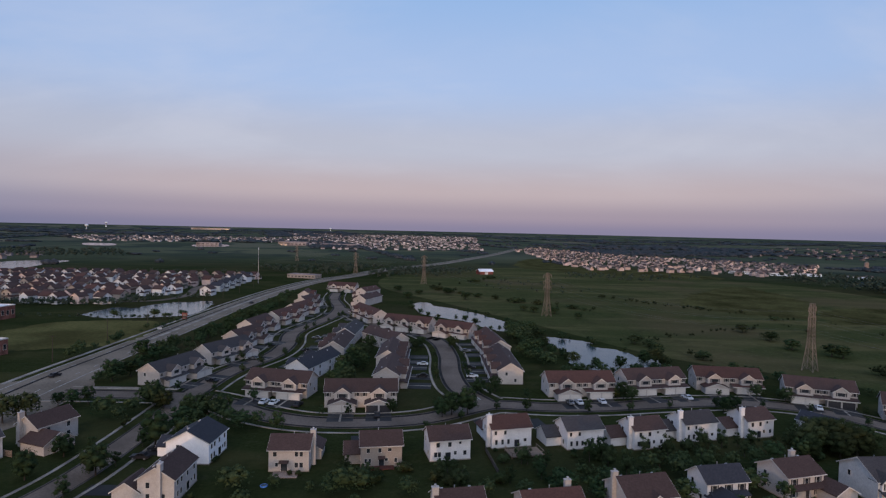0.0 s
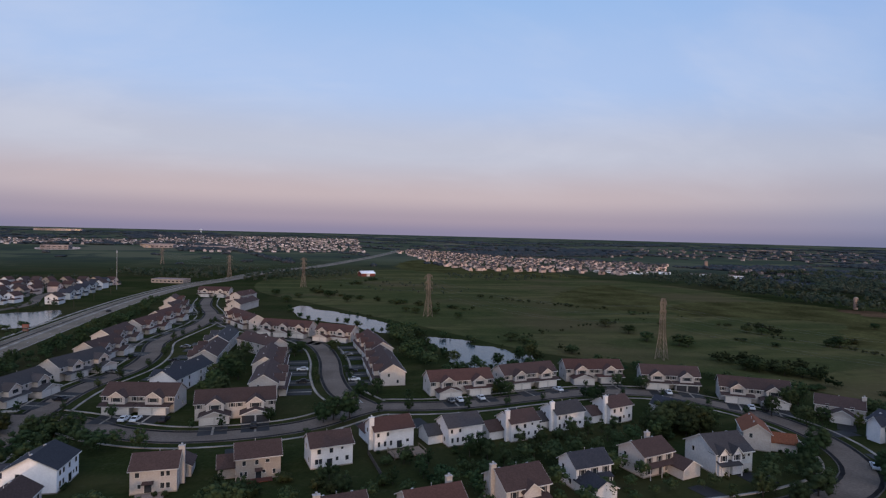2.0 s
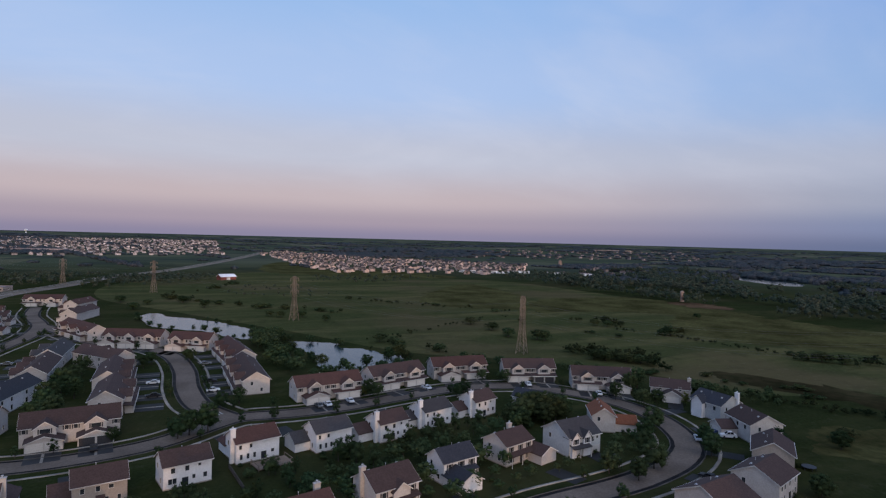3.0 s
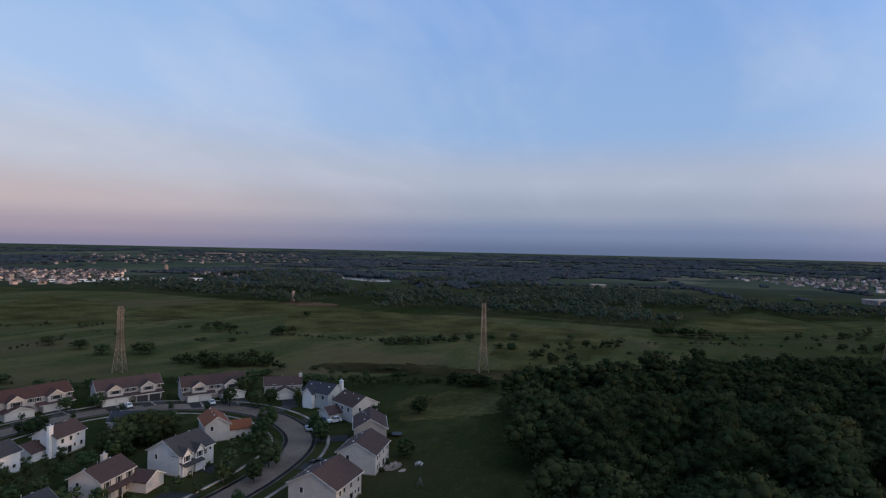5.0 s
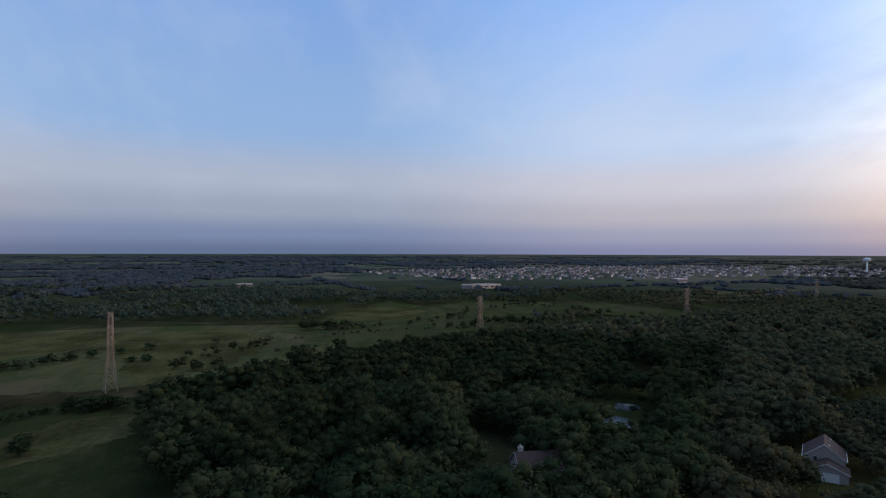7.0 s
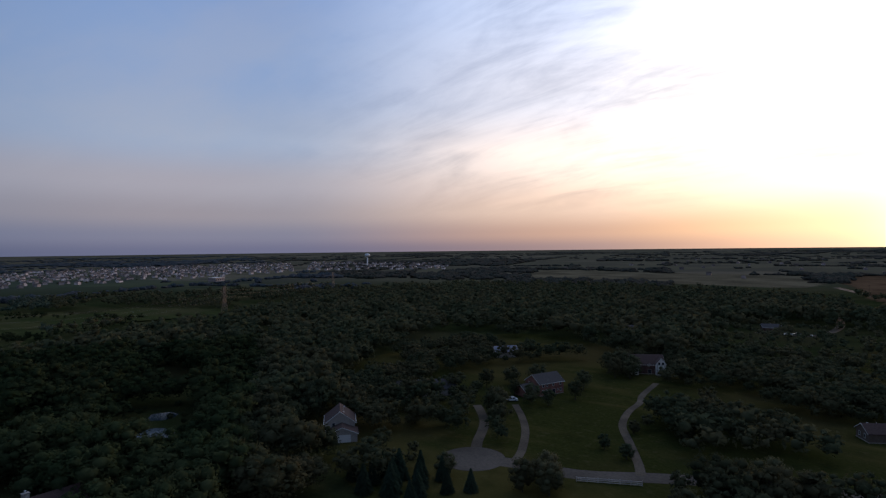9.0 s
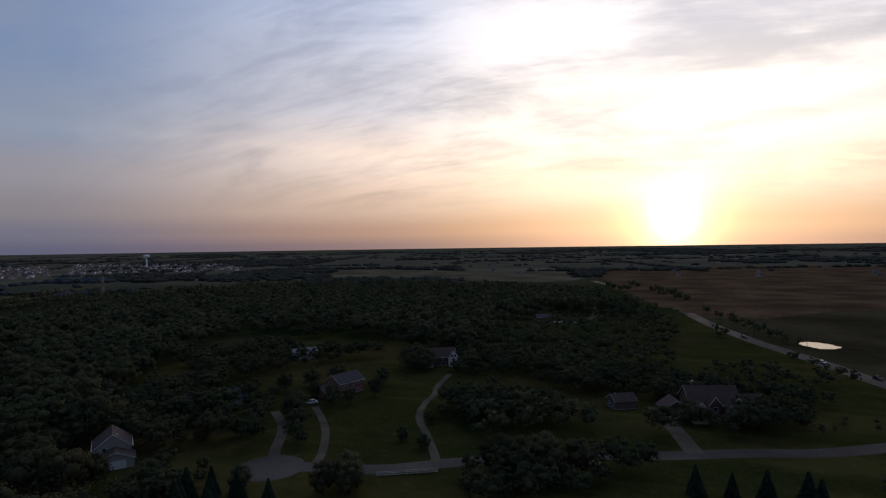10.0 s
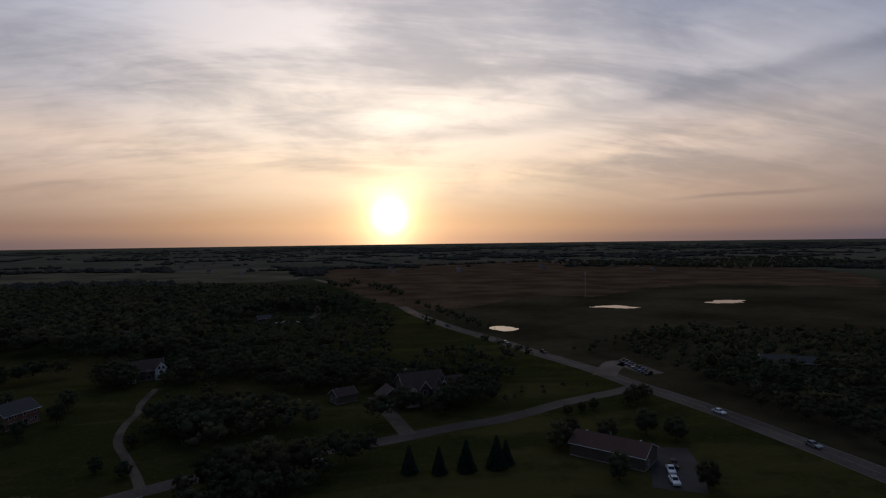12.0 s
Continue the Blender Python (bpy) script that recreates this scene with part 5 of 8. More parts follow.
# -- drives of the single houses
for x, y, rot, w, l in ((-33, 148, 3.3, 5.2, 12), (-21, 151, 9, 4.8, 11), (3, 157, 13, 5, 12), (14, 167, 14, 5.2, 12), (30, 168, 14, 4.6, 12), (47, 168, 15, 4.6, 12), (64, 175, 16, 4.6, 12),
                        (82, 178, 17, 4.6, 10), (104, 118, 5, 5.0, 9), (88, 113, 16, 5, 9), (60, 110, 13, 5, 8), (152, 124, 70, 5.4, 11), (138, 108, 40, 5, 10), (118, 97, 16, 5, 9), (-70, 143, 88, 6, 9),
                        (156, 143, 92, 5, 9), (163, 148, -45, 5, 9), (-72, 121, 91, 5, 8)):
    g = Geo()
    g.box(-w / 2, w / 2, -l / 2, l / 2, 0.0, 0.055)
    dr = tagged(part("driveway", g, TAR), "dark sealed driveway beside a house", "driveway", kind="structure")
    dr.matrix_world = pose(x, y, 0, 0, 0, rot)

# -- country houses among the trees
house(139.5, -43.0, -88.0, 14, 10, TAN, BROWN_ROOF, eave=4.4, rise_=3.4, flue=(-5.5, 1.0, STONE), seed=71, style="plain", label="house with a broad brown roof hidden in the woods")
house(138.6, -120.4, 139.0, 9.5, 9, TAN, BROWN_ROOF, eave=4.6, rise_=3.4, seed=72, style="plain", wing=(7.0, 0.6, 5.5, 9.0, "x", "r"), label="tan house with steep brown roof and garage wing")
house(165.0, -259.2, -132.0, 12, 9, TAN, BLUE_ROOF, eave=3.0, rise_=2.4, seed=73, style="none", label="pale barn with a blue metal roof")
house(111.0, -203.5, -112.0, 12, 9, BRICK, GREY_ROOF, eave=4.8, rise_=2.8, seed=74, style="back", wing=(-8.6, 0.0, 7, 7.5, "x", ""), label="red brick house with white trim and grey roof")
house(148.5, -172.5, -131.0, 26, 9, TAN, GREY_ROOF, eave=2.8, rise_=2.8, seed=75, style="low", label="long low ranch house with a dark roof")
h = house(91.5, -263.5, -150.0, 15, 9, DIM_BRICK, BROWN_ROOF, eave=4.4, rise_=3.6, seed=76, style="back", label="dark house with a white half-timbered gable")
bay(h, 5.6, -5.4, 4.0, 3.4, 5.2, 2.4, TRIM, BROWN_ROOF)
for u, z in ((4.8, 5.6), (6.4, 5.6), (5.6, 3.6)):
    window(h, "f", u, z - 0.4, 0.9, 1.2, 17, 14.2)
for u in (4.0, 5.6, 7.2):
    g = Geo()
    g.box(u - 0.08, u + 0.08, -7.16, -7.05, 0.2, 5.1)
    part("timber", g, SHUTTER, h, "dark half-timber board")
bay(h, -5.6, -5.2, 3.0, 3.0, 4.2, 1.8, TRIM, BROWN_ROOF)
h = house(-23.0, -209.0, -166.0, 16, 12, DIM_BRICK, BROWN_ROOF, eave=5.2, rise_=4.6, seed=77, style="back", flue=(-5.0, 1.0, DIM_BRICK), label="large brick house with steep brown roofs and many gables")
for cx, w, d_, eave, up, mat_ in ((5.4, 5.4, 5.0, 5.2, 3.0, STONE), (-1.0, 4.0, 3.6, 5.6, 2.6, DIM_BRICK), (-6.2, 4.6, 5.6, 4.6, 2.4, STONE)):
    bay(h, cx, -4.8 - d_ / 2, w, d_, eave, up, mat_, BROWN_ROOF)
    for z in (1.6, 4.2):
        window(h, "f", cx, z, 1.3, 1.4, 16, 9.66 + 2 * d_)
block(h, 12.2, 1.0, 9.0, 9.0, 3.4, 3.4, "x", DIM_BRICK, BROWN_ROOF, "wing_wall", "wing_roof")
block(h, -12.0, -1.0, 8.5, 8.0, 3.0, 3.0, "y", DIM_BRICK, BROWN_ROOF, "garage_wall", "garage_roof")
garage_door(h, -12.0, -5.0, 5.0)
house(5.0, -211.0, -150.0, 8, 6.5, BARN_WOOD, BROWN_ROOF, eave=2.8, rise_=2.0, seed=78, style="none", label="detached garage with a brown roof")
house(-67.0, -142.0, 134.0, 20, 10, BARN_WOOD, RED_ROOF, eave=3.4, rise_=2.2, seed=79, style="none", label="low wooden barn with a rusty brown roof")
house(134.0, -356.0, -150.0, 13, 9, CREAM, GREY_ROOF, seed=80, style="none", label="pale house half hidden by trees")
house(66.0, -432.0, -160.0, 11, 7, DIM_BRICK, GREY_ROOF, eave=3.4, rise_=2.0, seed=81, style="none", label="long pale shed among trees")
house(-188.0, -224.0, 152.0, 22, 11, DIM_BRICK, GREY_ROOF, eave=3.6, rise_=2.0, seed=82, style="none", label="pale workshop behind trees")


# ---------------------------------------------------------------- housing estate beyond the wide road
def small_house(x, y, rot, w, d, wall_mat, roof_mat, seed):
    rng = random.Random(seed)
    h = thing("house", pose(x, y, 0, 0, 0, rot), "pale two-storey house in a dense estate", "house", "houses beyond the wide road")
    eave, up = 5.2, 2.6
    g = Geo()
    walls(g, 0, 0, w, d, eave, up, "y")
    g.box(w * 0.1, w / 2 + 1.2, -d / 2 - 1.8, d * 0.1, -0.2, 2.6)
    part("wall", g, wall_mat, h)
    g = Geo()
    roof(g, 0, 0, w, d, eave, up, "y")
    g.prism([(w * 0.1 - 0.3, 2.5), (w / 2 + 1.5, 2.5), (w / 2 + 1.5, 2.7), (w * 0.3 + 0.6, 3.7), (w * 0.1 - 0.3, 2.7)], -d / 2 - 2.1, d * 0.1, "y")
    part("roof", g, roof_mat, h)
    for u, z in ((-w * 0.22, 4.1), (w * 0.2, 4.1), (-w * 0.22, 1.5)):
        part("window", window_meshes(1.1, 1.4, False)[1], None, h).location = (u, -d / 2 - 0.01, z)
    return h


ESTATE = [(-289, 391), (-233, 391), (-240, 430), (-215, 470), (-225, 520), (-188, 600), (-214, 672), (-322, 668), (-433, 636), (-480, 560), (-400, 450)]
rng = random.Random(5)
count = 0
for row in range(17):
    for col in range(32):
        v = 396 + row * 17.0
        u = -480 + col * 12.5 + (row % 2) * 6
        u, v = u + rng.uniform(-2.5, 2.5) - (v - 400) * 0.05, v + rng.uniform(-3, 3) + (u + 300) * 0.12
        if inside(u, v, ESTATE) and not near_line(u, v, ARTERIAL, 22) and (row % 3 != 2 or rng.random() < 0.3) and count < 165:
            count += 1
            small_house(u, v, rng.choice((-10, -8, 170, 78, -12)) + rng.uniform(-5, 5), rng.uniform(6.8, 8.6), rng.uniform(7.5, 9.5),
                        rng.choice((WHITE, WHITE, PINK_LIT, TAN)), rng.choice((BROWN_ROOF, RED_ROOF, RED_ROOF, BROWN_ROOF)), count)
small_house(-191, 464, -4, 9, 10, WHITE, BROWN_ROOF, 200)
for i in range(6):
    small_house(-194 - i * 2.6, 492 + i * 22, 80, 9, 10, GREY_SIDE, DARK_ROOF, 201 + i)
ribbon("road", curve([(-240, 412), (-212, 424), (-206, 461), (-222, 520), (-216, 600)]), -3.5, 3.5, 0.05, STREET, "estate street behind the pond", "road")


def flat_building(x, y, rot, w, d, h_, wall_mat, label, n=6):
    """A low building with a flat roof, a parapet and a band of windows."""
    b = thing("building", pose(x, y, on_land(x, y), 0, 0, rot), label, "building")
    g = Geo()
    g.box(-w / 2, w / 2, -d / 2, d / 2, -0.4, h_)
    part("wall", g, wall_mat, b)
    g = Geo()
    for x0, x1, y0, y1 in ((-w / 2 - 0.1, w / 2 + 0.1, -d / 2 - 0.1, -d / 2 + 0.3), (-w / 2 - 0.1, w / 2 + 0.1, d / 2 - 0.3, d / 2 + 0.1),
                           (-w / 2 - 0.1, -w / 2 + 0.3, -d / 2 + 0.3, d / 2 - 0.3), (w / 2 - 0.3, w / 2 + 0.1, -d / 2 + 0.3, d / 2 - 0.3)):
        g.box(x0, x1, y0, y1, h_, h_ + 0.5)
    part("parapet", g, TRIM if y < 600 else FAR_PLAIN, b)
    g = Geo()
    g.box(-w / 2 + 0.3, w / 2 - 0.3, -d / 2 + 0.3, d / 2 - 0.3, h_, h_ + 0.12)
    part("roof", g, METAL_WHITE if h_ > 6 and x > -290 and y < 600 else FAR_PLAIN, b, "pale flat roof")
    for i in range(n):
        window(b, "f", -w / 2 + w * (i + 0.5) / n, h_ * 0.5, w / n * 0.6, h_ * 0.35, w, d, grid=False)
        window(b, "r", -d / 2 + d * (i + 0.5) / n, h_ * 0.5, d / n * 0.5, h_ * 0.35, w, d, grid=False)
    return b


flat_building(-285, 325, -8, 62, 30, 7.5, BRICK, "red brick school with a pale flat roof", 9)
flat_building(-208, 236, -8, 40, 22, 6.5, BRICK, "red brick wing of a school", 7)
flat_building(-155, 640, -15, 34, 16, 3.6, TAN, "low shop building with a pale roof beside the road", 8)
for x, y, rot, w, d, h_ in ((-1488, 3668, 8, 240, 60, 12), (-467, 1785, 5, 90, 40, 7), (-298, 1660, -5, 110, 40, 7), (-430, 1690, -5, 60, 30, 7), (892, -174, -60, 60, 26, 6), (1029, -587, -70, 26, 18, 7),
                            (1993, 2241, -30, 180, 40, 8), (960, 205, -70, 24, 14, 5), (-640, 1560, 5, 60, 30, 6)):
    flat_building(x, y, rot, w, d, h_, FAR_PLAIN, "long pale warehouse far out in the plain", 5)


def far_houses(name, spots, label, seed, wall_mat=None):
    """A far estate: hundreds of small gabled houses in one mesh with two materials."""
    rng = np.random.default_rng(seed)
    body = np.array([(-1, -1, -.1), (1, -1, -.1), (1, 1, -.1), (-1, 1, -.1), (-1, -1, 1), (1, -1, 1), (1, 1, 1), (-1, 1, 1), (0, -1, 1.5), (0, 1, 1.5),
                     (-1.1, -1.08, .97), (1.1, -1.08, .97), (0, -1.08, 1.56), (-1.1, 1.08, .97), (1.1, 1.08, .97), (0, 1.08, 1.56)])
    wallf = [(0, 1, 5, 4), (1, 2, 6, 5), (2, 3, 7, 6), (3, 0, 4, 7), (4, 5, 8, 8), (6, 7, 9, 9)]
    rooff = [(10, 12, 15, 13), (11, 14, 15, 12)]
    g, mats = Geo(), []
    for x, y in spots:
        a = rng.choice([0.2, 0.2, 1.77, 1.9]) + rng.normal(0, 0.15)
        s = np.array([rng.uniform(2.8, 4.2), rng.uniform(3.2, 5.0), rng.uniform(3.2, 4.6)])
        p = body * s
        p = np.c_[p[:, 0] * math.cos(a) - p[:, 1] * math.sin(a) + x, p[:, 0] * math.sin(a) + p[:, 1] * math.cos(a) + y, p[:, 2] + on_land(x, y)]
        n = len(g.v)
        g.v += [tuple(q) for q in p]
        for f in wallf:
            g.f.append(tuple(n + i for i in dict.fromkeys(f)))
            mats.append(0)
        for f in rooff:
            g.f.append(tuple(n + i for i in f))
            mats.append(1)
    me = bpy.data.meshes.new(name)
    me.from_pydata(g.v, [], g.f)
    me.materials.append(wall_mat or FAR_PLAIN)
    me.materials.append(FAR_ROOF)
    me.polygons.foreach_set("material_index", mats)
    tagged(new(name, me), label, "houses", kind="stuff")


def scatter(poly, n, gap, seed):
    """Spots in a plan outline, kept apart from each other."""
    rng = random.Random(seed)
    xs, ys = [p[0] for p in poly], [p[1] for p in poly]
    out, cells, tries = [], {}, 0
    while len(out) < n and tries < n * 30:
        tries += 1
        x, y = rng.uniform(min(xs), max(xs)), rng.uniform(min(ys), max(ys))
        if not inside(x, y, poly):
            continue
        key = (int(x // gap), int(y // gap))
        if any((x - a) ** 2 + (y - b) ** 2 < gap * gap for i in (-1, 0, 1) for j in (-1, 0, 1) for a, b in cells.get((key[0] + i, key[1] + j), ())):
            continue
        cells.setdefault(key, []).append((x, y))
        out.append((x, y))
    return out


EAST_ESTATE = [(1620, 60), (1120, -205), (1165, -550), (1250, -930), (1990, -1470), (2090, -800)]
LIT_ESTATE = [(205, 1600), (212, 1000), (222, 870), (345, 845), (432, 800), (560, 850), (715, 1080), (600, 1220), (436, 1390), (292, 1860)]
far_houses("far_house", scatter(LIT_ESTATE, 430, 14.0, 1), "far estate of pale houses in the last sunlight", 1, FAR_WALL_SUNLIT)
far_houses("far_house", scatter([(-300, 1400), (110, 1580), (190, 3300), (-900, 3300)], 1050, 22, 2), "far suburb of small houses on the plain", 2, FAR_PALE)
far_houses("far_house", scatter(EAST_ESTATE, 620, 19, 3), "far estate of small houses behind woods", 3, FAR_PALE)
far_houses("far_house", scatter([(1300, -1000), (1000, -1260), (1350, -1750), (2000, -1600)], 240, 24, 4), "far estate below a water tower", 4, FAR_PALE)
far_houses("far_house", scatter([(-1000, 1640), (-480, 1900), (-600, 2400), (-1400, 2100)], 320, 24, 6), "far suburb beyond a lake", 6, FAR_PALE)
far_houses("far_house", scatter([(-680, 780), (-600, 880), (-700, 980), (-780, 860)], 30, 18, 7), "far houses beside a lake", 7)
far_houses("far_house", scatter([(600, 800), (820, 1000), (1000, 900), (760, 700)], 40, 30, 8), "scattered farm houses among trees", 8)
far_houses("far_house", scatter([(800, 1500), (1400, 2400), (2400, 2200), (1600, 1300)], 120, 60, 9), "scattered far houses on the plain", 9)
far_houses("far_house", scatter([(-700, -900), (700, -1200), (600, -2600), (-1500, -2400)], 90, 90, 10), "scattered farmsteads on the evening plain", 10)


# ---------------------------------------------------------------- landmarks
def barn(x, y, rot):
    b = thing("barn", pose(x, y, 0, 0, 0, rot), "red barn with a white roof on the meadow", "barn")
    g = Geo()
    walls(g, 0, 0, 19, 12, 4.0, 2.8)
    part("wall", g, SIGN_RED, b)
    g = Geo()
    roof(g, 0, 0, 19, 12, 4.0, 2.8, over=0.6)
    part("roof", g, METAL_WHITE, b, "white metal roof")
    g = Geo()
    g.box(-2.2, 2.2, -6.1, -5.95, 0, 3.2)
    part("door", g, TRIM, b)


barn(56, 748, 20)
for x, y, w in ((462, 872, 40), (500, 846, 46), (548, 850, 34), (590, 806, 24), (628, 770, 20)):
    flat_building(x, y, -32, w, 12, 3.6, METAL_WHITE, "low white shed of a nursery below far houses", 4)


def silo(x, y, r, h_, label):
    s = thing("silo", pose(x, y, on_land(x, y)), label, "silo")
    g = Geo()
    g.turned([(r, -0.3), (r, h_)], 20)
    for k in range(1, int(h_ / 2)):
        g.turned([(r + 0.06, k * 2.0), (r + 0.06, k * 2.0 + 0.12)], 20)
    part("wall", g, SILO_TILE, s)
    g = Geo()
    g.turned([(r + 0.15, h_), (r * 0.75, h_ + r * 0.5), (r * 0.2, h_ + r * 0.75)], 20)
    part("roof", g, STEEL, s, "rusty domed cap")


silo(462, 416, 1.9, 9.6, "pale tile silo with rusty cap at the edge of a wood")
silo(775, 1038, 3.6, 13, "broad brown silo among far trees")


def water_tower(x, y, h_, label):
    z = on_land(x, y)
    w = thing("water_tower", pose(x, y, z), label, "water tower")
    g = Geo()
    g.turned([(4.5, 0), (2.2, 4), (1.9, h_ - 9), (3.2, h_ - 7)], 16)
    part("stem", g, METAL_WHITE, w)
    g = Geo()
    g.turned([(3.0, h_ - 8), (8.2, h_ - 5), (9.2, h_ - 2), (8.0, h_ + 1), (4.0, h_ + 3), (0.5, h_ + 3.6)], 20)
    part("tank", g, METAL_WHITE, w)


water_tower(1375, -1321, 40, "white water tower above a far estate")
water_tower(-1910, 3051, 24, "white water tower on the horizon")
water_tower(-2189, 3701, 28, "small white water tower on the horizon")
water_tower(-833, 4219, 20, "small white water tower on the horizon")


# -- the power line
def beam_part(name, bars, r, parent, material):
    g = Geo()
    for p, q in bars:
        g.beam(p, q, r)
    return part(name, g, material, parent)


def pylon(x, y, rot, h_):
    p = thing("pylon", pose(x, y, on_land(x, y), 0, 0, rot), "slim rusty lattice power pylon in a meadow", "power pylon", "pylons of the power line")
    half = lambda z: 2.3 + (1.15 - 2.3) * min(1.0, z / (h_ * 0.42)) if z < h_ * 0.42 else 1.15 + (0.75 - 1.15) * (z - h_ * 0.42) / (h_ * 0.58)
    levels = [0.0, h_ * 0.14, h_ * 0.26, h_ * 0.35, h_ * 0.42] + [h_ * (0.42 + 0.58 * i / 9) for i in range(1, 10)]
    corners = ((-1, -1), (1, -1), (1, 1), (-1, 1))
    for a, b in corners:
        g = Geo()
        g.tube([(a * half(z), b * half(z), z) for z in levels], 0.09)
        part("leg", g, STEEL, p)
    for k in range(4):
        (a, b), (c, d) = corners[k], corners[(k + 1) % 4]
        bars = []
        for z0, z1 in zip(levels, levels[1:]):
            s, t = half(z0), half(z1)
            bars += [((a * s, b * s, z0), (c * t, d * t, z1)), ((c * s, d * s, z0), (a * t, b * t, z1)), ((a * t, b * t, z1), (c * t, d * t, z1))]
        beam_part("bracing", bars, 0.042, p, STEEL)
    for z in (0.66, 0.8, 0.94):
        for s in (-1, 1):
            zz, w = h_ * z, half(h_ * z)
            tip = (s * 3.3, 0, zz + 0.2)
            arm = beam_part("crossarm", [((s * w, -w, zz), tip), ((s * w, w, zz), tip), ((s * w, 0, zz + 1.4), tip)], 0.09, p, STEEL)
            g = Geo()
            g.turned([(0.1, zz - 1.6), (0.16, zz - 1.2), (0.1, zz - 0.8), (0.16, zz - 0.4), (0.08, zz + 0.1)], 8, s * 3.3, 0)
            part("insulator", g, STEEL, arm)
    return p


LINE = [(-241, 942, 27), (-106, 697, 27), (-19, 596, 30), (72.2, 388, 29.8), (160.5, 245.0, 29.4), (250.3, 106.8, 32.6), (405.5, -78.2, 26), (492.0, -288.4, 25), (639.0, -545.0, 26)]
for i, (x, y, h_) in enumerate(LINE):
    a, b = LINE[max(0, i - 1)], LINE[min(len(LINE) - 1, i + 1)]
    pylon(x, y, math.degrees(math.atan2(b[1] - a[1], b[0] - a[0])) - 90, h_)


def wires():
    for s in (-1, 1):
        for z in (0.66, 0.8, 0.94):
            g = Geo()
            for (x0, y0, h0), (x1, y1, h1) in zip(LINE, LINE[1:]):
                d = Vector((x1 - x0, y1 - y0, 0)).normalized()
                n = Vector((d.y, -d.x, 0)) * s * 3.3
                base = (on_land(x0, y0), on_land(x1, y1))
                g.tube([Vector((x0 + (x1 - x0) * t, y0 + (y1 - y0) * t, (h0 + (h1 - h0) * t) * z + base[0] + (base[1] - base[0]) * t - 1.6 - 24.0 * t * (1 - t))) + n
                        for t in (k / 14 for k in range(15))], 0.016)
            tagged(part("power_cable", g, WIRE), "thin sagging power cable between pylons", "cable", kind="stuff")


wires()


def mast(x, y, h_, r, label, cat="pole", arms=0):
    m = thing("mast" if h_ > 15 else "utility_pole", pose(x, y, on_land(x, y)), label, cat)
    g = Geo()
    g.turned([(r, -0.5), (r * 0.6, h_)], 8)
    part("pole", g, PIPE if h_ > 15 else POLE, m)
    for k in range(arms):
        g = Geo()
        g.box(-1.2, 1.2, -0.06, 0.06, h_ - 0.6 - k, h_ - 0.45 - k)
        part("crossarm", g, POLE, m)
    if h_ > 15:
        g = Geo()
        g.turned([(0.4, h_ - 3), (0.4, h_ - 1)], 8)
        part("antenna", g, PIPE, m)


mast(-183, 566, 36, 0.22, "tall slim grey mast beside a road")
mast(-225.4, -535.9, 26, 0.25, "tall pale mast in a pasture")
for i in range(9):
    mast(-157 - 2.2 * i, 190 + 42 * i, 11, 0.16, "wooden utility pole beside the wide road", arms=1)
for i in range(10):
    k = 18 + i * 9
    q = HIGHWAY[min(k, len(HIGHWAY) - 1)] + np.append(sides_of(HIGHWAY)[min(k, len(HIGHWAY) - 1)] * -9, [])[:2]
    mast(float(q[0]), float(q[1]), 10, 0.15, "wooden utility pole beside the country road", arms=1)

s = thing("road_sign", pose(-153, 338, 0, 0, 0, -12), "dark red sign with two stacked boards beside the road", "sign")
for lo, hi, wide_ in ((2.7, 4.7, 1.7), (1.1, 2.3, 1.5)):
    g = Geo()
    g.box(-wide_, wide_, -0.2, 0.2, lo, hi)
    board = part("board", g, SIGN_RED, s)
    g = Geo()
    for k in range(2):
        g.box(-wide_ * 0.7, wide_ * 0.7, -0.26, -0.19, lo + 0.3 + k * 0.7, lo + 0.5 + k * 0.7)
    part("lettering", g, CONCRETE, board, "pale bars of writing")
for u in (-1.3, 1.3):
    g = Geo()
    g.box(u - 0.12, u + 0.12, -0.12, 0.12, -0.3, 1.15)
    part("post", g, POLE, s)

s = thing("road_sign", pose(-150.5, 303.0, 0, 0, 0, 12), "small white sign board on two posts beside the road", "sign")
g = Geo()
g.box(-1.1, 1.1, -0.06, 0.06, 1.0, 2.0)
part("board", g, TRIM, s)
for u in (-0.8, 0.8):
    g = Geo()
    g.box(u - 0.06, u + 0.06, -0.05, 0.05, -0.2, 1.0)
    part("post", g, POLE, s)


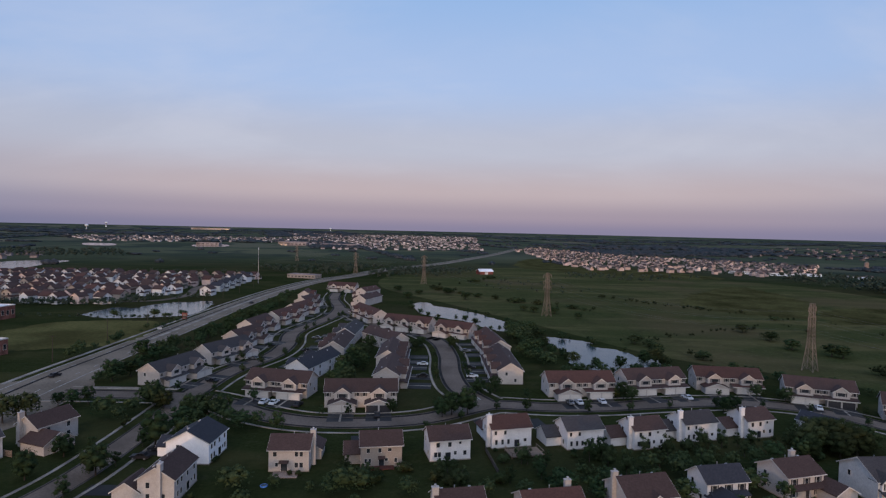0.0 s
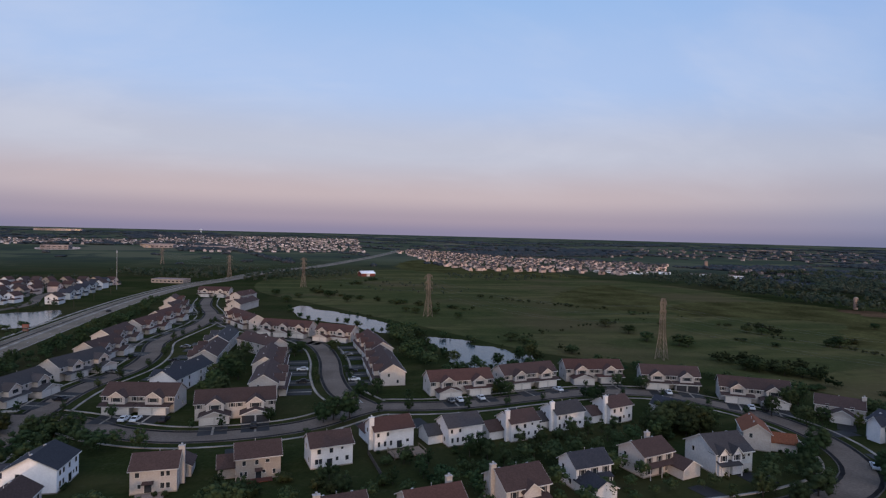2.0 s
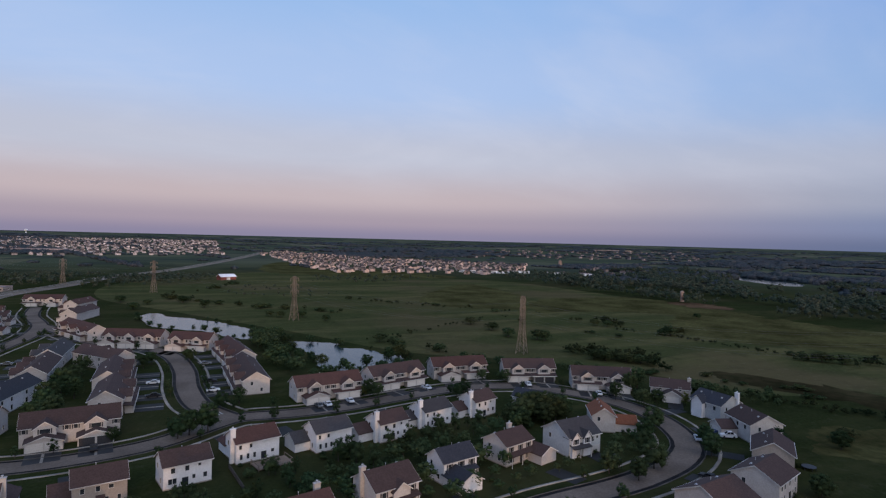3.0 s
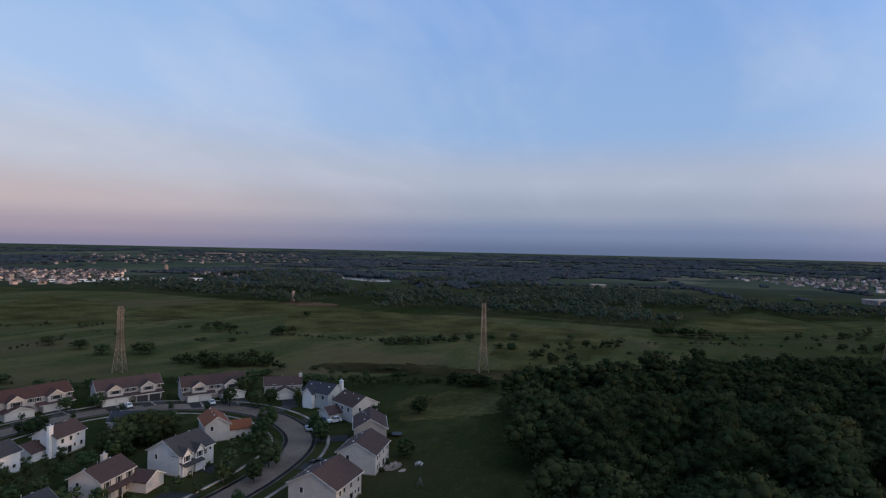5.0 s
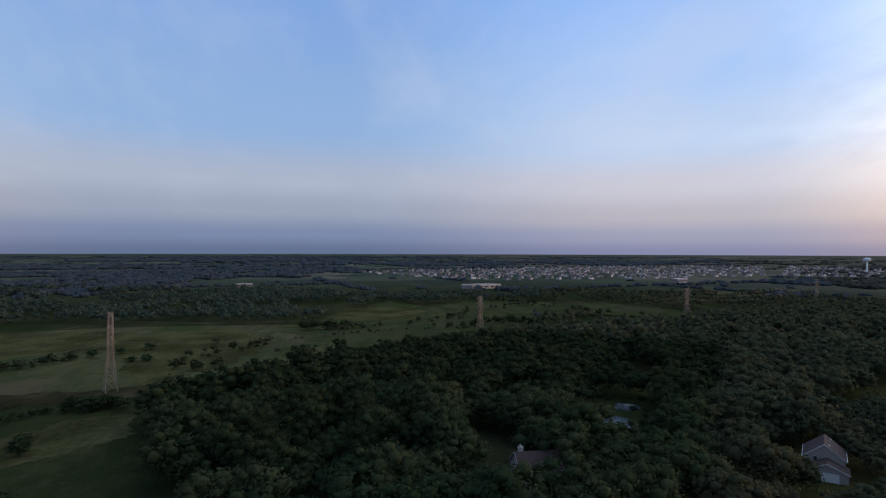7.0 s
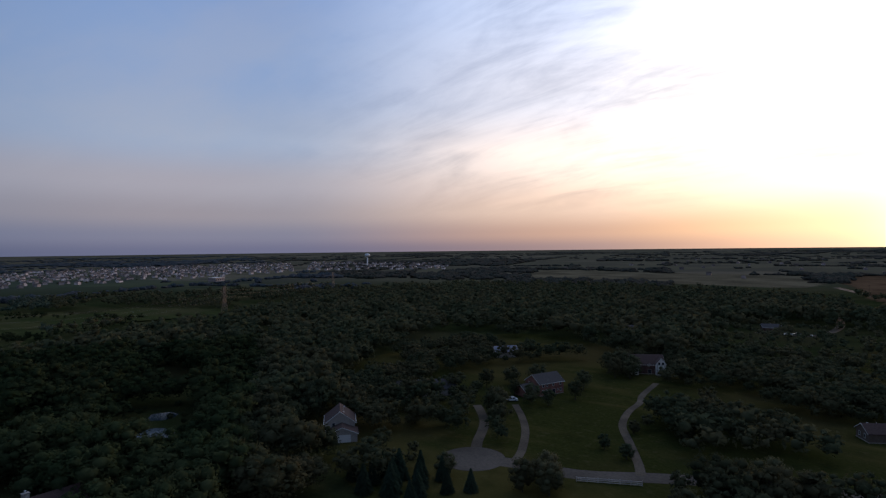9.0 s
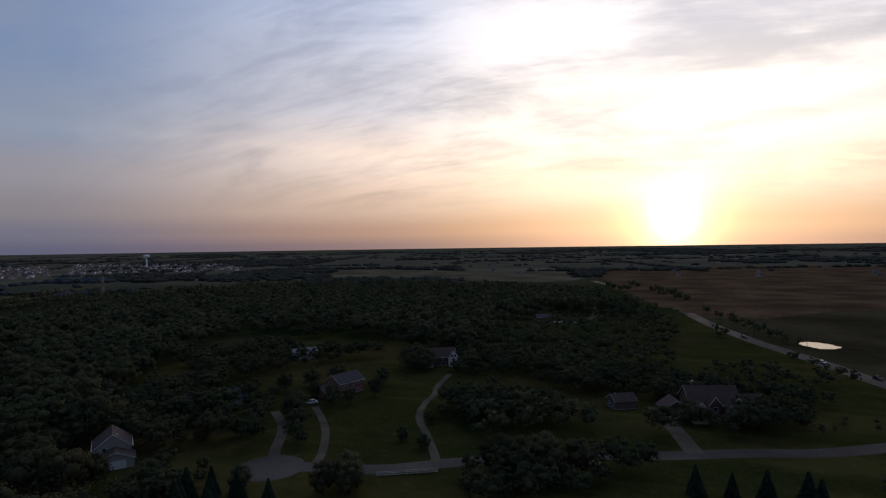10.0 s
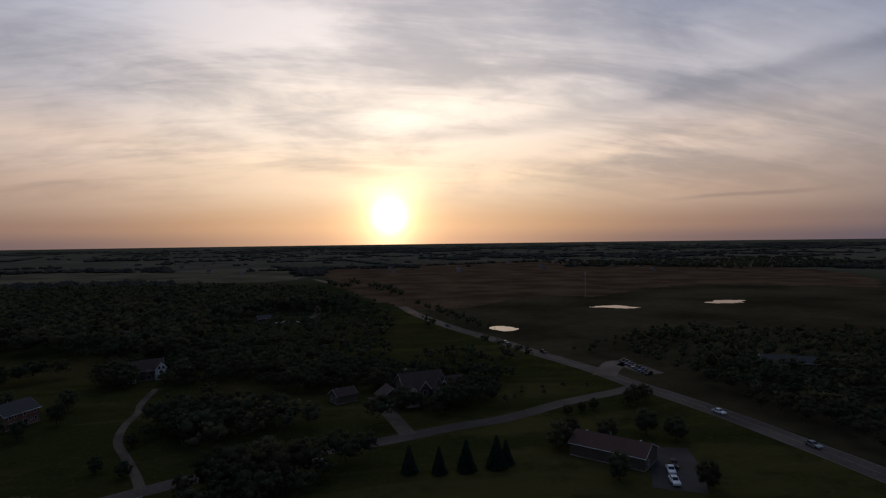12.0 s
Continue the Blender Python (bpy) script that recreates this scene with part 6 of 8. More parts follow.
# ---------------------------------------------------------------- cars
def car_parts():
    body, glass, wheel = Geo(), Geo(), Geo()
    body.prism([(-2.3, 0.35), (2.3, 0.35), (2.35, 0.62), (2.2, 0.85), (1.0, 0.98), (-1.6, 1.0), (-2.3, 0.92), (-2.38, 0.6)], -0.88, 0.88, "y")
    body.prism([(-1.16, 1.45), (0.24, 1.42), (0.12, 1.50), (-1.02, 1.54)], -0.70, 0.70, "y")
    for y in (-0.72, 0.72):
        for x0, x1 in ((0.95, 0.24), (-0.32, -0.34), (-1.58, -1.14)):
            body.beam((x0, y, 0.98), (x1, y * 0.96, 1.46), 0.05)
    glass.prism([(-1.54, 0.99), (0.93, 0.98), (0.24, 1.45), (-1.14, 1.47)], -0.71, 0.71, "y")
    n = 12
    wheel.prism([(0.33 * math.cos(math.tau * i / n), 0.33 * math.sin(math.tau * i / n)) for i in range(n)], -0.11, 0.11, "y")
    hub = Geo()
    hub.prism([(0.2 * math.cos(math.tau * i / n), 0.2 * math.sin(math.tau * i / n)) for i in range(n)], -0.125, 0.125, "y")
    lamp = Geo()
    lamp.box(2.25, 2.36, -0.18, 0.18, 0.62, 0.78)
    return body, glass.mesh("car_window", TINTED), wheel.mesh("tyre", RUBBER), hub.mesh("rim", CAR_SILVER), lamp.mesh("headlight", TRIM)


BODY, CAR_GLASS, TYRE, RIM, LAMP = car_parts()
BODIES = {m.name: BODY.mesh("body", m) for m in (CAR_WHITE, CAR_DARK, CAR_BLUE, CAR_SILVER)}
COLOUR = {"white_car_paint": "white", "black_car_paint": "black", "blue_car_paint": "dark blue", "silver_car_paint": "silver"}


def car(x, y, rot, paint, where, big=1.0, z=0.06):
    c = thing("car", pose(x, y, z, 0, 0, rot), f"{COLOUR[paint.name]} car {where}", "car", "cars")
    c.scale = (1.0, 1.0, big)
    part("body", BODIES[paint.name], None, c)
    part("window_band", CAR_GLASS, None, c, "dark tinted car windows")
    for a in (-1.42, 1.42):
        for b in (-0.8, 0.8):
            w = part("wheel", TYRE, None, c)
            w.location = (a, b, 0.33)
            if math.hypot(x, y) < 175:
                part("rim", RIM, None, w)
    for b in (-0.6, 0.6):
        part("headlight", LAMP, None, c).location = (0, b, 0)
    return c


car(-142.9, 209.6, 80, CAR_DARK, "driving on the wide road")
car(-140.0, 418, 88, CAR_DARK, "driving on the wide road")
car(150.9, 117.0, 150, CAR_WHITE, "parked on a driveway beside a house", 1.35)
car(152.4, 120.6, 150, CAR_BLUE, "parked on a driveway beside a house", 1.2)
car(140.9, 119.4, 50, CAR_WHITE, "parked at the kerb")
car(-118.0, -170.9, 100, CAR_WHITE, "driving on the country road")
car(-124.0, -138.6, 95, CAR_SILVER, "driving on the country road")
car(-94.8, -280.1, 105, CAR_DARK, "driving on the country road")
car(-83.2, -310.8, 107, CAR_SILVER, "driving on the country road")
car(-62.0, -381.8, 107, CAR_DARK, "driving on the country road")
car(44.0, -424.0, 20, CAR_WHITE, "parked in a farm yard among scrub")
car(50.5, -427.0, 30, CAR_SILVER, "parked in a farm yard among scrub")
car(55.0, -423.0, 10, CAR_WHITE, "parked in a farm yard among scrub")
car(-76.6, -130.1, 70, CAR_WHITE, "parked in a dark yard")
car(-74.0, -124.1, 75, CAR_WHITE, "parked in a dark yard")
car(-79.4, -133.5, 70, CAR_DARK, "parked in a dark yard")
for i, p in enumerate((CAR_DARK, CAR_DARK, CAR_BLUE, CAR_DARK, CAR_SILVER, CAR_DARK, CAR_BLUE, CAR_DARK, CAR_DARK)):
    car(-124.5 + i * 0.2, -252 + i * 3.3, 25 + i, p, "parked in a row beside the country road")
for x, y, rot, p in ((-57.0, 183.6, 80, CAR_WHITE), (-53.6, 183.0, 80, CAR_WHITE), (-45.4, 181.5, 80, CAR_DARK), (-19.0, 173.0, 96, CAR_DARK), (47.3, 190.6, 96, CAR_WHITE), (44.2, 190.2, 96, CAR_SILVER),
                     (55.4, 192.0, 96, CAR_WHITE), (87.5, 199.0, 102, CAR_WHITE), (128.0, 190.0, 70, CAR_WHITE), (146.0, 169.0, 60, CAR_WHITE), (149.5, 166.8, 60, CAR_DARK), (-83.5, 207.0, 160, CAR_DARK),
                     (12.8, 222.0, 2, CAR_WHITE), (12.6, 236.0, 2, CAR_DARK), (12.2, 268.0, 6, CAR_SILVER), (-6.8, 221.0, 180, CAR_DARK), (-7.4, 240.0, 180, CAR_WHITE), (-62, 262, 178, CAR_DARK),
                     (-64, 292, 178, CAR_SILVER), (-80.5, 244, 158, CAR_SILVER), (-82.0, 272, 165, CAR_DARK), (118, -181, 40, CAR_WHITE), (114.6, -184.2, 40, CAR_WHITE), (-71.4, 143.1, 175, CAR_DARK), (-73.0, 137.8, 178, CAR_DARK),
                     (120.0, 98.0, 100, CAR_DARK), (110.0, 94.0, 100, CAR_BLUE), (106, 116.5, 95, CAR_DARK)):
    car(x, y, rot, p, "parked before a house")


# ---------------------------------------------------------------- gardens
def fence(p, q, h_, material, label, rails=3):
    p, q = Vector((*p, 0)), Vector((*q, 0))
    n = max(2, round((q - p).length / 2.4))
    f = thing("fence", Matrix.Translation(p), label, "fence")
    post = Geo()
    post.box(-0.07, 0.07, -0.07, 0.07, -0.2, h_ + 0.1)
    me = post.mesh("post", material)
    for i in range(n + 1):
        part("post", me, None, f).location = (q - p) * i / n
    for k in range(rails):
        z = h_ * (k + 0.6) / rails
        g = Geo()
        g.beam(Vector((0, 0, z)), (q - p) + Vector((0, 0, z)), 0.07)
        part("rail", g, material, f)


fence((62.5, -130.3), (48.6, -137.2), 1.2, FENCING, "white rail fence beside a lane")
fence((16.5, -154.5), (8.5, -152.6), 1.2, FENCING, "white rail fence beside trees")
fence((8.5, -152.6), (8.0, -149.0), 1.2, FENCING, "white rail fence corner beside trees")
fence((-118, 141), (-104, 137), 1.6, DECK, "dark wooden garden fence", 5)


def garden_deck(x, y, rot, w, dd, z, material, label, railed=True):
    """A deck of planks on a frame, with posts and handrails round three sides where it has them."""
    d = thing("garden_deck", pose(x, y, 0, 0, 0, rot), label, "deck")
    n, a, b = round(dd / 0.3), w / 2 - 0.1, dd / 2 - 0.1
    plank = Geo()
    plank.box(-w / 2, w / 2, -0.13, 0.13, z - 0.06, z)
    plank = plank.mesh("plank", material)
    for i in range(n):
        part("plank", plank, None, d).location = (0, -dd / 2 + 0.15 + i * dd / n, 0)
    g = Geo()
    g.box(-a, a, -b, b, z - 0.26, z - 0.065)
    part("frame", g, material, d)
    for u, v in ((-a, -b), (0, -b), (a, -b), (-a, b), (a, b)):
        g = Geo()
        g.box(u - 0.07, u + 0.07, v - 0.07, v + 0.07, -0.1, z + 0.94 if railed else z - 0.07)
        part("post", g, material, d)
    for p, q in (((-a, -b), (a, -b)), ((-a, -b), (-a, b)), ((a, -b), (a, b))) if railed else ():
        g = Geo()
        g.beam((*p, z + 0.89), (*q, z + 0.89), 0.06)
        part("rail", g, material, d)
    return d


garden_deck(22.5, 146.2, 13.9, 9.0, 5.4, 0.56, DECK, "weathered wooden deck with railings behind a house")
garden_deck(-13.4, 135.6, 9.1, 5.6, 2.8, 0.35, RED_DECK, "low red-brown stained deck behind a tan house", False)
fence((12.4, 147.6), (14.5, 133.0), 1.3, FENCE_DARK, "dark weathered garden fence between two lawns", 4)

swing = thing("swing_set", pose(121.8, 68.0, 0, 0, 0, 30) @ Matrix.Scale(0.78, 4), "grey metal A-frame swing set on a lawn", "swing set")
for a in (-1.1, 1.1):
    for b in (-1.0, 1.0):
        g = Geo()
        g.beam((a * 1.1, b, -0.05), (a, 0, 2.1), 0.07)
        part("leg", g, GALVANISED, swing)
g = Geo()
g.beam((-1.2, 0, 2.1), (1.2, 0, 2.1), 0.08)
part("top_bar", g, GALVANISED, swing)
for a in (-0.6, 0.6):
    g = Geo()
    g.box(a - 0.24, a + 0.24, -0.1, 0.1, 0.5, 0.54)
    seat = part("seat", g, SHUTTER, swing, "dark swing seat")
    for b in (-0.2, 0.2):
        g = Geo()
        g.beam((a + b, 0, 0.52), (a + b, 0, 2.08), 0.025)
        part("rope", g, GALVANISED, seat)


def garden_table(x, y, rot):
    t = thing("garden_table", pose(x, y, 0, 0, 0, rot), "white garden table with two benches on a lawn", "table")
    for name, a, b, z in (("tabletop", -0.45, 0.45, 0.76), ("bench", -1.0, -0.68, 0.45), ("bench", 0.68, 1.0, 0.45)):
        g = Geo()
        g.box(-0.95, 0.95, a, b, z - 0.06, z)
        part(name, g, FENCING, t)
    for u in (-0.7, 0.7):
        for v in (-0.8, 0.8):
            g = Geo()
            g.beam((u, v, -0.03), (u, v * 0.35, 0.72), 0.09)
            part("leg", g, FENCING, t)
        g = Geo()
        g.beam((u, -0.95, 0.36), (u, 0.95, 0.36), 0.08)
        part("brace", g, FENCING, t)


garden_table(133.2, 74.8, 20)

# patio of a lawn house, with its chairs and a dark trampoline on the neighbour's grass
patch("patio", [(125.6, 81.6), (130.8, 82.2), (132.2, 79.8), (129.6, 78.4), (126.2, 79.0)], 0.05, PAVER, "pale paved patio beside a house", "patio", step=1)
patch("patio", [(126.4, 77.2), (128.4, 77.4), (129.2, 76.4), (127.4, 75.8)], 0.05, PAVER, "small pale paved spot in a lawn", "patio", step=1)


def garden_chair(x, y, rot, material, label):
    c = thing("garden_chair", pose(x, y, 0.06, 0, 0, rot), label, "chair", "chairs on a patio")
    for name, box in (("seat", (-0.28, 0.28, -0.28, 0.28, 0.4, 0.46)), ("backrest", (-0.28, 0.28, 0.24, 0.3, 0.46, 0.95))):
        g = Geo()
        g.box(*box)
        part(name, g, material, c)
    for a in (-0.24, 0.24):
        for b in (-0.24, 0.24):
            g = Geo()
            g.box(a - 0.025, a + 0.025, b - 0.025, b + 0.025, 0.0, 0.4)
            part("leg", g, material, c)


for x, y, rot, mat_, label in ((127.0, 81.2, 40, FENCING, "white garden chair on a patio"), (128.6, 81.4, 130, SHUTTER, "dark garden chair on a patio"),
                               (130.0, 80.2, -60, FENCING, "white garden chair on a patio"), (127.8, 79.6, 200, SHUTTER, "dark garden chair on a patio")):
    garden_chair(x, y, rot, mat_, label)

tramp = thing("trampoline", pose(150.3, 92.5, 0), "round dark trampoline on a lawn", "trampoline")
g = Geo()
g.turned([(1.55, 0.74), (1.75, 0.78), (1.75, 0.84), (1.55, 0.84)], 20)
part("rim_pad", g, CAR_DARK, tramp, "black padded rim")
g = Geo()
g.turned([(1.56, 0.77), (1.55, 0.79)], 20)
part("mat", g, SHUTTER, tramp)
for k in range(6):
    a = math.tau * k / 6
    g = Geo()
    g.beam((1.65 * math.cos(a), 1.65 * math.sin(a), -0.05), (1.65 * math.cos(a), 1.65 * math.sin(a), 0.78), 0.05)
    part("leg", g, SHUTTER, tramp)

pool = thing("paddling_pool", pose(-38.5, 124.5, 0) @ Matrix.Scale(0.8, 4), "round blue paddling pool on a lawn", "pool")
g = Geo()
g.turned([(1.0, 0.0), (1.08, 0.22), (1.0, 0.42), (0.88, 0.42), (0.88, 0.15)], 20)
part("wall", g, POOL_BLUE, pool)
g = Geo()
g.turned([(0.87, 0.24), (0.86, 0.3)], 20)
part("water", g, WATER, pool)


# ---------------------------------------------------------------- trees
def ball(n=1):
    bm = bmesh.new()
    bmesh.ops.create_icosphere(bm, subdivisions=n, radius=1.0)
    V = np.array([v.co[:] for v in bm.verts])
    F = np.array([[v.index for v in f.verts] for f in bm.faces])
    bm.free()
    return V, F


LOW_V, LOW_F = ball(1)
PLAIN_V, PLAIN_F = ball(0)


def lobes(rng, radius, low, high, n, spread=0.62):
    """Rounded masses of which a crown is made: a ring of bulges over an egg-shaped core."""
    out, mid, half = [], (low + high) / 2, (high - low) / 2
    for i in range(n):
        t = (i + rng.uniform(0.2, 0.8)) / n
        up = -0.92 + 1.88 * t
        a = i * 2.399 + rng.uniform(-0.5, 0.5)
        flat = math.sqrt(max(0.02, 1 - min(1.0, up) ** 2))
        r = radius * rng.uniform(0.25, 0.44) * (1.08 - 0.25 * t)
        q = rng.uniform(spread, 0.86)
        out.append((radius * flat * q * math.cos(a), radius * flat * q * math.sin(a), mid + half * min(1.0, up) * 0.80 + rng.uniform(-0.2, 0.3), r))
    out.append((0, 0, mid - half * 0.08, radius * 0.68))
    return np.array(out)


def leaf_tris(rng, lob, n, size):
    """Small clumps of leaves laid over the lobes, each a single tilted triangle; they catch the light as the bulge below them does."""
    w = lob[:, 3] ** 2
    pick = rng.choice(len(lob), n, p=w / w.sum())
    d = rng.normal(size=(n, 3))
    d[:, 2] = d[:, 2] * 0.9 + 0.3
    d /= np.linalg.norm(d, axis=1)[:, None]
    c = lob[pick, :3] + d * (lob[pick, 3] * rng.uniform(0.76, 1.26, n))[:, None] * np.array([1, 1, 0.95])
    nrm = d + rng.normal(size=(n, 3)) * 0.45
    nrm /= np.linalg.norm(nrm, axis=1)[:, None]
    a = np.cross(nrm, rng.normal(size=(n, 3)))
    a /= np.linalg.norm(a, axis=1)[:, None]
    b = np.cross(nrm, a)
    s = (size * rng.uniform(0.55, 1.25, n))[:, None]
    V = np.stack([c - a * s - b * s * 0.5, c + a * s - b * s * 0.6 + nrm * s * 0.2, c + b * s * 1.1], 1).reshape(-1, 3)
    out = d * 0.48 + nrm * 0.18 + (c - lob[-1, :3]) / (np.linalg.norm(c - lob[-1, :3], axis=1)[:, None] + 0.1) * 0.58
    N = np.repeat(out / np.linalg.norm(out, axis=1)[:, None], 3, axis=0)
    return V, np.arange(n * 3).reshape(-1, 3), N


def tree_arrays(rng, lob, leaves, size, core, V0, F0):
    """Corners, triangles and shading directions of a whole crown."""
    V, F, N = leaf_tris(rng, lob, leaves, size)
    verts, faces, norms, k = [V], [F], [N], len(V)
    for x, y, z, r in lob[-core:]:
        verts.append(V0 * (1 + rng.normal(0, 0.13, len(V0))[:, None]) * r * 0.74 + (x, y, z))
        norms.append(V0)
        faces.append(F0 + k)
        k += len(V0)
    return np.concatenate(verts), np.concatenate(faces), np.concatenate(norms)


def leafy(name, V, F, N, material):
    """A mesh of leaves, shaded softly along the given directions."""
    me = sheet(name, V, F, material, True)
    at = me.attributes.new("custom_normal", "FLOAT_VECTOR", "POINT")
    at.data.foreach_set("vector", (N / np.linalg.norm(N, axis=1)[:, None]).astype(np.float32).ravel())
    return me


DISTANT = {}


def crown_mesh(name, seed, radius, low, high, leaves, size, material, n=9):
    """A crown, and a plainer one of the same shape for trees that stand far off."""
    rng = np.random.default_rng(seed)
    lob = lobes(rng, radius, low, high, n)
    near = leafy(name, *tree_arrays(rng, lob, leaves, size, len(lob), PLAIN_V, PLAIN_F), material)
    DISTANT[near.name] = leafy(name, *tree_arrays(rng, lob, leaves // 3, size * 1.7, len(lob) // 2, PLAIN_V, PLAIN_F), material)
    return near


def trunk_mesh(seed, height, r, reach):
    """A tapered trunk that leans a little, with limbs up into the crown."""
    rng = random.Random(seed)
    g, top = Geo(), height * 0.62
    lean = (rng.uniform(-0.3, 0.3), rng.uniform(-0.3, 0.3))
    rings = 5
    n0 = len(g.v)
    for k in range(rings + 1):
        t = k / rings
        rr = r * (1.35 if k == 0 else 1.0 - 0.55 * t)
        g.v += [(lean[0] * t + rr * math.cos(math.tau * i / 7), lean[1] * t + rr * math.sin(math.tau * i / 7), -0.3 + (top + 0.3) * t) for i in range(7)]
    for k in range(rings):
        g.f += [(n0 + k * 7 + i, n0 + k * 7 + (i + 1) % 7, n0 + (k + 1) * 7 + (i + 1) % 7, n0 + (k + 1) * 7 + i) for i in range(7)]
    for k in range(5):
        a, z = k * 2.4 + rng.uniform(0, 1), top * rng.uniform(0.45, 0.95)
        g.beam((lean[0] * z / top, lean[1] * z / top, z), (reach * 0.6 * math.cos(a), reach * 0.6 * math.sin(a), z + height * 0.22), r * 0.32)
    return g.mesh("trunk", BARK)


KINDS = []
for i in range(6):
    warm = i in (4,)
    KINDS.append((crown_mesh("crown", 10 + i, 3.5 + 0.25 * (i % 3), 1.3, 9.2 + 0.4 * (i % 4), 2100, 0.19, LEAF_WARM if warm else LEAF_TOWN, 20 + i % 4),
                  trunk_mesh(i, 10.0, 0.22, 3.4)))
WILD = [(crown_mesh("crown", 90 + i, 3.7, 1.3, 9.4 + 0.4 * i, 2000, 0.20, LEAF, 21), KINDS[i][1]) for i in range(4)]
SMALL = [(crown_mesh("crown", 30 + i, 1.8, 0.7, 5.3 + 0.3 * i, 760, 0.14, LEAF_TOWN, 10), trunk_mesh(20 + i, 5.0, 0.11, 1.6)) for i in range(3)]
COUNTRY = [(crown_mesh("crown", 60 + i, 3.8, 1.0, 9.6, 1900, 0.20, LEAF_GLARE, 20), trunk_mesh(60 + i, 10.0, 0.22, 3.4)) for i in range(4)]
BUSH = [(crown_mesh("crown", 40 + i, 1.5, 0.3, 2.3, 420, 0.13, LEAF_TOWN if i < 2 else LEAF_WARM, 7), trunk_mesh(30 + i, 1.8, 0.07, 1.0)) for i in range(3)]


def spruce_meshes(seed):
    rng = np.random.default_rng(seed)
    V, F = [], []
    h_ = 9.0
    for k in range(26):
        z = 0.8 + (h_ - 0.9) * k / 26
        r = 2.3 * (1 - k / 26) ** 0.85 + 0.15
        m = max(5, int(16 * (1 - k / 30)))
        for i in range(m):
            a = math.tau * (i + rng.uniform(0, 0.8)) / m
            q = r * rng.uniform(0.8, 1.1)
            c, s = math.cos(a), math.sin(a)
            w = 0.3 + 0.16 * q
            n = len(V)
            V += [(0, 0, z + 0.3), (q * 0.6 * c - w * s, q * 0.6 * s + w * c, z), (q * c, q * s, z - 0.35 - 0.12 * q), (q * 0.6 * c + w * s, q * 0.6 * s - w * c, z)]
            F.append((n, n + 1, n + 2, n + 3))
    g = Geo()
    g.v, g.f = V, F
    me = bpy.data.meshes.new("crown")
    me.from_pydata(V, [], F)
    me.materials.append(NEEDLE)
    t = Geo()
    t.turned([(0.2, -0.3), (0.14, 3.0), (0.03, 8.6)], 7)
    return me, t.mesh("trunk", BARK)


SPRUCE = [spruce_meshes(i) for i in range(2)]
TREE_RNG = random.Random(77)


def plant(x, y, height, kinds, native, label, name="tree", group="", wide=1.0, category="tree"):
    """One tree: trunk and crown, turned and stretched as its kind grows."""
    crown, trunk = TREE_RNG.choice(kinds)
    if math.hypot(x, y) > 200:
        crown = DISTANT.get(crown.name, crown)
    s = height / native
    t = thing(name, pose(x, y, on_land(x, y), 0, 0, TREE_RNG.uniform(0, 360)), label, category, group)
    t.scale = (s * wide * TREE_RNG.uniform(0.9, 1.1), s * wide * TREE_RNG.uniform(0.9, 1.1), s)
    part("trunk", trunk, None, t)
    part("crown", crown, None, t)
    return t


GOLD = [(crown_mesh("crown", 120, 1.7, 0.5, 5.2, 760, 0.14, LEAF_GOLD, 10), SMALL[0][1])]


def big_tree(x, y, h_, label="broad leafy tree with a dark green crown", group="", wide=1.0):
    plant(x, y, h_, KINDS, 10.6, label, group=group, wide=wide * 1.12)


def young_tree(x, y, h_, label="young round-headed tree on a lawn", group=""):
    plant(x, y, h_, SMALL, 6.4, label, group=group)


def bush(x, y, h_, label="dense green garden bush", group="", wide=1.0):
    plant(x, y, h_, BUSH, 2.7, label, "bush", group, wide, "bush")


def spruce(x, y, h_, label="dark pointed spruce beside a lane"):
    plant(x, y, h_ * 0.8, SPRUCE, 9.0, label, "spruce", "spruces beside the lane", 1.35, "tree")


# plan outlines of all houses, to keep trees off them
FOOT = []
for ob in scene.objects:
    if ob.parent is None and ob.type == "EMPTY" and ob.name.split(".")[0] in ("house", "row_house", "building"):
        FOOT.append((ob.matrix_world.translation.x, ob.matrix_world.translation.y, 9.5 if ob.name.startswith("house") else 15.0))


def free(x, y, gap, road_gap=1.5):
    return all((x - a) ** 2 + (y - b) ** 2 > (r + gap) ** 2 for a, b, r in FOOT) and clear_of_roads(x, y, road_gap)


# street trees on the verge, at the spacing of a planted street
rng = random.Random(9)
for line, half in STREETS[:3] + STREETS[4:]:
    n = sides_of(line)
    run = np.r_[0, np.cumsum(np.linalg.norm(np.diff(line[:, :2], axis=0), axis=1))]
    for s in (-1, 1):
        q = 6.0
        while q < run[-1] - 4:
            i = int(np.searchsorted(run, q))
            x, y = line[i, :2] + n[i] * s * (half + 1.7)
            if clear_of_roads(x, y, 0.6) and rng.random() < 0.62 and y > 92:
                young_tree(float(x), float(y), rng.uniform(3.6, 6.2), "street tree on the grass verge", "street trees")
            q += rng.uniform(11, 19)

# trees that stand out by themselves
for x, y, h_ in ((-114, 175, 6), (-111.5, 179, 6), (-119, 176, 5), (-93, 182, 8), (-90, 178, 8), (-86, 176, 7), (-74, 168, 9), (-70, 170, 8),
                 (-66, 173, 7), (-78, 128, 9), (-74, 147, 10), (-92, 125, 7.5), (-92, 138, 6), (-124, 160, 10), (-121, 165, 9), (-119, 205, 9),
                 (-116, 212, 8), (-124, 236, 10), (-121, 244, 9), (-122, 258, 8), (-119, 280, 8), (-118, 288, 8), (-119, 318, 8), (-116, 345, 7),
                 (-117, 232, 8), (-115, 365, 7), (-112, 300, 7)):
    big_tree(x, y, h_, "leafy tree between a street and the wide road")
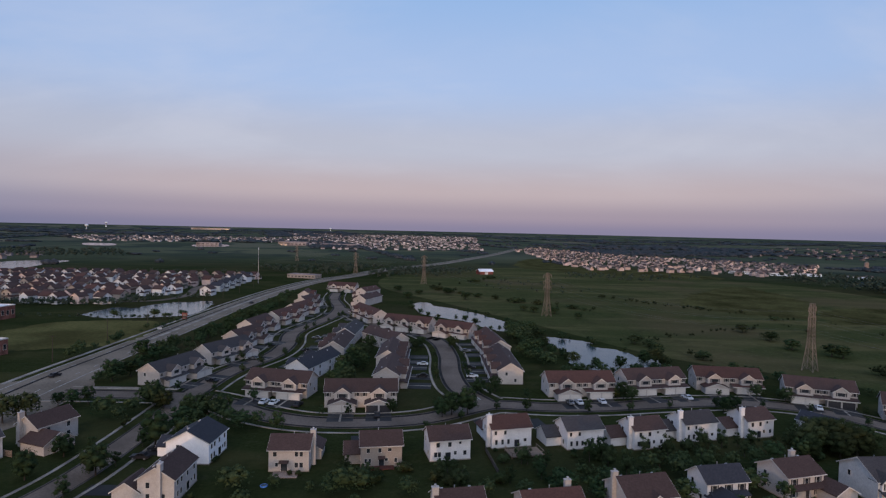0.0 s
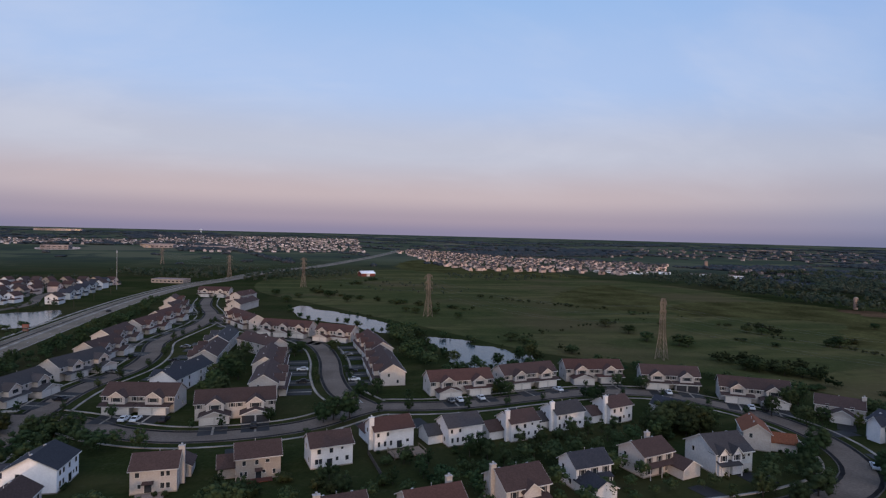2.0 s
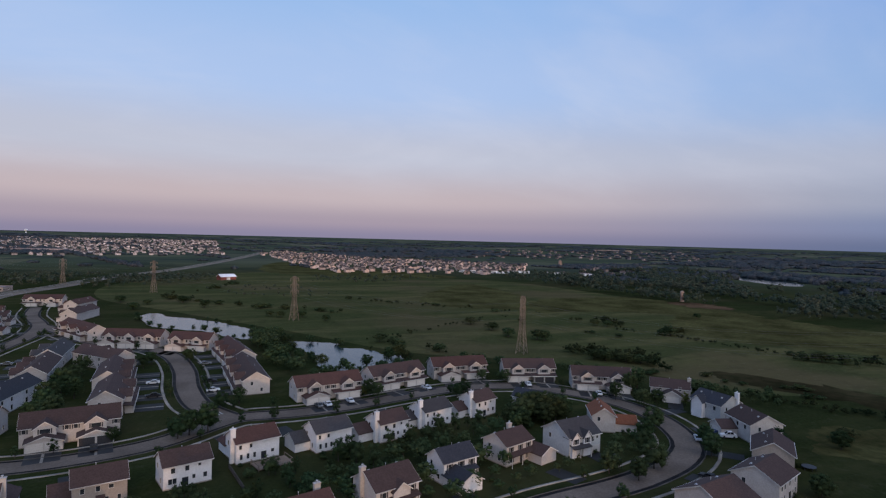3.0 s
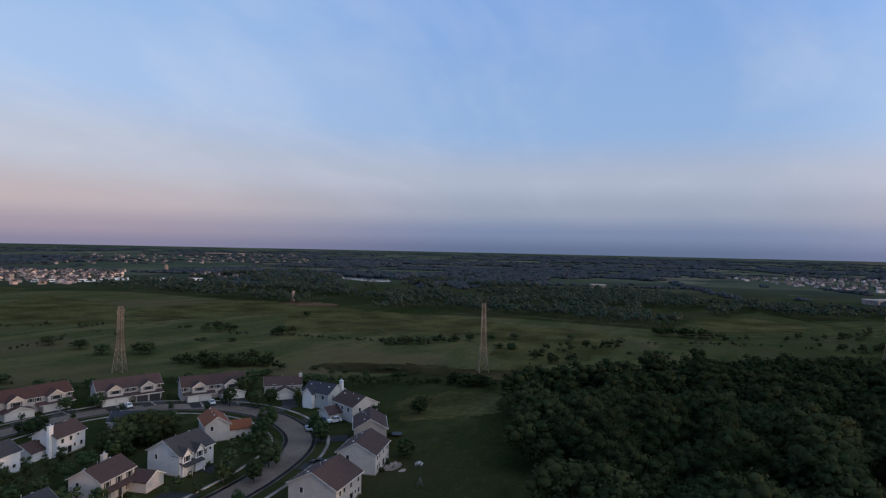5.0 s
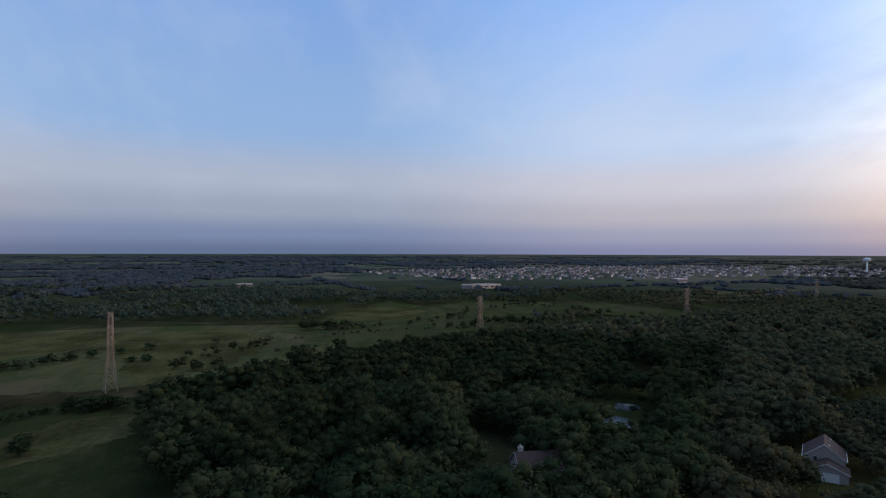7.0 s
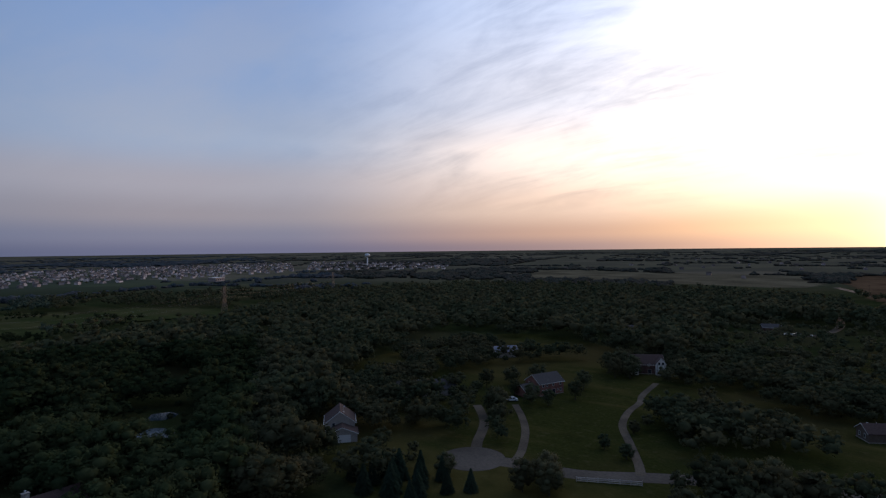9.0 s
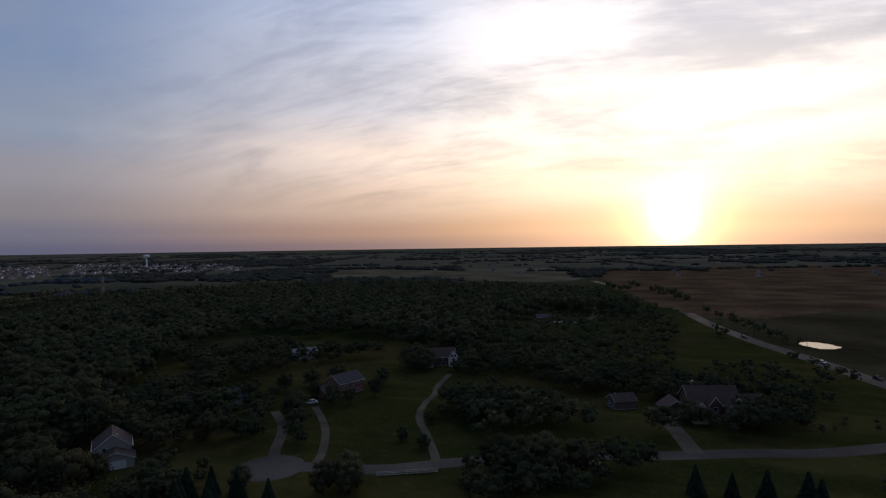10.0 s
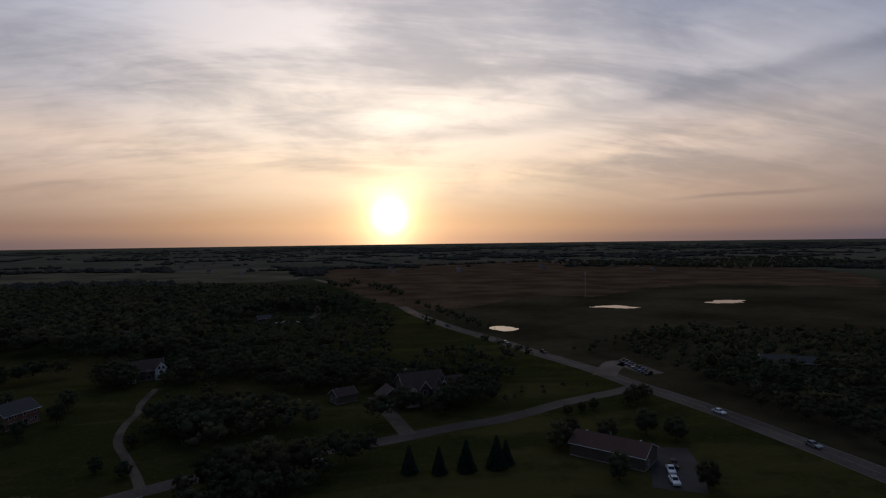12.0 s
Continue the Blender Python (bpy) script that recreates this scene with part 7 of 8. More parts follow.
for x, y, h_ in ((4, 176, 9), (9, 177, 9), (1, 174, 7), (-15, 178, 5), (14, 199, 6.5), (20, 203, 7), (-33, 204, 8), (-36, 212, 9),
                 (-38, 224, 9), (-36, 236, 10), (-34, 248, 9), (-33, 262, 9), (-36, 206, 7), (-31, 228, 8), (-12, 268, 6), (-9, 275, 7),
                 (6, 274, 7), (66, 193, 6), (64, 196, 7)):
    big_tree(x, y, h_, "leafy tree between rows of attached homes")
for x, y, h_ in ((97, 186, 6), (93, 184, 6), (113, 201, 6), (121, 197, 6), (147, 161, 7), (150, 150, 8), (154, 148, 7), (134, 130, 8),
                 (127, 126, 7), (118, 117, 7), (112, 108, 8), (140, 116, 6), (133, 108, 7), (103, 104, 6), (99, 110, 7), (176, 146, 8),
                 (178, 152, 8), (160, 168, 9), (166, 170, 9), (136, 80.5, 6.5), (174, 98, 6.5), (153, 103, 8), (134, 90, 6)):
    big_tree(x, y, h_, "leafy tree beside a bending street")
for x, y, h_ in ((104, 158, 9), (108, 154, 10), (112, 150, 9), (101, 152, 9), (106, 148, 8), (113, 157, 9), (117, 153, 8), (97, 147, 7), (110, 161, 8)):
    plant(x, y, h_, [KINDS[4]], 10.6, "big spreading olive-green tree behind houses", wide=1.25)
plant(166.0, 146.5, 6.0, GOLD, 6.0, "yellow-green young tree beside a house")
plant(62.0, 196.5, 5.0, GOLD, 6.0, "young tree with ochre leaves before attached homes")

# gardens between the two rows of houses
rng = random.Random(21)
made = 0
while made < 62:
    t = rng.random()
    x = -20 + 122 * t + rng.uniform(-6, 6)
    y = 124 + 0.20 * (x + 35) + rng.uniform(-8, 8)
    if free(x, y, -3.0):
        made += 1
        (bush(x, y, rng.uniform(1.5, 3.4), wide=1.2) if rng.random() < 0.45 else young_tree(x, y, rng.uniform(4.5, 8), "garden tree behind a house"))
for i in range(30):
    x, y = rng.uniform(-60, 130), rng.uniform(96, 205)
    if free(x, y, -1.0):
        bush(x, y, rng.uniform(1.0, 2.2))
# bushes at the house walls
for ob in [o for o in scene.objects if o.parent is None and o.name.split(".")[0] in ("house", "row_house") and o.matrix_world.translation.y > 60 and o.matrix_world.translation.length < 205]:
    for k in range(2):
        p = ob.matrix_world @ Vector((rng.uniform(-5.5, 5.5), -5.9 if ob.name.startswith("house") else 6.2, 0))
        if clear_of_roads(p.x, p.y, 0.5):
            bush(p.x, p.y, rng.uniform(0.9, 1.6), "low bush at a house wall")

# the meadow
for x, y, h_ in ((180.8, 338.9, 8), (182.5, 313.4, 8), (180.1, 289.4, 8.5), (190.6, 275.0, 9), (194, 272, 8), (186.5, 220.4, 8), (190, 216, 8), (197.1, 209.4, 8),
                 (202, 205, 7), (194, 222, 7), (262.2, 310.4, 7), (268, 304, 6), (281.7, 261.9, 9), (278, 266, 6), (367.4, 316.0, 6)):
    big_tree(x, y, h_ * 0.8, "lone bushy tree in a meadow", wide=1.7)
for x, y, h_ in ((121.9, 261.9, 6), (101.7, 296.0, 7), (106.7, 288.2, 6), (296.1, 177.7, 8), (290, 184, 6), (302, 170, 6), (219.0, 101.0, 8), (224, 99, 6),
                 (228, 96, 5), (330, 150, 7), (352, 128, 7), (341, 140, 5), (372, 96, 6), (318, 118, 5), (66, 404, 7), (80, 400, 7),
                 (60, 412, 6), (92, 380, 6), (20, 470, 8), (5, 505, 8), (-28, 470, 8), (-20, 500, 7), (-40, 520, 8)):
    big_tree(x, y, h_ * 0.8, "lone bushy tree at a meadow's edge", wide=1.7)
rng = random.Random(33)
for line, n_, lo, hi in ((curve([(140, 505), (218, 414), (235, 285), (312, 182), (320, 90), (385, -8)], 3), 20, 1.5, 3.5),
                         (curve([(60, 690), (20, 600), (-10, 560), (40, 480), (110, 420)], 3), 26, 2, 5),
                         (curve([(180, 100), (205, 128), (230, 140), (190, 190)], 3), 14, 1.5, 3)):
    for i in range(n_):
        p = line[rng.randrange(len(line))]
        bush(float(p[0]) + rng.gauss(0, 3), float(p[1]) + rng.gauss(0, 3), rng.uniform(lo, hi), "scrubby bush in a field hedge", "hedge bushes", 2.0)
# ragged hedges and thickets across the meadow
HEDGES_NEAR = [([(263, 332), (272, 326), (280, 312), (278, 303)], 26, 2.5, 5.5, 3.0),
          ([(277, 303), (267, 292), (277, 264), (286, 232), (293, 200), (293, 184)], 60, 1.2, 2.6, 2.0),
          ([(282, 270), (290, 262)], 9, 4, 7, 2.5),
          ([(293, 186), (304, 169), (325, 156)], 24, 2.5, 5.5, 2.5),
          ([(186, 238), (192, 225), (198, 217), (205, 211), (203, 192)], 46, 3, 7, 3.0),
          ([(198, 150), (210, 126), (221, 104)], 44, 1.5, 3.2, 3.0)]
HEDGES_FAR = [([(650, -150), (570, -185), (500, -205), (448, -112)], 70, 3, 7, 7.0),
          ([(420, 20), (480, -60), (560, -115), (610, -165)], 50, 2.5, 6, 6.0),
          ([(224, 108), (223, 100), (223, 90)], 14, 3, 6.5, 2.0),
          ([(306, 99), (288, 82), (339, 92), (348, 84), (351, 74), (372, 68)], 34, 2.5, 6, 4.0),
          ([(434, 46), (430, 28), (436, 10)], 30, 4, 8, 4.0),
          ([(424, -53), (433, -74), (453, -93), (462, -115), (448, -122), (455, -136)], 40, 3, 7, 4.0),
          ([(379, 54), (412, 0), (421, -51), (426, -106), (424, -155)], 50, 1.2, 3, 2.0)]
HEDGES_NORTH = [([(100, 300), (150, 330), (210, 360), (262, 384)], 34, 1.0, 2.6, 4.0),
          ([(140, 505), (218, 414), (262, 384)], 40, 1.5, 4, 3.0),
          ([(60, 690), (20, 600), (-10, 560), (40, 480), (110, 420)], 40, 1.5, 4.5, 4.0),
          ([(120, 262), (108, 286), (98, 300)], 14, 2, 4.5, 3.0)]



def hedge_spots(seed):
    rng = random.Random(seed)
    for pts, n_, lo, hi, loose in HEDGES_NEAR + HEDGES_FAR + HEDGES_NORTH:
        line = curve(pts, 2)
        for i in range(n_):
            p = line[rng.randrange(len(line))]
            yield float(p[0]) + rng.gauss(0, loose), float(p[1]) + rng.gauss(0, loose), rng.uniform(lo, hi)


# bushes round the ponds
for pond in (POND_MAIN, POND_LOWER):
    edge = curve(pond, 3, True)
    c = edge.mean(0)
    for k in range(26 if pond is POND_MAIN else 30):
        p = edge[rng.randrange(len(edge))]
        q = p + (p - c) / np.linalg.norm(p - c) * rng.uniform(1.0, 6.0)
        (young_tree if rng.random() < 0.35 else bush)(float(q[0]), float(q[1]), rng.uniform(2.0, 5.0), "waterside bush on a pond's bank", "bushes round the pond")
for x, y in ((46, 296), (40, 306), (44, 284), (50, 276), (52, 264), (46, 268), (58, 246), (66, 240), (76, 238), (88, 244), (98, 256), (38, 318), (100, 262)):
    big_tree(x, y, rng.uniform(6, 8.5), "willow-like tree on a pond's bank", "bushes round the pond")

# spruces and garden trees by the lane
for x, y, h_ in ((-12.7, -142, 9), (-20, -140, 8.5), (-27, -140.5, 10), (-35, -141, 10.5), (-38, -143, 8), (104, -104, 9), (98.6, -105, 10), (95, -109, 9), (89.5, -111, 8), (94, -97, 10), (100, -94, 9), (88, -100, 8), (108, -98, 8), (84, -106, 7.5), (80, -110, 7), (91, -104, 8.5), (102, -99, 8), (86, -95, 8), (97, -101, 9)):
    spruce(x, y, h_)
for x, y, h_ in ((108, -188, 8), (118, -192, 7), (100, -186, 7), (96, -200, 8), (100, -216, 9), (120, -214, 10), (128, -206, 9), (134, -196, 9),
                 (98, -244, 10), (92, -246, 9), (97, -255, 11), (101, -259, 11), (93, -253, 10), (104, -252, 11), (112, -166, 7), (104, -158, 7),
                 (120, -160, 8), (128, -152, 8), (132, -160, 7), (138, -150, 8), (126, -142, 8), (116, -146, 6)):
    plant(x, y, h_, COUNTRY, 10.6, "garden tree of a country house", wide=1.15)
for x, y, h_ in ((23, -146, 11), (28, -137, 12), (34, -141, 11), (20, -139, 12), (15, -146, 10), (30, -147, 9), (64, -119, 9), (70, -117, 9),
                 (67, -124, 9), (90, -113, 7), (74, -258, 10), (70, -250, 9), (64, -174, 5), (50, -182, 6), (58, -152, 5), (66, -156, 5)):
    plant(x, y, h_, COUNTRY, 10.6, "big leafy tree beside a lane", wide=1.15)
for x, y, h_ in ((-68.7, -178.9, 4), (-74.5, -181, 4), (-79.5, -183, 4.5), (-97, -186, 8), (-93, -184, 7), (-101, -188, 7), (-55, -150, 9), (-60, -155, 8),
                 (-70, -152, 8), (-84, -156, 9), (-90, -150, 8), (-62, -128, 8), (-80, -120, 7), (-16, -196, 9), (-30, -196, 8), (-36, -200, 9),
                 (-8, -222, 9), (-20, -220, 10), (-34, -222, 10)):
    plant(x, y, h_, COUNTRY, 10.6, "garden tree between a lane and a country road", wide=1.15)


# ---------------------------------------------------------------- woods
def coarse_tree(seed, leaves, size, n=6, core=6, V0=LOW_V, F0=LOW_F, low=3.0, high=10.4):
    """A tree for the joined woods."""
    rng = np.random.default_rng(seed)
    return tree_arrays(rng, lobes(rng, 3.9, low, high, n), leaves, size, core, V0, F0)


def woods(name, spots, kinds, label, material, seed):
    """Many trees as one mesh."""
    rng = np.random.default_rng(seed)
    V, F, N, k = [], [], [], 0
    for x, y, h_ in spots:
        v, f, n = kinds[rng.integers(len(kinds))]
        a, s = rng.uniform(0, math.tau), h_ / 10.8
        w = s * rng.uniform(0.95, 1.5)
        c, d = math.cos(a), math.sin(a)
        V.append(np.c_[(v[:, 0] * c - v[:, 1] * d) * w + x, (v[:, 0] * d + v[:, 1] * c) * w + y, v[:, 2] * s + on_land(x, y)])
        N.append(np.c_[n[:, 0] * c - n[:, 1] * d, n[:, 0] * d + n[:, 1] * c, n[:, 2]])
        F.append(f + k)
        k += len(v)
    me = leafy(name, np.concatenate(V), np.concatenate(F), np.concatenate(N), material)
    tagged(new(name, me), label, "trees", kind="stuff")


FOREST = [(126, 42), (163, 57), (196, 69), (219, 74), (248, 52), (284, 20), (306, -20), (330, -60), (360, -105), (385, -165), (400, -225), (450, -305), (495, -410), (535, -545), (480, -655), (315, -720),
          (95, -680), (40, -610), (-2, -510), (-28, -425), (-22, -330), (-14, -262), (20, -240), (64, -272), (118, -300), (126, -312), (200, -335), (250, -305), (215, -212), (182, -160), (128, -112), (110, -86), (100, -20)]
GLADES = [(160, -34, 15, 9), (180, -80, 22, 13), (200, -94, 15, 12), (163, -70, 14, 10), (240, -120, 22, 16), (133, -40, 14, 12), (143, -124, 11, 11), (132, -112, 10, 10), (60, -430, 16, 10), (132, -355, 12, 10), (90, -420, 14, 8)]
grid = []
rng = random.Random(55)
within = lambda x, y, ellipses: any(((x - a) / p) ** 2 + ((y - b) / q) ** 2 < 1 for a, b, p, q in ellipses)
u = -60.0
while u < 560:
    v = -730.0
    while v < 90:
        far_out = math.hypot(u, v) > 330
        gap = 8.6 if far_out else 6.7
        x, y = u + rng.uniform(-2.6, 2.6), v + rng.uniform(-2.6, 2.6)
        if inside(x, y, FOREST) and not inside(x, y, CLEARING) and not within(x, y, GLADES) and rng.random() < 0.93 and not near_line(x, y, HIGHWAY, 14):
            low = -40 < x < 84 and -470 < y < -225  # younger growth
            tall = rng.uniform(9.5, 16.5) if rng.random() < 0.72 else rng.uniform(5.5, 9)
            if not low:
                grid.append((x, y, tall))
            elif noise.noise(Vector((x / 30, y / 30, 2.0))) > -0.2:
                grid.append((x, y, tall * 0.58))
        elif within(x, y, GLADES[1:4]) and not within(x, y, [(a, b, p + 1.5, q + 1.5) for a, b, p, q in POOLS]):
            grid.append((x, y, rng.uniform(2.0, 4.2)))  # low scrub round the woodland pools
        v += gap
    u += 7.4
grid.sort(key=lambda p: math.hypot(p[0] - 165, p[1] - 15))
for x, y, h_ in grid[:60]:
    plant(x, y, h_, WILD, 10.6, "forest tree with a dense dark crown", group="forest trees", wide=1.1)
FINE = [coarse_tree(150 + i, 1250, 0.26, 22, 14, PLAIN_V, PLAIN_F, low=1.8 + 0.3 * (i % 3), high=9.6 + 0.5 * (i % 4)) for i in range(9)]
MID = [coarse_tree(100 + i, 250, 0.42, 15, 9, PLAIN_V, PLAIN_F) for i in range(7)]
LOOSE = [coarse_tree(120 + i, 90, 0.55, 8, 7, PLAIN_V, PLAIN_F, low=1.2) for i in range(5)]
rest = grid[60:]
# south: the side towards the sun, planted with the glare-coloured leaves
south = lambda p: p[1] < -0.75 * p[0] + 20
for pick, leaf_mat, seed in ((lambda p: not south(p), LEAF, 5), (south, LEAF_GLARE, 15)):
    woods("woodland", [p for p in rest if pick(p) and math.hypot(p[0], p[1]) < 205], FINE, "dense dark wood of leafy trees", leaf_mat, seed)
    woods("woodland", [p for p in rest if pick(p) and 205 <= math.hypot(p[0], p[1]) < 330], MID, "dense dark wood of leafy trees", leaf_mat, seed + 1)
FAR = [coarse_tree(200 + i, 36, 0.9, 6, 3, PLAIN_V, PLAIN_F) for i in range(6)]
woods("woodland", [p for p in rest if math.hypot(p[0], p[1]) >= 330], FAR, "dark wood that reaches to far fields", LEAF_GLARE, 2)

# woods and scrub beyond
spots = []
rng = random.Random(66)


BARE_SPOTS = [(130, -113, 13, 11), (118, -102, 8, 8), (80, -178, 15, 40), (74, -148, 12, 12), (170, -298, 50, 14), (128, -286, 26, 12), (112, -240, 10, 16), (128, -148, 10, 10), (-20, -172, 26, 8),
              (90, -190, 15, 46), (116, -250, 20, 22), (170, -290, 24, 16), (215, -296, 30, 20), (66, -216, 13, 20), (60, -165, 12, 14), (112, -128, 12, 12)]


LAKE_SHORE = [(560, 400), (650, 350), (840, 500), (935, 600), (900, 690), (780, 620)]


def fill(poly, n, lo, hi, gap, seed, broken=-9.0, off=2.0):
    for x, y in scatter(poly, n, gap, seed):
        if inside(x, y, LAKE_SHORE) and (math.hypot(x, y) > 850 or noise.noise(Vector((x / 30, y / 30, 9.0))) < 0.12):
            continue
        if inside(x, y, CLEARING) or noise.noise(Vector((x / 55, y / 55, 1.7))) < broken or any(((x - a) / p) ** 2 + ((y - b) / q) ** 2 < 1 for a, b, p, q in BARE_SPOTS):
            continue
        if clear_of_roads(x, y, 5) and not any(near_line(x, y, l, w + 3) for l, w in DRIVES) and all((x - a) ** 2 + (y - b) ** 2 > (r + off) ** 2 for a, b, r in FOOT):
            spots.append((x, y, rng.uniform(lo, hi)))


fill([(430, 535), (445, 475), (425, 372), (437, 326), (452, 283), (500, 273), (458, 167), (465, 116), (464, 76), (476, 28), (500, -12), (720, -20), (870, 140), (820, 240), (960, 430), (830, 520), (800, 600), (1000, 870), (750, 870), (515, 720)], 3600, 6, 13, 8, 11, -0.08)
fill([(500, -12), (720, -20), (800, -300), (680, -560), (560, -560), (500, -320), (430, -120), (440, -40)], 1300, 6, 12, 8, 12, -0.08)
fill([(-131, -251), (-150, -300), (-210, -317), (-294, -277), (-260, -200), (-158, -130), (-140, -150), (-137, -206)], 330, 5, 10, 7, 13)
fill([(-52, -410), (-24, -300), (-30, -250), (20, -240), (-90, -222), (-98, -240), (-80, -310), (-60, -370)], 160, 3, 8, 5, 14, 0.0)
fill([(-420, -1250), (-640, -900), (-1010, -950), (-1100, -1300)], 420, 8, 13, 14, 15)
fill([(-56, -480), (-62, -440), (-72, -385), (-80, -352), (-88, -356), (-78, -400), (-68, -470)], 34, 4, 8, 6, 61)
fill([(-112, -262), (-118, -275), (-150, -290), (-200, -300), (-196, -310), (-140, -300), (-108, -276)], 26, 3, 6, 7, 62)
fill(EAST_ESTATE, 420, 4, 7.5, 16, 63)
fill([(-30, -600), (-44, -480), (-60, -470), (-30, -700), (20, -800), (40, -760)], 70, 6, 12, 8, 16)
fill([(-300, 395), (-233, 396), (-214, 420), (-190, 432), (-176, 436), (-182, 444), (-220, 430), (-290, 402)], 60, 3, 7, 4, 17)
fill([(-262, 340), (-196, 335), (-150, 338), (-152, 342), (-216, 338), (-264, 346)], 30, 1.5, 3.5, 4, 18)
fill([(-330, 372), (-236, 384), (-224, 388), (-208, 404), (-214, 410), (-236, 398), (-300, 392), (-334, 386)], 90, 3, 6.5, 4, 64, off=-6.0)
fill([(-480, 560), (-190, 600), (-220, 470), (-240, 400), (-300, 395), (-400, 450)], 130, 3, 6, 14, 19)
fill([(-200, 690), (-60, 640), (20, 700), (60, 780), (-100, 820), (-260, 760)], 240, 5, 10, 9, 21)
fill([(-760, 900), (-620, 870), (-520, 960), (-640, 1120), (-860, 1050)], 200, 6, 11, 12, 22)
fill([(150, 700), (210, 660), (330, 720), (340, 750), (240, 760), (170, 780)], 60, 3, 7, 8, 23)
fill([(430, 650), (450, 570), (520, 600), (620, 780), (560, 840), (450, 780)], 150, 5, 10, 8, 24)
fill(LIT_ESTATE, 760, 3.5, 7, 9, 25)
fill(ESTATE, 170, 3.5, 7, 9, 31, off=-3.0)
fill([(30, -240), (-10, -262), (-20, -300), (60, -290), (84, -300), (66, -272)], 70, 5, 10, 7, 26)
fill([(-20, -222), (-90, -215), (-96, -208), (-50, -190), (-44, -214)], 16, 2, 5, 7, 27)
fill([(10, -180), (50, -160), (64, -196), (40, -232), (0, -236), (2, -222), (14, -212)], 70, 5, 10, 5, 28, -0.05)
fill([(40, 560), (110, 500), (150, 560), (110, 640), (60, 640)], 30, 2, 5, 8, 29)
woods("woodland", [p for p in spots if p[1] > -0.3 * p[0]], FAR, "woods and scrub between fields and houses", WOODS_MID, 3)
woods("woodland", [p for p in spots if p[1] <= -0.3 * p[0]], FAR, "thickets between paddocks and fields", LEAF_GLARE, 13)

# groves and thickets between the gardens
spots = []
fill([(-128, 200), (-118, 200), (-113, 240), (-110, 300), (-112, 380), (-118, 470), (-130, 470), (-126, 380), (-124, 300), (-124, 250)], 100, 2.5, 6.0, 4, 41)
fill([(-40, 200), (-34, 200), (-30, 230), (-32, 262), (-38, 268), (-38, 236)], 36, 5, 9, 3.5, 42)
fill([(38, 214), (60, 220), (92, 224), (122, 226), (140, 216), (164, 192), (172, 194), (150, 222), (120, 238), (60, 232)], 60, 2.5, 6, 5, 43)
fill([(38, 232), (46, 236), (44, 300), (52, 320), (40, 322), (36, 300)], 40, 4, 8, 4, 44)
fill([(-48, 120), (20, 122), (70, 138), (112, 152), (96, 146), (60, 134), (10, 121)], 90, 3, 7, 3.5, 45, off=-2.0)
fill([(-50, 112), (-8, 100), (-6, 116), (-22, 128), (-48, 126)], 12, 2, 4.5, 4, 46, off=1.0)
fill([(180, 150), (196, 130), (208, 140), (190, 170)], 20, 2, 5, 4, 47)
fill([(28, 100), (60, 112), (100, 128), (96, 146), (60, 140), (24, 128)], 40, 3, 6.5, 4, 56, -0.1, off=-2.0)
fill([(-70, 150), (-60, 156), (-44, 152), (-44, 160), (-60, 166), (-74, 170)], 12, 4, 8, 4, 57)
fill([(46, 104), (90, 112), (96, 118), (70, 116), (50, 108)], 14, 2, 4, 4, 48)
fill([(-100, 160), (-70, 158), (-68, 176), (-92, 184)], 16, 4, 8, 4.5, 49)
fill([(96, 108), (128, 124), (130, 134), (112, 142), (104, 120)], 14, 3, 6, 5, 50)
# dark bushes on the field's edge by the wide road and on the near bank of the pond
spots += [(-154.0, 266.5, 5.5), (-154.6, 273.0, 6), (-153.9, 269.1, 5), (-154.8, 239.0, 6), (-156.0, 245.2, 6.5), (-155.1, 235.9, 4.5), (-156.2, 255.3, 3.5), (-154.3, 262.7, 3), (-152.7, 311.5, 3.5),
          (-153.1, 320.5, 4), (-154.0, 306.2, 3.5), (-158.0, 304.1, 4), (-152.9, 328.1, 4), (-156.7, 296.1, 2.5), (-196.0, 339.1, 6), (-194.1, 339.3, 5), (-173.3, 341.9, 6.5), (-172.7, 344.1, 6),
          (-166.0, 340.7, 4.5), (-164.2, 343.0, 4), (-184.5, 340.5, 3), (-181.1, 340.9, 2.5), (-160.4, 350.0, 5), (-159.0, 352.4, 4), (-189.2, 339.9, 2.5), (-176.7, 341.5, 3)]
woods("garden_trees", spots, MID, "leafy garden trees and thickets between houses", LEAF_TOWN, 4)
spots = []
fill([(128, -112), (182, -160), (215, -212), (200, -330), (126, -310), (64, -272), (20, -240), (-10, -262), (-20, -226), (20, -190), (60, -150), (100, -136)], 680, 4.5, 10.5, 5, 51, -0.10)
fill([(-8, -160), (14, -156), (60, -130), (80, -118), (60, -104), (10, -130)], 70, 5, 11, 5, 52, -0.05)
fill([(-44, -186), (-6, -178), (-10, -240), (-60, -236)], 60, 5, 10, 5, 53, -0.1)
fill([(-58, -158), (-90, -166), (-104, -150), (-96, -118), (-84, -112), (-84, -150)], 60, 5, 9, 4.5, 54, -0.05)
fill([(-134, -200), (-128, -130), (-150, -90), (-200, -150), (-260, -200), (-160, -240)], 220, 4, 9, 7, 55)
fill([(104, -90), (128, -112), (142, -136), (126, -140), (108, -122), (98, -110)], 34, 4, 9, 5, 58, off=-1.0)
fill([(150, -136), (176, -160), (200, -210), (170, -196), (140, -160), (136, -146)], 60, 5, 10, 5, 59, -0.1, off=-2.0)
woods("garden_trees", spots, MID, "leafy thickets and trees round country houses", LEAF_GLARE, 7)


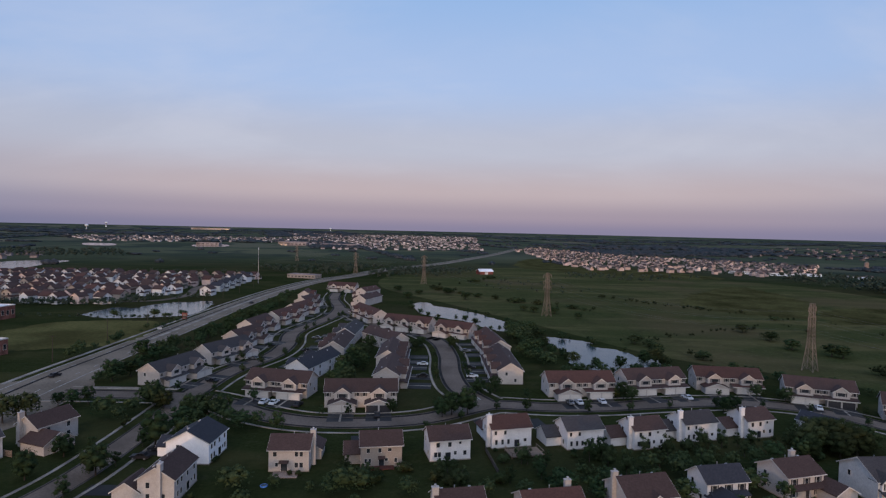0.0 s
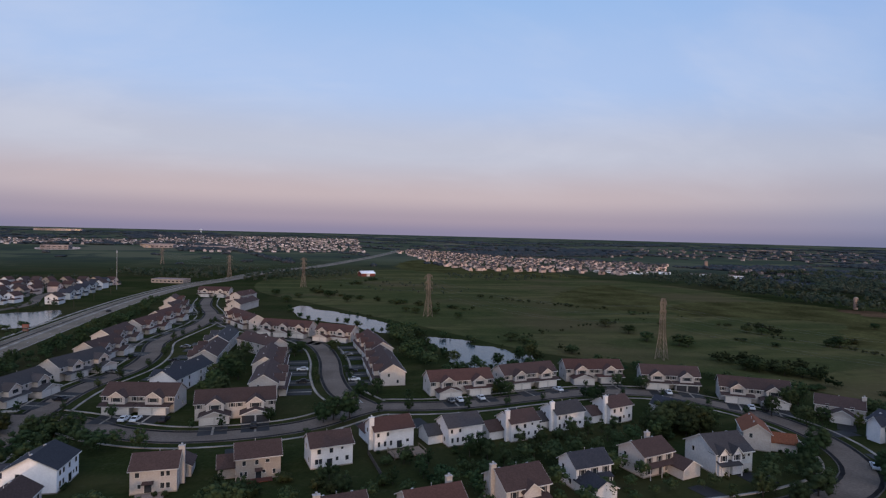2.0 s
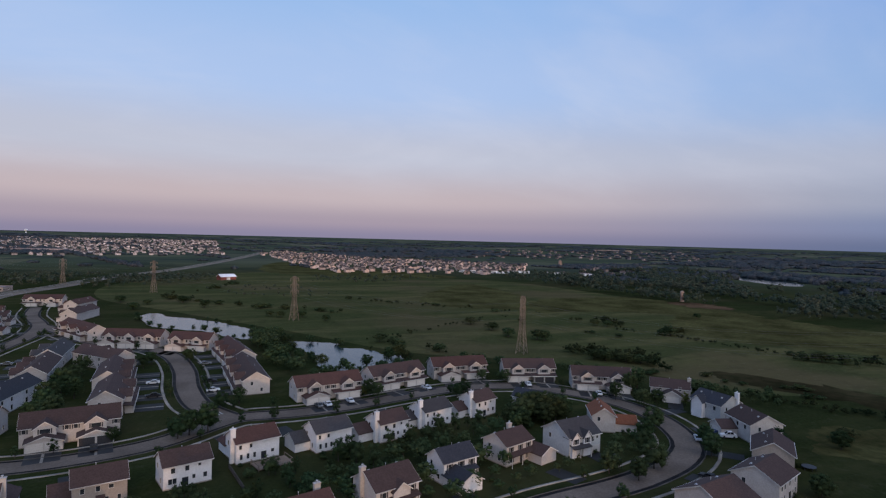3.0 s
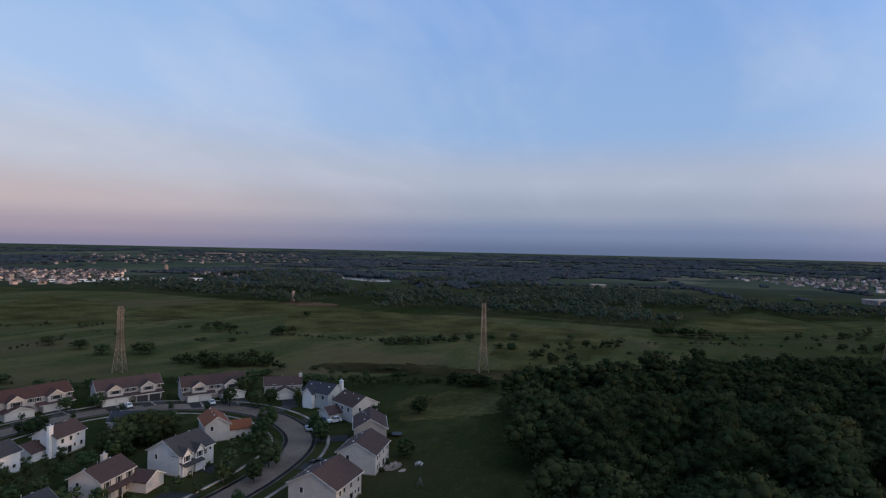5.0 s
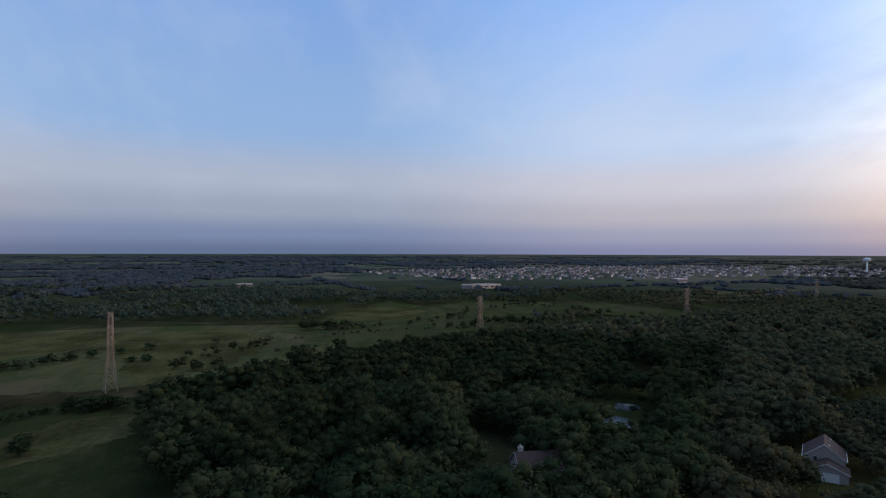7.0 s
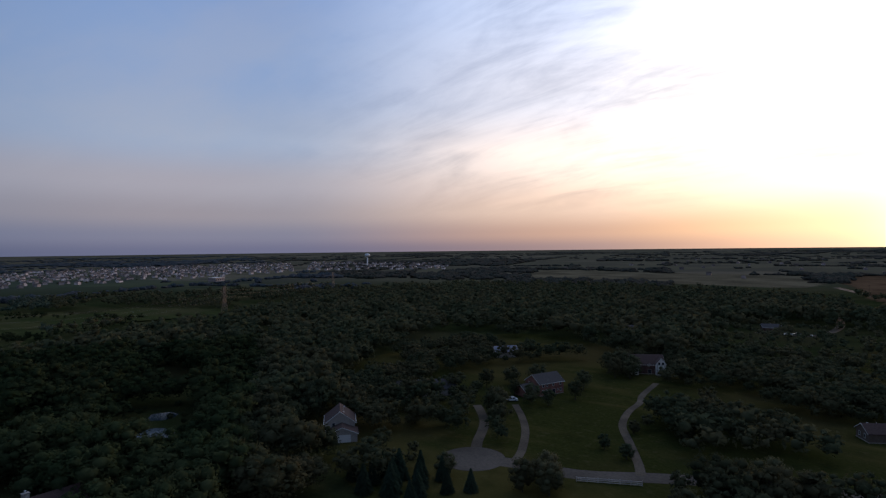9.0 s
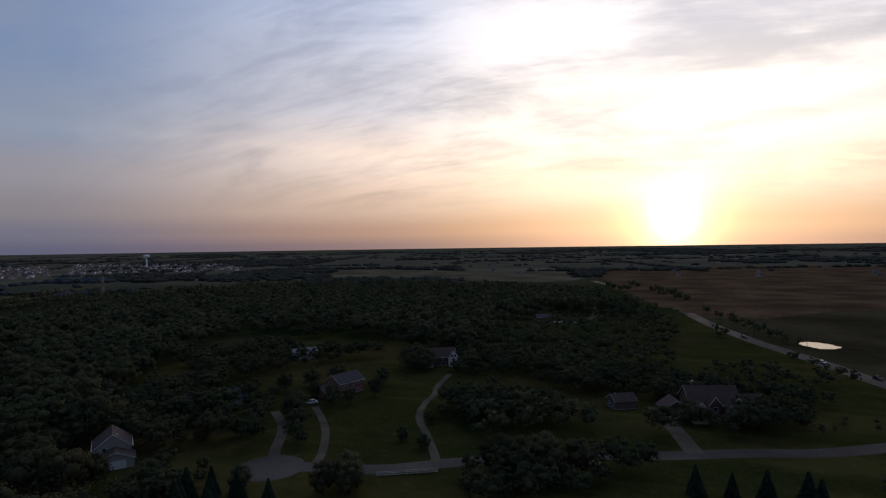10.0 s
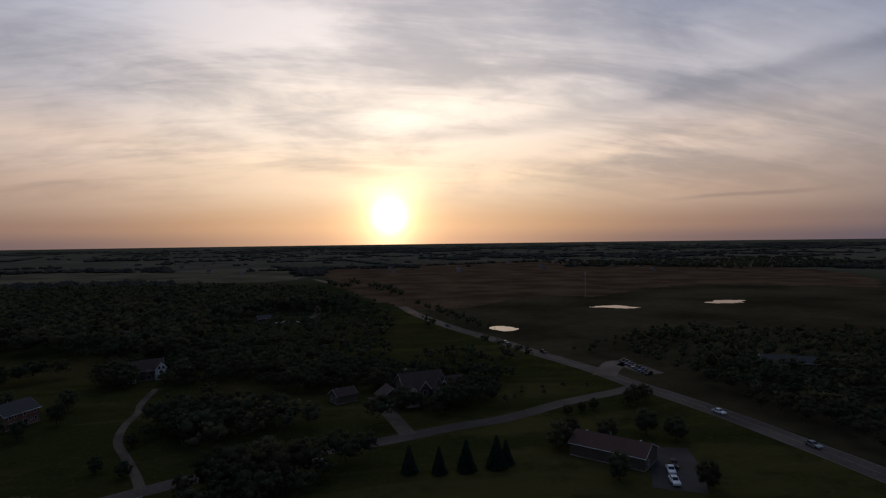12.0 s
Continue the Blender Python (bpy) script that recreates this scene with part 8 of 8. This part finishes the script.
woods("hedgerow", list(hedge_spots(81)), LOOSE, "ragged hedge of scrubby bushes across a meadow", LEAF, 6)


# belts of wood and hedgerows out to the horizon, laid out on the square sections of the farm land
def far_belts(seed):
    rng = np.random.default_rng(seed)
    side, turn = 250.0, 0.30
    c, d = math.cos(turn), math.sin(turn)
    spots = []

    def put(x, y, wide, tall):
        r = math.hypot(x, y)
        if not 840 < r < 4150 or inside(x, y, LIT_ESTATE) or inside(x, y, CLEARING) or inside(x, y, EAST_ESTATE) or not clear_of_roads(x, y, 9):
            return
        if y > 0 and abs(x) < 420 and r < 900:
            return
        if y < 0 and -900 < x < 60 and r < 1250:
            return
        if inside(x, y, PALE_FIELD) or inside(x, y, LAKE_SHORE) or inside(x, y, [(-1050, 1250), (-350, 1400), (-380, 1900), (-1050, 1640)]):
            return
        spots.append((x, y, wide, tall))

    for i in range(-20, 20):
        for j in range(-20, 20):
            mx, my = (i + 0.5) * side, (j + 0.5) * side
            x0, y0 = mx * c - my * d, mx * d + my * c
            r = math.hypot(x0, y0)
            if r > 5050 or r < 500:
                continue
            dens = noise.noise(Vector((x0 / 700, y0 / 700, 3.1))) + 0.5 * noise.noise(Vector((x0 / 260, y0 / 260, 7.7)))
            if x0 > 300 and -500 < y0 < 1300:
                dens += 0.34
            if y0 < -0.55 * x0 - 300:
                dens -= 0.08
            north = y0 > 0 and x0 < 500 and r < 1550
            if north:
                dens -= 0.5
            gap = 9.0 * (1 + r / 900)
            n = int((side / gap) ** 2 * 1.1)
            if dens > 0.17:
                for k in range(n):
                    u, v = rng.uniform(-0.5, 0.5, 2) * side
                    x, y = x0 + u * c - v * d, y0 + u * d + v * c
                    if noise.noise(Vector((x / 120, y / 120, 5.0))) > -0.22:
                        put(x, y, gap * rng.uniform(0.40, 0.66), rng.uniform(6.0, 11.0))
            else:
                for k in range(int(rng.integers(0, 4))):
                    put(x0 + rng.normal(0, 70), y0 + rng.normal(0, 70), rng.uniform(4, 8) * (1 + r / 3000), rng.uniform(4, 8))
            for edge in (0, 1):
                if rng.random() < (0.22 if north else 0.5):
                    step = max(9.0, gap * 0.6)
                    for k in range(int(side / step)):
                        if rng.random() < 0.82:
                            u, v = -side / 2 + k * step + rng.normal(0, 3), side / 2 + rng.normal(0, 4)
                            u, v = (u, v) if edge else (v, u)
                            put(x0 + u * c - v * d, y0 + u * d + v * c, step * rng.uniform(0.45, 0.8), rng.uniform(3.5, 8.5))
    # dry: the belts towards the sun, with the warm glow in their colour
    for dry in (False, True):
        V, F, N, k = [], [], [], 0
        for x, y, wide, tall in spots:
            r = math.hypot(x, y)
            if (y < -0.55 * x - 300) != dry:
                continue
            tall *= 1.0 - 0.62 * max(0.0, (r - 2200) / 2660)
            v, f = (PLAIN_V, PLAIN_F)
            bulges = [(0.0, 0.0, 1.0)] if r > 1900 else [(-0.3, 0.1, 0.72), (0.42, 0.3, 0.6), (0.15, -0.5, 0.5)]
            a = rng.uniform(0, math.tau)
            for p, q, big in bulges:
                size = np.array([wide * rng.uniform(0.8, 1.2), wide * rng.uniform(0.8, 1.2), tall * rng.uniform(0.5, 0.68)]) * (big, big, 0.4 + 0.6 * big)
                u, w = x + wide * (p * math.cos(a) - q * math.sin(a)), y + wide * (p * math.sin(a) + q * math.cos(a))
                V.append(v * (1 + rng.normal(0, 0.24, len(v))[:, None]) * size + (u, w, on_land(u, w) + size[2] * 0.6))
                N.append(v / size * size[2] + (0, 0, 0.15))
                F.append(f + k)
                k += len(v)
        me = leafy("woodland", np.concatenate(V), np.concatenate(F), np.concatenate(N), WOODS_GLOW if dry else WOODS_HAZED)
        tagged(new("woodland", me), "far belts of wood, evening glow in their colour" if dry else "far belts of dark wood out to the horizon", "trees", kind="stuff")


far_belts(8)
